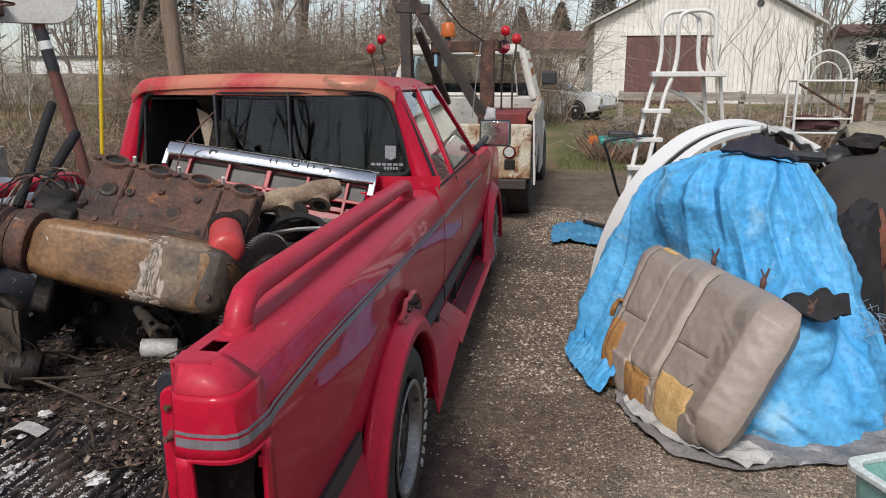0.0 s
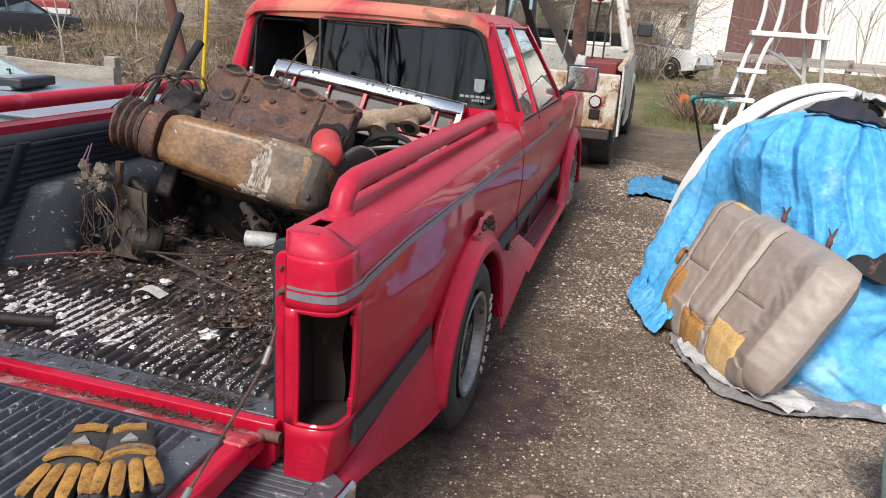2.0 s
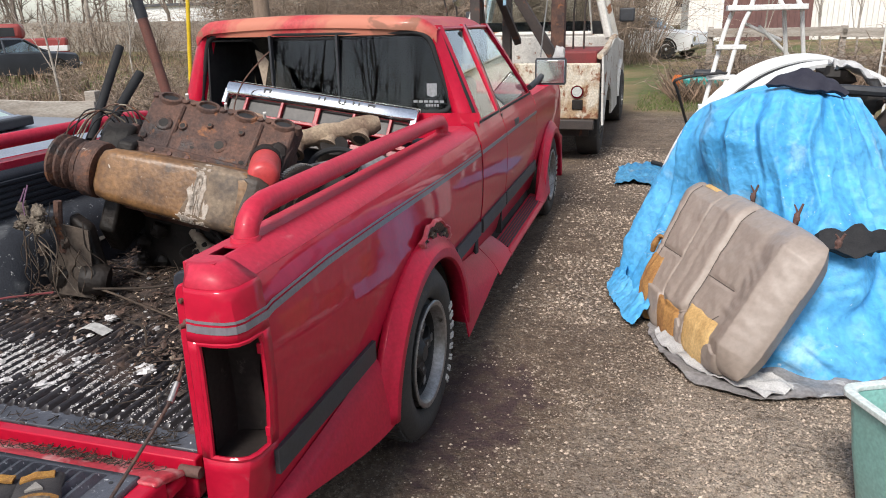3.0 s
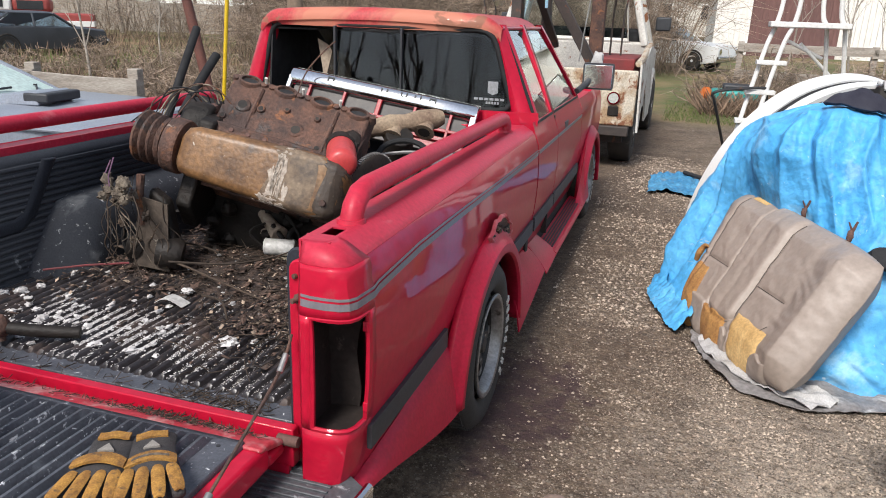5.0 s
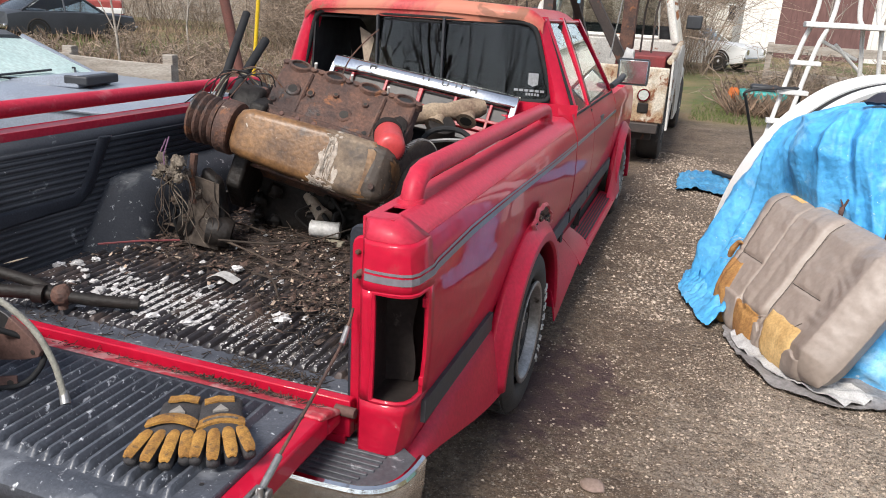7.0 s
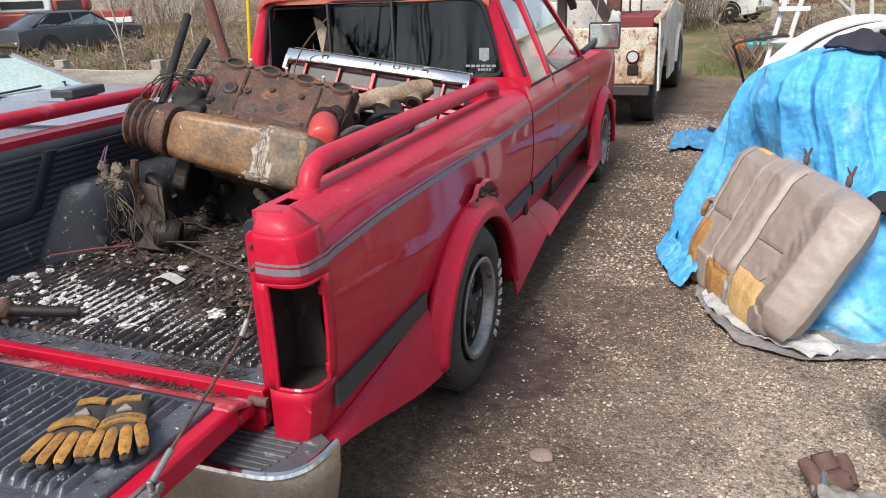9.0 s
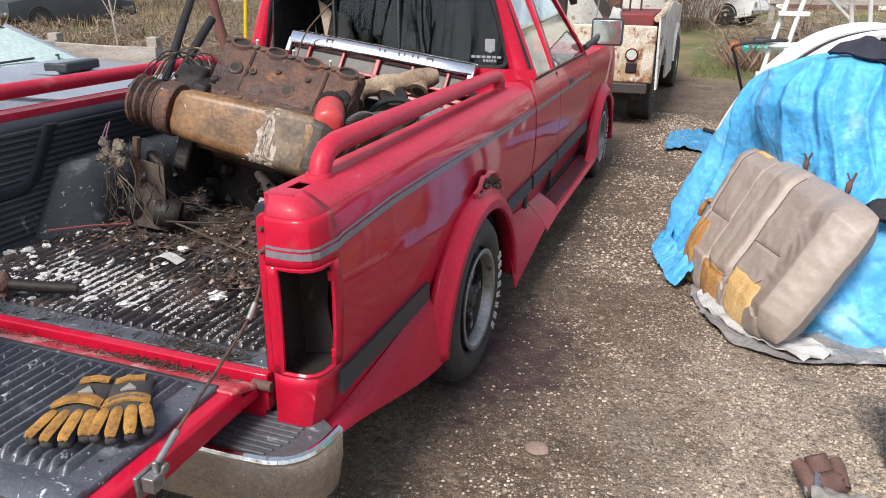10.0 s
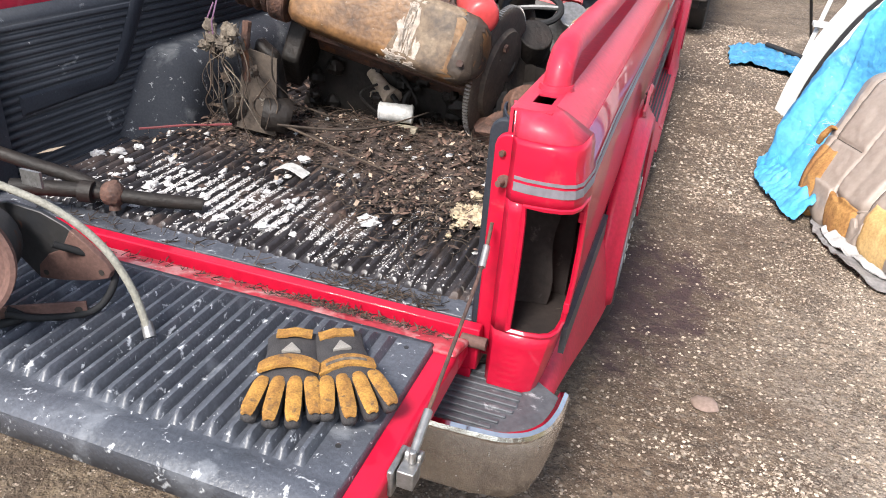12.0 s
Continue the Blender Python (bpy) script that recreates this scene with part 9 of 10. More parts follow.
    part("body_rag", Shape().lump((0.62, 6.62, 1.10), (0.07, 0.05, 0.09), 0.4, 4, 9, 7), WHITECLOTH, t)
    for i in range(5):
        part("tool_box_part", Shape().lump((-0.6 + 0.28 * i, 6.8, 0.93), (0.12, 0.10, 0.08), 0.5, i, 9, 7), (RUST, IRON_DARK)[i % 2], t)
    part("jib_marks", Shape().box((0.02, 6.62, 1.60), (0.05, 6.63, 1.72)), surface("blue_white_marks", (0.25, 0.42, 0.55), rough=0.5), t, "pale blue painted marks on the jib")


build_tow_truck()


def car_body(name, label, m, L, W, H, paint, roof_paint, cabin, hood_z=0.86, deck_z=0.86, glass=None, group=""):
    """A plain saloon: lower body, cabin with glass, wheels, lamps and bumpers. Nose towards +x."""
    c = thing(name, label, "car", m, group=group)
    s = Shape()
    rings = []
    for x, zt, w, zb in ((-L / 2, deck_z - 0.22, 0.88, 0.36), (-L / 2 + 0.05, deck_z - 0.08, 0.95, 0.30), (-L / 2 + 0.5, deck_z, 1.0, 0.22), (-0.2, deck_z + 0.02, 1.0, 0.20), (L * 0.12, hood_z + 0.03, 1.0, 0.20), (L / 2 - 0.6, hood_z - 0.02, 0.99, 0.22), (L / 2 - 0.05, hood_z - 0.08, 0.95, 0.32), (L / 2, hood_z - 0.14, 0.92, 0.36)):
        hw = W / 2 * w
        rings.append([(x, -hw + 0.02, zb), (x, -hw, (zb + zt) * 0.5), (x, -hw + 0.03, zt - 0.06), (x, -hw + 0.14, zt), (x, 0, zt + 0.02), (x, hw - 0.14, zt), (x, hw - 0.03, zt - 0.06), (x, hw, (zb + zt) * 0.5), (x, hw - 0.02, zb)])
    s.loft(rings)
    part("body", s, paint, c, smooth=40)
    x0, x1, x2, x3 = cabin
    roof = Shape()
    roof.loft([[(x, -W / 2 + k, z), (x, -W / 2 + k + 0.12, z + 0.05), (x, 0, z + 0.065), (x, W / 2 - k - 0.12, z + 0.05), (x, W / 2 - k, z), (x, 0, z - 0.02)] for x, k, z in ((x1 - 0.05, 0.24, H - 0.09), (x1 + 0.05, 0.22, H - 0.065), (x2 - 0.08, 0.22, H - 0.065), (x2 + 0.04, 0.25, H - 0.10))])
    part("roof", roof, roof_paint, c, smooth=40)
    gl = glass or GLASS
    zb, zt = deck_z - 0.02, H - 0.07
    for nm, q in (("windscreen", ((x3, -W / 2 + 0.12, hood_z), (x3, W / 2 - 0.12, hood_z), (x2, W / 2 - 0.26, zt), (x2, -W / 2 + 0.26, zt))), ("rear_glass", ((x0, -W / 2 + 0.14, deck_z), (x0, W / 2 - 0.14, deck_z), (x1, W / 2 - 0.26, zt), (x1, -W / 2 + 0.26, zt)))):
        part(nm, Shape().sheet(8, 5, lambda u, v: V(q[0]).lerp(V(q[1]), u).lerp(V(q[3]).lerp(V(q[2]), u), v) + V((0.05 * math.sin(u * math.pi) * (1 if nm == "windscreen" else -1), 0, 0)), 0.006), gl if nm == "windscreen" else GLASS_DARK, c, smooth=60)
    for g in (-1, 1):
        part("side_glass", Shape().loft([[(x0 + 0.1, g * (W / 2 - 0.07), zb), (x3 - 0.12, g * (W / 2 - 0.07), zb)], [(x1 + 0.08, g * (W / 2 - 0.22), zt), (x2 - 0.06, g * (W / 2 - 0.22), zt)]], closed=False), GLASS_DARK, c)
        for a, b in (((x0, W / 2 - 0.10, deck_z - 0.02), (x1, W / 2 - 0.24, zt)), ((x3, W / 2 - 0.10, hood_z - 0.02), (x2, W / 2 - 0.24, zt)), (((x0 + x3) / 2, W / 2 - 0.065, zb), ((x1 + x2) / 2, W / 2 - 0.215, zt))):
            part("pillar", Shape().tube([(a[0], g * a[1], a[2]), (b[0], g * b[1], b[2])], 0.030, 8), paint, c)
        for x in (-L / 2 + 0.95, L / 2 - 0.85):
            mm = Matrix.Translation((x, g * (W / 2 - 0.10), 0.31)) @ Matrix.Rotation(radians(-90 * g), 4, "X")
            w = part("wheel", Shape().lathe([(0.18, -0.09), (0.29, -0.10), (0.315, -0.07), (0.315, 0.07), (0.29, 0.105), (0.19, 0.10)], 28, mm, loop=True), TYRE, c)
            part("hub_cap", Shape().lathe([(0.001, 0.07), (0.10, 0.09), (0.18, 0.085), (0.19, 0.07), (0.18, 0.0), (0.001, 0.0)], 24, mm), CHROME_OLD, w)
            part("wheel_arch", Shape().tube([(x - 0.36 * math.cos(math.pi * k / 12), g * (W / 2 - 0.012), 0.30 + 0.36 * math.sin(math.pi * k / 12)) for k in range(13)], 0.03, 6), DARK, c)
        part("headlamp", Shape().cyl((L / 2 - 0.02, g * (W / 2 - 0.22), hood_z - 0.27), (L / 2 + 0.03, g * (W / 2 - 0.22), hood_z - 0.27), 0.09, n=20), CHROME, c, "round chrome-ringed headlamp")
    part("front_bumper", Shape().box((L / 2 - 0.02, -W / 2 + 0.02, 0.36), (L / 2 + 0.10, W / 2 - 0.02, 0.50)), CHROME_OLD, c, "chrome bumper", bevel=0.03)
    part("rear_bumper", Shape().box((-L / 2 - 0.10, -W / 2 + 0.02, 0.36), (-L / 2 + 0.02, W / 2 - 0.02, 0.50)), CHROME_OLD, c, "chrome bumper", bevel=0.03)
    return c


def build_grey_car():
    m = Matrix.Translation((-4.98, 3.30, -0.24)) @ Matrix.Rotation(radians(10.5), 4, "Z")
    c = car_body("classic_car", "dull grey-blue classic car with dark roof and hood scoop", m, 4.9, 1.80, 1.30, GREYBLUE, GREYTOP, (-1.30, -0.80, 0.35, 1.00), 0.92, 0.90, SUNSHADE)
    part("hood_scoop", Shape().loft([[(x, -0.20 - k, 0.925), (x, -0.20, 0.945 + h), (x, 0.20, 0.945 + h), (x, 0.20 + k, 0.925)] for x, k, h in ((0.95, 0.0, 0.005), (1.25, 0.02, 0.05), (1.58, 0.03, 0.085), (1.61, 0.02, 0.075))], m=Matrix.Translation((0, -0.15, 0))), GREYBLUE, c, "raised grey hood scoop", bevel=0.008)
    part("scoop_mouth", Shape().box((1.48, -0.37, 0.945), (1.69, 0.07, 1.02)), MOULD, c, "black scoop mouth", bevel=0.015)
    for g in (-1, 1):
        part("wiper", Shape().tube([(1.02, 0.10 + 0.35 * g, 0.95), (0.93, 0.02 + 0.55 * g, 0.985), (0.96, 0.35 + 0.15 * g, 0.99)], 0.010, 6), MOULD, c)
    part("window_chrome", Shape().tube([(0.98, -0.82, 0.90), (0.40, -0.70, 1.22), (-0.8, -0.70, 1.23)], 0.012, 6), CHROME, c, "bright window trim")
    part("vent_chrome", Shape().tube([(0.62, -0.83, 0.90), (0.50, -0.74, 1.16)], 0.010, 6), CHROME, c)
    part("door_handle", Shape().box((-0.40, -0.925, 0.74), (-0.24, -0.89, 0.765)), CHROME, c, "chrome door handle", bevel=0.006)
    part("belt_line", Shape().tube([(-2.0, -0.885, 0.84), (0.5, -0.90, 0.86), (2.2, -0.875, 0.82)], 0.012, 6), GREYBLUE, c)
    part("aerial", Shape().tube([(1.02, -0.80, 0.90), (0.99, -0.82, 1.07)], 0.006, 6), MOULD, c)


build_grey_car()


def build_green_car():
    m = Matrix.Translation((-5.40, 0.95, -0.26)) @ Matrix.Rotation(radians(4), 4, "Z")
    c = car_body("green_car", "faded sage green classic car with black grille", m, 4.6, 1.78, 1.30, GREEN, GREEN, (-1.5, -0.9, 0.20, 0.80), 0.90, 0.88)
    X = 2.30
    part("grille", Shape().box((X - 0.02, -0.85, 0.50), (X + 0.035, 0.85, 0.79)), TRIMBLACK, c, "black mesh grille", bevel=0.006)
    bars = Shape()
    for i in range(34):
        y = -0.62 + 1.24 * i / 33
        bars.box((X + 0.033, y - 0.004, 0.52), (X + 0.042, y + 0.004, 0.77))
    for z in (0.56, 0.60, 0.64, 0.68, 0.72):
        bars.box((X + 0.033, -0.64, z - 0.003), (X + 0.042, 0.64, z + 0.003))
    part("grille_mesh", bars, BLACKMETAL, c, "fine grille mesh")["kind"] = "stuff"
    part("grille_trim", Shape().box((X + 0.03, -0.86, 0.785), (X + 0.06, 0.86, 0.81)), CHROME, c, "chrome strip over the grille", bevel=0.005)
    part("grille_trim", Shape().box((X + 0.03, -0.86, 0.485), (X + 0.06, 0.86, 0.505)), CHROME, c, bevel=0.005)
    for i in range(4):
        part("badge_mark", Shape().box((X + 0.045, -0.42 + 0.13 * i, 0.63), (X + 0.05, -0.40 + 0.13 * i, 0.68)), ALLOY, c)
    part("badge", Shape().box((X + 0.045, 0.28, 0.635), (X + 0.052, 0.46, 0.675)), ENAMEL, c, "small red badge")
    for y in (0.55, 0.73, -0.55, -0.73):
        part("headlamp", Shape().cyl((X + 0.03, y, 0.66), (X + 0.06, y, 0.66), 0.075, n=20), CHROME_OLD, c, "dull round headlamp")
    part("hood_edge", Shape().box((X - 0.08, -0.86, 0.80), (X + 0.02, 0.86, 0.84)), GREEN, c, bevel=0.015)
    part("number_plate", Shape().box((X + 0.105, -0.36, 0.26), (X + 0.115, -0.06, 0.41)), PLATE, c, "white plate with dark bars", bevel=0.003)
    for i in range(6):
        part("plate_mark", Shape().box((X + 0.116, -0.335 + 0.043 * i, 0.295), (X + 0.119, -0.31 + 0.043 * i, 0.375)), PLATE_INK, c)
    part("bumper_guard", Shape().box((X + 0.09, 0.06, 0.34), (X + 0.15, 0.12, 0.52)), TRIMBLACK, c, bevel=0.015)
    part("lower_pan", Shape().box((X - 0.05, -0.82, 0.22), (X + 0.08, 0.82, 0.37)), GREEN, c, bevel=0.02)


build_green_car()


def far_vehicles():
    car_body("dark_saloon", "dark grey saloon parked in the dry weeds", Matrix.Translation((-19.2, 18.4, ground_z(-19.2, 18.4))) @ Matrix.Rotation(radians(75), 4, "Z"), 4.4, 1.75, 1.38, CARD_FAR, CARD_FAR, (-1.7, -1.0, 0.45, 1.1), 0.90, 0.92)
    c = car_body("white_saloon", "white older car parked by the weeds", Matrix.Translation((0.9, 26.5, ground_z(0.9, 26.5))) @ Matrix.Rotation(radians(-25), 4, "Z"), 4.6, 1.8, 1.42, WHITE_BODY, WHITE_BODY, (-1.6, -1.0, 0.35, 1.0), 0.92, 0.92)
    p = thing("pickup_with_cap", "red and white old pickup with a white cap", "truck", Matrix.Translation((-25.0, 23.8, ground_z(-25, 23.8))) @ Matrix.Rotation(radians(40), 4, "Z"))
    part("body", Shape().box((-2.6, -0.9, 0.45), (2.6, 0.9, 1.15)), RED_FAR, p, bevel=0.08)
    part("white_band", Shape().box((-0.2, -0.92, 0.62), (2.62, 0.92, 0.85)), WHITE_BODY, p, bevel=0.02)
    part("cap", Shape().box((-2.6, -0.85, 1.15), (-0.4, 0.85, 1.80)), WHITE_BODY, p, "white cap with side windows", bevel=0.10)
    part("cap_window", Shape().box((-2.3, -0.87, 1.32), (-0.7, -0.84, 1.62)), PANE, p)
    part("cab", Shape().box((-0.4, -0.82, 1.15), (1.0, 0.82, 1.75)), RED_FAR, p, bevel=0.15)
    part("cab_window", Shape().box((-0.2, -0.84, 1.25), (0.75, -0.81, 1.6)), PANE, p)
    for x in (-1.6, 1.7):
        for y in (-0.85, 0.85):
            part("wheel", Shape().cyl((x, y - 0.1, 0.36), (x, y + 0.1, 0.36), 0.36), TYRE, p)


far_vehicles()


def plank_fence(name, label, p0, p1, posts, heights, plank_w=0.14, mt=WOOD):
    f = thing(name, label, "fence")
    a, b = V((*p0, 0)), V((*p1, 0))
    d = (b - a).normalized()
    nrm = V((-d.y, d.x, 0))
    r = rnd(int(abs(a.x) * 10) + 3)
    for i in range(posts):
        q = a.lerp(b, i / (posts - 1))
        z = ground_z(q.x, q.y)
        w = 0.055
        part("post", Shape().loft([[q + d * w * sx + nrm * w * sy + V((0, 0, zz)) for sx, sy in ((-1, -1), (1, -1), (1, 1), (-1, 1))] for zz in (z - 0.05, z + max(heights) + 0.14 + r.uniform(-0.04, 0.04))]), mt, f, bevel=0.008)
    for i in range(posts - 1):
        q0, q1 = a.lerp(b, i / (posts - 1)), a.lerp(b, (i + 1) / (posts - 1))
        for h in heights:
            j0, j1 = r.uniform(-0.02, 0.02), r.uniform(-0.02, 0.02)
            e0, e1 = q0 - d * 0.06 - nrm * 0.075, q1 + d * 0.06 - nrm * 0.075
            z0, z1 = ground_z(q0.x, q0.y) + h + j0, ground_z(q1.x, q1.y) + h + j1
            part("plank", Shape().loft([[p + nrm * sx * 0.018 + V((0, 0, z + sz * plank_w / 2)) for sx, sz in ((-1, -1), (1, -1), (1, 1), (-1, 1))] for p, z in ((e0, z0), (e0.lerp(e1, 0.5), (z0 + z1) / 2 - 0.01), (e1, z1))]), mt, f, bevel=0.006)
    return f


plank_fence("plank_fence", "weathered grey plank fence in dry grass", (-9.4, 4.05), (-3.75, 4.85), 6, (0.52, 0.95), 0.17)
plank_fence("plank_fence", "weathered grey plank fence before the white barn", (2.6, 15.0), (14.6, 14.2), 6, (0.60, 1.12), 0.17)
far_wall = thing("board_fence", "long grey board fence across the far field", "fence")
r_ = rnd(17)
for i in range(60):
    t = i / 60
    x, y = -46 + 44 * t, 30 + 14 * t
    x2, y2 = -46 + 44 * (t + 1 / 60), 30 + 14 * (t + 1 / 60)
    z = ground_z(x, y)
    s = Shape()
    h = 1.65 + r_.uniform(-0.05, 0.05)
    s.loft([[(x, y, z), (x, y + 0.04, z), (x, y + 0.04, z + h), (x, y, z + h)], [(x2 - 0.03, y2, z), (x2 - 0.03, y2 + 0.04, z), (x2 - 0.03, y2 + 0.04, z + h), (x2 - 0.03, y2, z + h)]])
    part("board", s, WOOD, far_wall)

# poles on the left
goal = thing("basketball_hoop", "white backboard on a leaning rusty pole", "basketball hoop")
part("pole", Shape().tube([(-3.45, 5.86, -0.25), (-3.60, 5.80, 0.75), (-3.80, 5.70, 1.95), (-3.84, 5.68, 2.25)], 0.055, 14), REDPOLE, goal, "rust-red leaning pole")
part("pole_sleeve", Shape().tube([(-3.73, 5.735, 1.55), (-3.80, 5.70, 1.95)], 0.06, 14), MOULD, goal)
part("pole_band", Shape().tube([(-3.768, 5.716, 1.76), (-3.782, 5.709, 1.84)], 0.062, 14), WHITE_BODY, goal, "white band")
board_m = Matrix.Translation((-3.95, 5.50, 2.0)) @ Matrix.Rotation(radians(38), 4, "Z")
part("backboard", Shape().prism(rounded(-0.85, 0.0, 0.60, 1.05, 0.25, 6), -0.02, 0.02, board_m @ Matrix.Rotation(radians(82), 4, "X")), BOARD, goal, "weathered white backboard", bevel=0.006)
part("rim_bracket", Shape().box((-0.30, -0.22, 0.06), (-0.05, 0.0, 0.20), board_m), RUST, goal, "rusty rim bracket", bevel=0.01)
part("rim", Shape().tube([board_m @ V((-0.17 + 0.22 * math.cos(a / 24 * 6.2832), -0.45 + 0.22 * math.sin(a / 24 * 6.2832), 0.14)) for a in range(26)], 0.012, 8, caps=False), RUST, goal, "rusty hoop")
single("yellow_pole", Shape().tube([(-4.90, 7.97, -0.28), (-4.70, 8.10, 2.6), (-4.66, 8.13, 3.2)], 0.028, 12), YELLOW, "thin bright yellow pole", "pole")
single("utility_pole", Shape().tube([(-6.30, 13.0, -0.3), (-6.42, 12.95, 2.5), (-6.62, 12.9, 8.0)], [0.17, 0.165, 0.13], 16), WOOD_POST, "brown wooden utility pole", "pole")


# buildings
def build_barn():
    b = thing("barn", "white gabled barn with a brown sliding door", "barn")
    x0, x1, y0, y1, base, eave, ridge = 2.9, 13.4, 38.0, 52.0, 0.2, 4.25, 7.0
    xm = (x0 + x1) / 2 + 0.3
    dx0, dx1, dz = 4.5, 8.45, 3.62
    s = Shape()
    n = 44
    for i in range(n):
        a, c = x0 + (x1 - x0) * i / n, x0 + (x1 - x0) * (i + 0.93) / n
        def top(x):
            return eave + (ridge - eave) * (1 - abs(x - xm) / (xm - x0 if x < xm else x1 - xm))
        lo = base
        mid = (a + c) / 2
        if dx0 < mid < dx1:
            lo = dz
        s.loft([[(a, y0, lo), (a, y0 + 0.05, lo), (a, y0 + 0.05, top(a)), (a, y0, top(a))], [(c, y0, lo), (c, y0 + 0.05, lo), (c, y0 + 0.05, top(c)), (c, y0, top(c))]])
    part("siding", s, BARN, b, "white vertical siding boards")["kind"] = "stuff"
    part("wall", Shape().prism([(x0, base), (x1, base), (x1, eave), (xm, ridge), (x0, eave)], 0, 0.1, Matrix(((1, 0, 0, 0), (0, 0, 1, y0 + 0.06), (0, 1, 0, 0), (0, 0, 0, 1)))), BARN, b)
    part("side_wall", Shape().box((x0, y0 + 0.1, base), (x0 + 0.1, y1, eave)), BARN, b)
    part("side_wall", Shape().box((x1 - 0.1, y0 + 0.1, base), (x1, y1, eave)), BARN, b)
    door = part("sliding_door", Shape().box((dx0, y0 - 0.02, base), (dx1, y0 + 0.04, dz)), BARNDOOR, b, "brown board door")
    for i in range(16):
        x = dx0 + (dx1 - dx0) * i / 16
        part("door_board", Shape().box((x + 0.01, y0 - 0.05, base), (x + (dx1 - dx0) / 16 - 0.01, y0 - 0.02, dz - 0.02)), BARNDOOR, door)
    part("door_track", Shape().box((dx0 - 0.3, y0 - 0.12, dz), (dx1 + 0.4, y0 - 0.02, dz + 0.18)), BARN, b, "white door track", bevel=0.01)
    part("door_trim", Shape().box((dx0 - 0.22, y0 - 0.08, base), (dx0, y0, dz)), BARN, b)
    for xa, za, xb_, zb_ in ((x0 - 0.5, eave - 0.18, xm, ridge + 0.06), (x1 + 0.5, eave - 0.18, xm, ridge + 0.06)):
        part("roof", Shape().loft([[(xa, y, za), (xb_, y, zb_), (xb_, y, zb_ + 0.12), (xa, y, za + 0.12)] for y in (y0 - 0.4, y1)]), BOARD, b, "pale sheet-metal roof slope")
    part("gable_vent", Shape().cyl((x1 - 2.6, y0 - 0.03, 5.1), (x1 - 2.6, y0 + 0.02, 5.1), 0.18, n=16), MOULD, b, "dark round gable vent")


build_barn()


def build_house(x0, x1, y0, y1, base, eave, ridge, label, hip=False):
    h = thing("house", label, "house")
    part("wall", Shape().box((x0, y0, base), (x1, y1, eave)), HOUSE, h)
    ym = (y0 + y1) / 2
    part("roof", Shape().loft([[(x, y0 - 0.5, eave - 0.1), (x, ym, ridge), (x, y1 + 0.5, eave - 0.1)] for x in (x0 - 0.4, x1 + 0.4)], closed=True), ROOF, h, "brown shingle roof")
    n = max(2, int((x1 - x0) / 2.2))
    for i in range(n):
        x = x0 + (x1 - x0) * (i + 0.5) / n
        w = part("window", Shape().box((x - 0.5, y0 - 0.06, base + 1.1), (x + 0.5, y0 - 0.01, base + 2.2)), WHITE_BODY, h)
        part("pane", Shape().box((x - 0.42, y0 - 0.08, base + 1.18), (x + 0.42, y0 - 0.055, base + 2.12)), PANE, w)
    return h


build_house(-4.2, 4.4, 55, 63, 0.9, 3.75, 5.2, "cream house with a brown roof behind the drive")
build_house(24, 31, 62, 69, 2.0, 5.0, 5.9, "pale low house beyond the barn")
trailer = thing("trailer_home", "long white trailer behind the far fence", "building")
part("wall", Shape().box((-38, 49, 0.8), (-29, 52, 3.0)), WHITE_BODY, trailer)
part("roof", Shape().box((-38.2, 48.8, 3.0), (-28.8, 52.2, 3.2)), GREYTOP, trailer)
part("wall", Shape().box((-47, 33, 0.6), (-41, 36, 2.6)), WHITE_BODY, trailer)


# plants
def bare_tree_shape(seed, height, spread=0.5, levels=4, base_r=0.14, twist=0.5):
    r = rnd(seed)
    trunk, twigs = Shape(), Shape()

    def grow(p, d, ln, rad, lv):
        n = 4 if lv < 2 else 3
        pts, rr = [p], [rad]
        q, dd = p.copy(), d.copy()
        for i in range(n):
            dd = (dd + V((r.uniform(-1, 1), r.uniform(-1, 1), r.uniform(-0.5, 0.8))) * 0.16 * (1 + 0.5 * lv)).normalized()
            q = q + dd * ln / n
            pts.append(q)
            rr.append(rad * (1 - 0.55 * (i + 1) / n))
        (trunk if lv < 2 else twigs).tube(pts, rr, 8 if lv == 0 else (5 if lv == 1 else 3), caps=False)
        if lv >= levels:
            return
        kids = 5 if lv == 0 else (4 if lv < 3 else 3)
        for k in range(kids):
            t = 0.35 + 0.65 * (k + r.random()) / kids
            i = min(int(t * n), n - 1)
            s = pts[i].lerp(pts[i + 1], t * n - i)
            side = V((r.uniform(-1, 1), r.uniform(-1, 1), r.uniform(-0.1, 0.5))).normalized()
            nd = (dd * (1 - spread) + side * spread + V((0, 0, 0.25))).normalized()
            grow(s, nd, ln * r.uniform(0.5, 0.72), rad * 0.48 * (1 - 0.3 * t), lv + 1)
    grow(V((0, 0, -0.2)), V((0, 0, 1)), height * 0.5, base_r, 0)
    return trunk, twigs


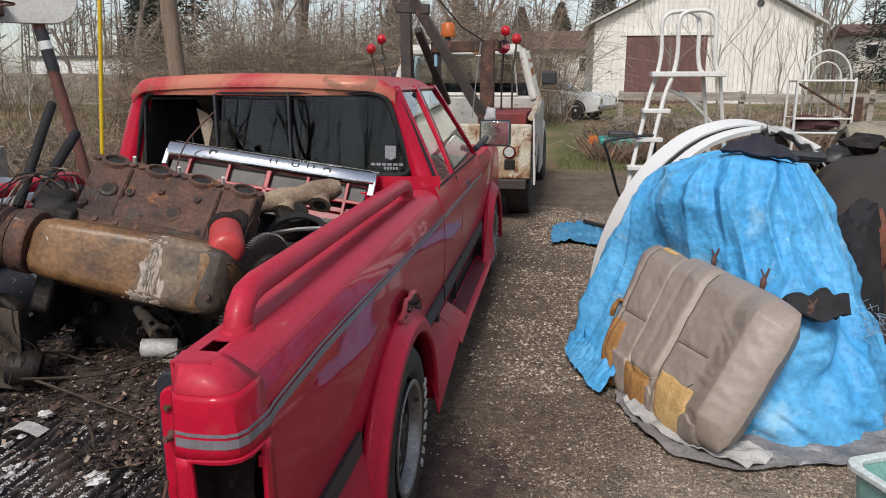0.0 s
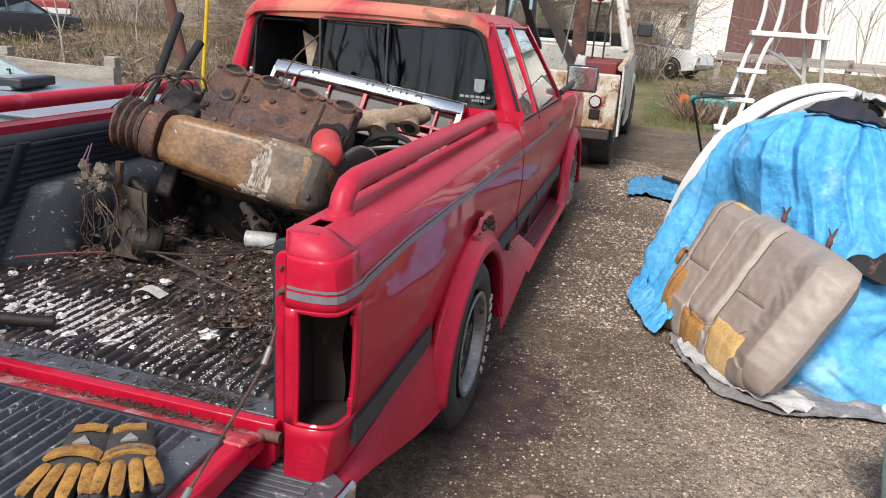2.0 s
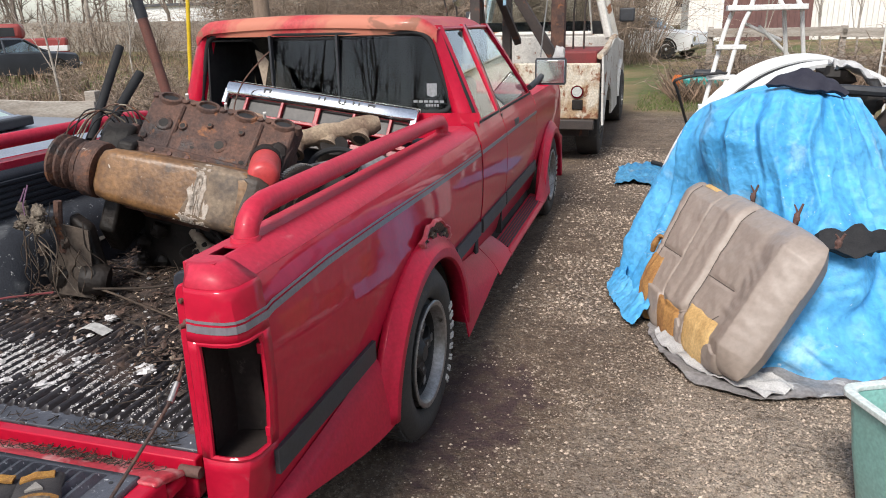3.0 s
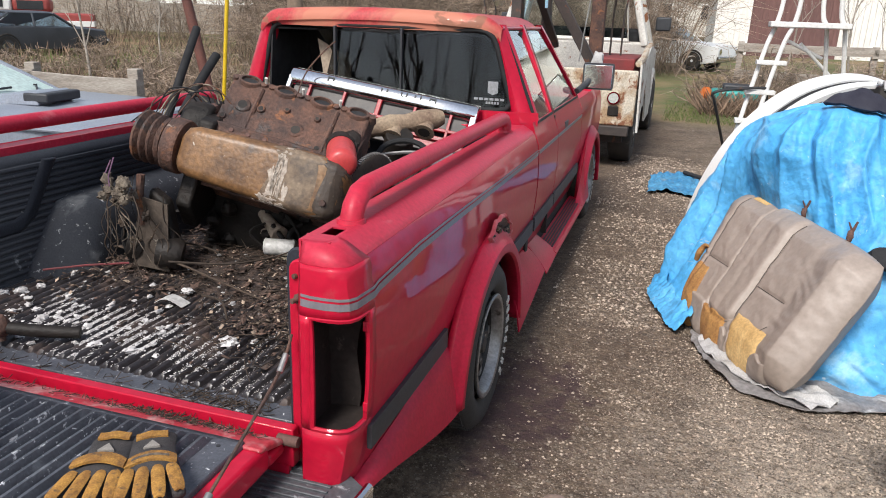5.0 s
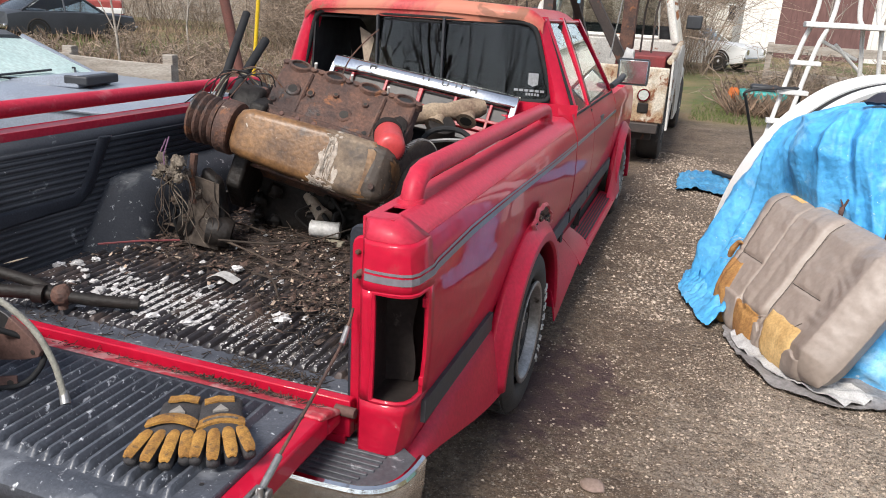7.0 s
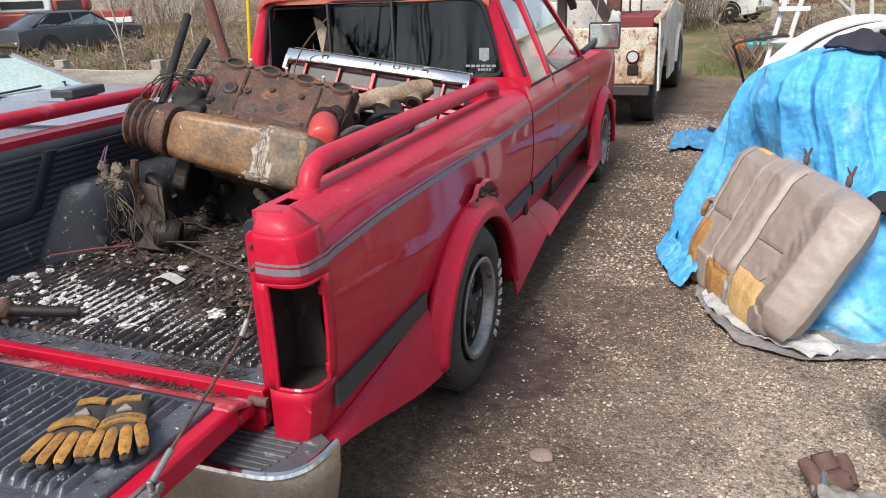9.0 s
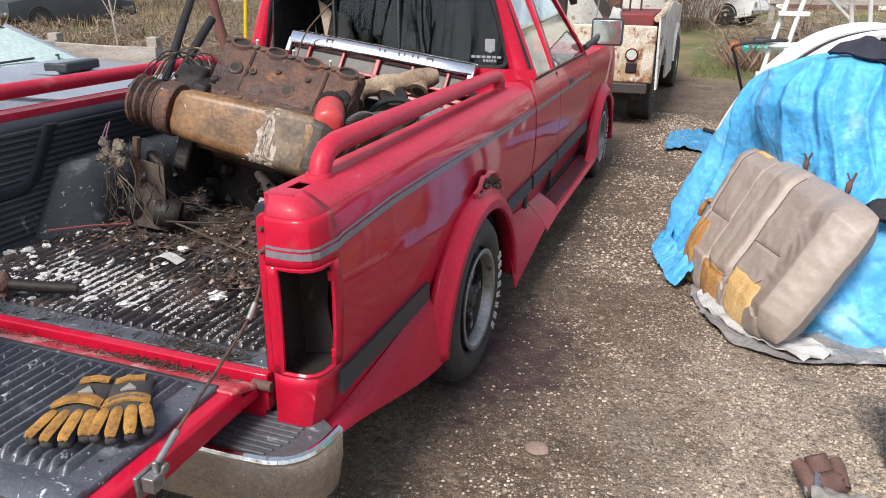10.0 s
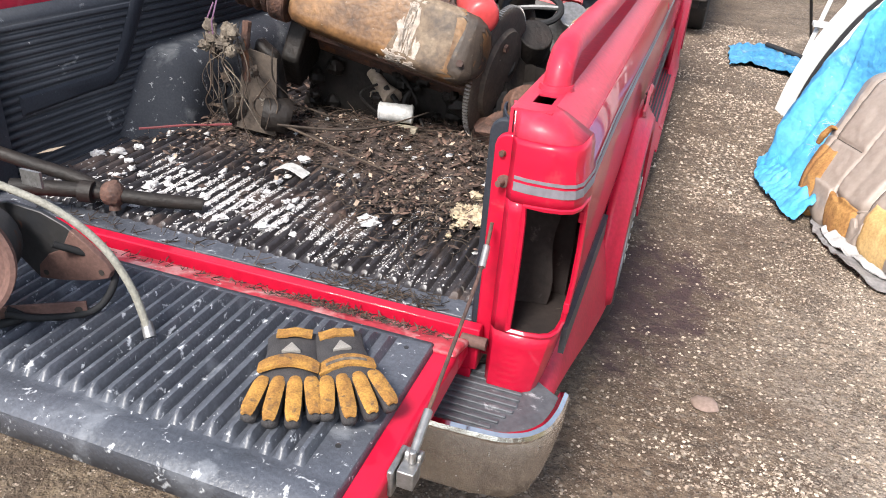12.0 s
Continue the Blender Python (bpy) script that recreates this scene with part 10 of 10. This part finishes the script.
def build_bare_trees():
    made = []
    for seed, h, sp, br, mt, lab in ((3, 11, 0.55, 0.17, BARK, "bare grey-brown tree with fine branches"), (8, 9, 0.65, 0.13, BARK_PALE, "bare pale-barked tree with spreading branches"), (15, 13, 0.5, 0.22, BARK, "tall bare tree at the edge of the field")):
        t = thing("bare_tree", lab, "tree", group="bare trees")
        a, b = bare_tree_shape(seed, h, sp, 4, br)
        part("trunk", a, mt, t, smooth=60)
        part("crown", b, mt, t, smooth=60)["kind"] = "stuff"
        made.append(t)
    r = rnd(44)
    spots = [(-7, -17), (0.5, -21), (5, -16), (10, -23), (-13, -20), (-2.5, -27), (15, -18), (-11, 30), (-8, 24), (-6.5, 30), (-4.2, 26), (-2.5, 33), (-14, 36), (-18, 42), (-24, 44), (-31, 44), (-10, 44), (-5, 46), (0, 66), (-3, 60), (6, 64), (10, 60), (15, 58), (19, 54), (-16, 27), (-28, 33), (-36, 36), (22, 60), (12, 66), (-44, 40)]
    for i, (x, y) in enumerate(spots):
        src = made[i % 3]
        m = Matrix.Translation((x, y, ground_z(x, y))) @ Matrix.Rotation(r.uniform(0, 6.28), 4, "Z") @ Matrix.Diagonal((1, 1, 1, 1))
        k = r.uniform(0.75, 1.25)
        if i < 3:
            src.matrix_world = m
            src.scale = (k, k, k)
        else:
            c = copy_thing(src, m)
            c.scale = (k, k, k)
    # thin saplings by the barn and on the left
    made2 = []
    for seed, h in ((23, 5.2), (29, 4.2)):
        t = thing("sapling", "thin leafless sapling in the weeds", "tree", group="saplings")
        a, b = bare_tree_shape(seed, h, 0.42, 3, 0.035)
        part("trunk", a, BARK_PALE, t, smooth=60)
        part("crown", b, BARK_PALE, t, smooth=60)["kind"] = "stuff"
        made2.append(t)
    for i, (x, y) in enumerate(((6.6, 21), (7.6, 22), (5.6, 19.5), (-11, 12), (8.8, 23), (-13, 17), (4.4, 22))):
        m = Matrix.Translation((x, y, ground_z(x, y))) @ Matrix.Rotation(r.uniform(0, 6.28), 4, "Z")
        if i < 2:
            made2[i].matrix_world = m
        else:
            copy_thing(made2[i % 2], m)


build_bare_trees()


def build_evergreens():
    def spruce(seed, h, rad):
        r = rnd(seed)
        t = thing("evergreen_tree", "dark evergreen tree with drooping boughs", "tree", group="evergreens")
        part("trunk", Shape().tube([(0, 0, -0.2), (0, 0, h * 0.95)], [0.20, 0.03], 8), BARK, t)
        s = Shape()
        n = 5200
        for i in range(n):
            k = r.random() ** 0.8
            z = 0.12 * h + 0.86 * h * k
            rr = rad * (1 - k) ** 0.8 * r.uniform(0.25, 1.05)
            a = r.uniform(0, 6.28)
            p = V((rr * math.cos(a), rr * math.sin(a), z - 0.18 * rr))
            out = V((math.cos(a), math.sin(a), r.uniform(-0.7, 0.05))).normalized()
            side = out.cross(V((0, 0, 1))).normalized() * r.uniform(0.04, 0.11)
            ln = r.uniform(0.15, 0.42)
            up = V((0, 0, 0.05))
            s.add([p - side * 0.4, p + out * ln * 0.5 - side + up, p + out * ln, p + out * ln * 0.5 + side + up, p + side * 0.4], [(0, 1, 2), (0, 2, 3), (0, 3, 4)])
        part("crown", s, NEEDLE, t, smooth=0)["kind"] = "stuff"
        return t
    a, b = spruce(5, 8.5, 2.4), spruce(6, 11, 2.8)
    r = rnd(9)
    a.matrix_world = Matrix.Translation((-23.5, 15.5, -0.2))
    b.matrix_world = Matrix.Translation((20.5, 46, 0.4))
    for i, (x, y) in enumerate(((-28, 19), (-20, 38), (23.5, 50), (5, 72), (1, 74), (-26, 46), (9, 75), (14, 74), (-3, 76), (-8, 70), (-13, 62), (-30, 52), (28, 55))):
        c = copy_thing((a, b)[i % 2], Matrix.Translation((x, y, ground_z(x, y))) @ Matrix.Rotation(r.uniform(0, 6.28), 4, "Z"))


build_evergreens()


def build_thickets():
    """Brown brush along the field edge and unseen brush added behind the camera, joined."""
    r = rnd(61)
    s = Shape()

    def bush(x, y, h, w, n):
        z = ground_z(x, y)
        for i in range(n):
            a, e = r.uniform(0, 6.28), r.random() ** 0.5
            p = V((x + w * 0.6 * r.uniform(-1, 1), y + w * 0.6 * r.uniform(-1, 1), z))
            out = V((math.cos(a), math.sin(a), 0))
            top = p + out * w * e + V((0, 0, h * r.uniform(0.25, 1.0)))
            mid = p.lerp(top, 0.45) + V((r.uniform(-0.2, 0.2), r.uniform(-0.2, 0.2), 0.25 * h * r.random()))
            thin = r.uniform(0.5, 1.2)
            s.tube([p, mid, top, top + out * 0.25 * h + V((0, 0, -0.10 * h * r.random()))], [0.013 * thin, 0.010 * thin, 0.006 * thin, 0.002], 3, caps=False)
            for k in range(5):
                q = mid.lerp(top, r.random())
                e1 = q + V((r.uniform(-1, 1), r.uniform(-1, 1), r.uniform(-0.5, 0.6))) * 0.20 * h
                s.tube([q, e1, e1 + V((r.uniform(-1, 1), r.uniform(-1, 1), r.uniform(-0.5, 0.3))) * 0.12 * h], [0.006 * thin, 0.004 * thin, 0.002], 3, caps=False)
    for i in range(34):
        t = i / 33
        bush(-12 + 12.5 * t + r.uniform(-0.6, 0.6), 20 + r.uniform(-1.5, 2.5) + 2 * t, r.uniform(1.8, 4.6), r.uniform(1.4, 2.4), 95)
    for i in range(16):
        bush(2.2 + 0.36 * i + r.uniform(-0.3, 0.3), 12.5 + 0.25 * i + r.uniform(-1, 1.5), r.uniform(0.8, 1.3), 0.6, 36)
    for i in range(60):
        bush(r.uniform(-15, -4), r.uniform(8.5, 16), r.uniform(0.4, 1.0), 0.55, 22)
    for i in range(26):
        bush(-30 + 20 * i / 26, 27 + 10 * i / 26 + r.uniform(-2, 2), r.uniform(1.6, 3.2), 1.6, 46)
    for i in range(30):
        bush(-40 + 75 * i / 30, 66 + r.uniform(-4, 8), r.uniform(4, 7), 4.0, 60)
    # unseen brush behind the camera, added to darken what the mirrors reflect
    for i in range(30):
        bush(-22 + 46 * i / 30, -13 + r.uniform(-3, 1), r.uniform(1.8, 3.2), 1.8, 60)
    single("brush_thicket", s, BRUSH, "tangled brown leafless brush along the field, with unseen brush added behind the camera", "brush", kind="stuff")


build_thickets()


def far_woods():
    r = rnd(71)
    s = Shape()
    for i in range(900):
        # from 520 on: unseen trees, added to darken reflections in glass and paint
        a = radians(r.uniform(20, 165) if i < 520 else r.uniform(165, 380))
        d = r.uniform(78, 120) if i < 520 else r.uniform(40, 90)
        x, y = d * math.cos(a), d * math.sin(a)
        h = r.uniform(9, 17)
        z = ground_z(x, y)
        lean = V((r.uniform(-2.5, 2.5), r.uniform(-2.5, 2.5), h))
        p = V((x, y, z))
        s.tube([p, p + lean * 0.5, p + lean], [0.10, 0.07, 0.02], 4, caps=False)
        for k in range(14):
            q = p + lean * r.uniform(0.1, 0.95)
            e = V((r.uniform(-1, 1), r.uniform(-1, 1), r.uniform(-0.1, 1.0))) * r.uniform(1.0, 2.6)
            s.tube([q, q + e], [0.06, 0.015], 3, caps=False)
            s.tube([q + e * 0.5, q + e * 0.5 + V((r.uniform(-1, 1), r.uniform(-1, 1), r.uniform(0.3, 1))) * 1.2], [0.035, 0.01], 3, caps=False)
    single("far_woods", s, BARK, "distant leafless grey woods, with an unseen part added behind", "woods", kind="stuff")


far_woods()


def grass_fields():
    r = rnd(81)

    def blades(name, mt, label, areas):
        s = Shape()
        for n, fx, h0, h1, w, lean in areas:
            for i in range(n):
                x, y = fx()
                z = ground_z(x, y) - 0.01
                a = r.uniform(0, 6.28)
                h = r.uniform(h0, h1)
                b = V((math.cos(a), math.sin(a), 0)) * w
                tip = V((r.uniform(-lean, lean), r.uniform(-lean, lean), 1)) * h
                p = V((x, y, z))
                s.add([p - b, p + b, p + tip * 0.6 + b * 0.6 + V((tip.x * 0.1, tip.y * 0.1, 0)), p + tip], [(0, 1, 2), (0, 2, 3)])
        single(name, s, mt, label, "grass", kind="stuff", smooth=0)
    blades("dry_weeds", STRAW, "tall dry straw-coloured weeds", (
        (3800, lambda: (1.9 + 2.2 * abs(r.gauss(0, 0.8)), 12.2 + abs(r.gauss(0, 1.9))), 0.06, 0.5, 0.006, 0.9),
        (5000, lambda: (r.uniform(-12, -4.0), r.uniform(5.5, 14)), 0.10, 0.48, 0.008, 0.6),
        (6000, lambda: (r.uniform(-26, -4), r.uniform(12, 28)), 0.15, 0.55, 0.014, 0.6),
        (2500, lambda: (r.uniform(-4.5, 0.0), r.uniform(10.5, 18)), 0.2, 0.7, 0.010, 0.4),
        (900, lambda: (r.uniform(-7.5, -2.9), r.uniform(5.5, 7.4)), 0.15, 0.5, 0.006, 0.4),
        (2200, lambda: (r.uniform(3.3, 8.0), r.uniform(4.0, 9.5)), 0.06, 0.28, 0.006, 0.6)))
    blades("green_grass", GRASS, "short green grass with moss", (
        (4200, lambda: (r.uniform(3.6, 12), r.uniform(10, 24)), 0.06, 0.20, 0.010, 0.5),
        (3000, lambda: (r.uniform(1.3, 4.5), 11.0 + abs(r.gauss(0, 1.6))), 0.03, 0.10, 0.007, 0.7),
        (2600, lambda: (-2.0 - abs(r.gauss(0, 0.7)), r.uniform(-0.5, 1.6)), 0.015, 0.06, 0.004, 0.8),
        (2500, lambda: (r.uniform(-22, -13), r.uniform(9, 20)), 0.1, 0.25, 0.014, 0.5)))


grass_fields()


def gravel():
    """Loose stones on the drive: dense pale gravel to one side, thinner on the worn tracks and farther along."""
    r = rnd(91)
    s = Shape()

    def stone(x, y, k):
        c = V((x, y, ground_z(x, y) + k * 0.15))
        a = r.uniform(0, 1.57)
        ca, sa = math.cos(a), math.sin(a)
        vs = []
        for sx, sy in ((1, 0), (0, 1), (-1, 0), (0, -1)):
            px, py = k * r.uniform(0.7, 1.4) * sx, k * r.uniform(0.6, 1.2) * sy
            vs.append(c + V((px * ca - py * sa, px * sa + py * ca, 0)))
        vs.append(c + V((r.uniform(-0.35, 0.35) * k, r.uniform(-0.35, 0.35) * k, k * r.uniform(0.45, 0.85))))
        s.add(vs, [(0, 1, 4), (1, 2, 4), (2, 3, 4), (3, 0, 4)])
    for i in range(120000):
        x, y = r.uniform(0.88, 2.75), r.uniform(-0.9, 2.5)
        patch = noise.noise(V((x * 2.2, y * 2.2, 5))) + 0.5 * noise.noise(V((x * 6, y * 6, 9)))
        pale = step01(1.15, 1.75, x + 0.35 * noise.noise(V((x * 1.3, y * 1.3, 2)))) * step01(2.3, 1.3, y)
        if (x - 0.98) ** 2 + 0.4 * (y - 1.25) ** 2 < 0.05 and r.random() < 0.75:
            continue
        if r.random() > (0.10 + 0.90 * pale) * (0.30 + 1.2 * step01(-0.35, 0.35, patch)):
            continue
        stone(x, y, 0.0016 + 0.0062 * r.random() ** 3)
    for i in range(22000):
        x, y = r.uniform(0.9, 2.1), r.uniform(2.2, 7.5)
        if r.random() > 0.25 + 1.1 * step01(-0.2, 0.4, noise.noise(V((x * 2.6, y * 1.8, 7)))):
            continue
        stone(x, y, 0.003 + 0.010 * r.random() ** 3)
    for i in range(900):
        stone(r.uniform(-1.8, 0.9), r.uniform(-1.5, -0.4), 0.003 + 0.014 * r.random() ** 4)
    single("loose_gravel", s, PEBBLE, "loose pale gravel stones", "gravel", kind="stuff", smooth=0)


gravel()
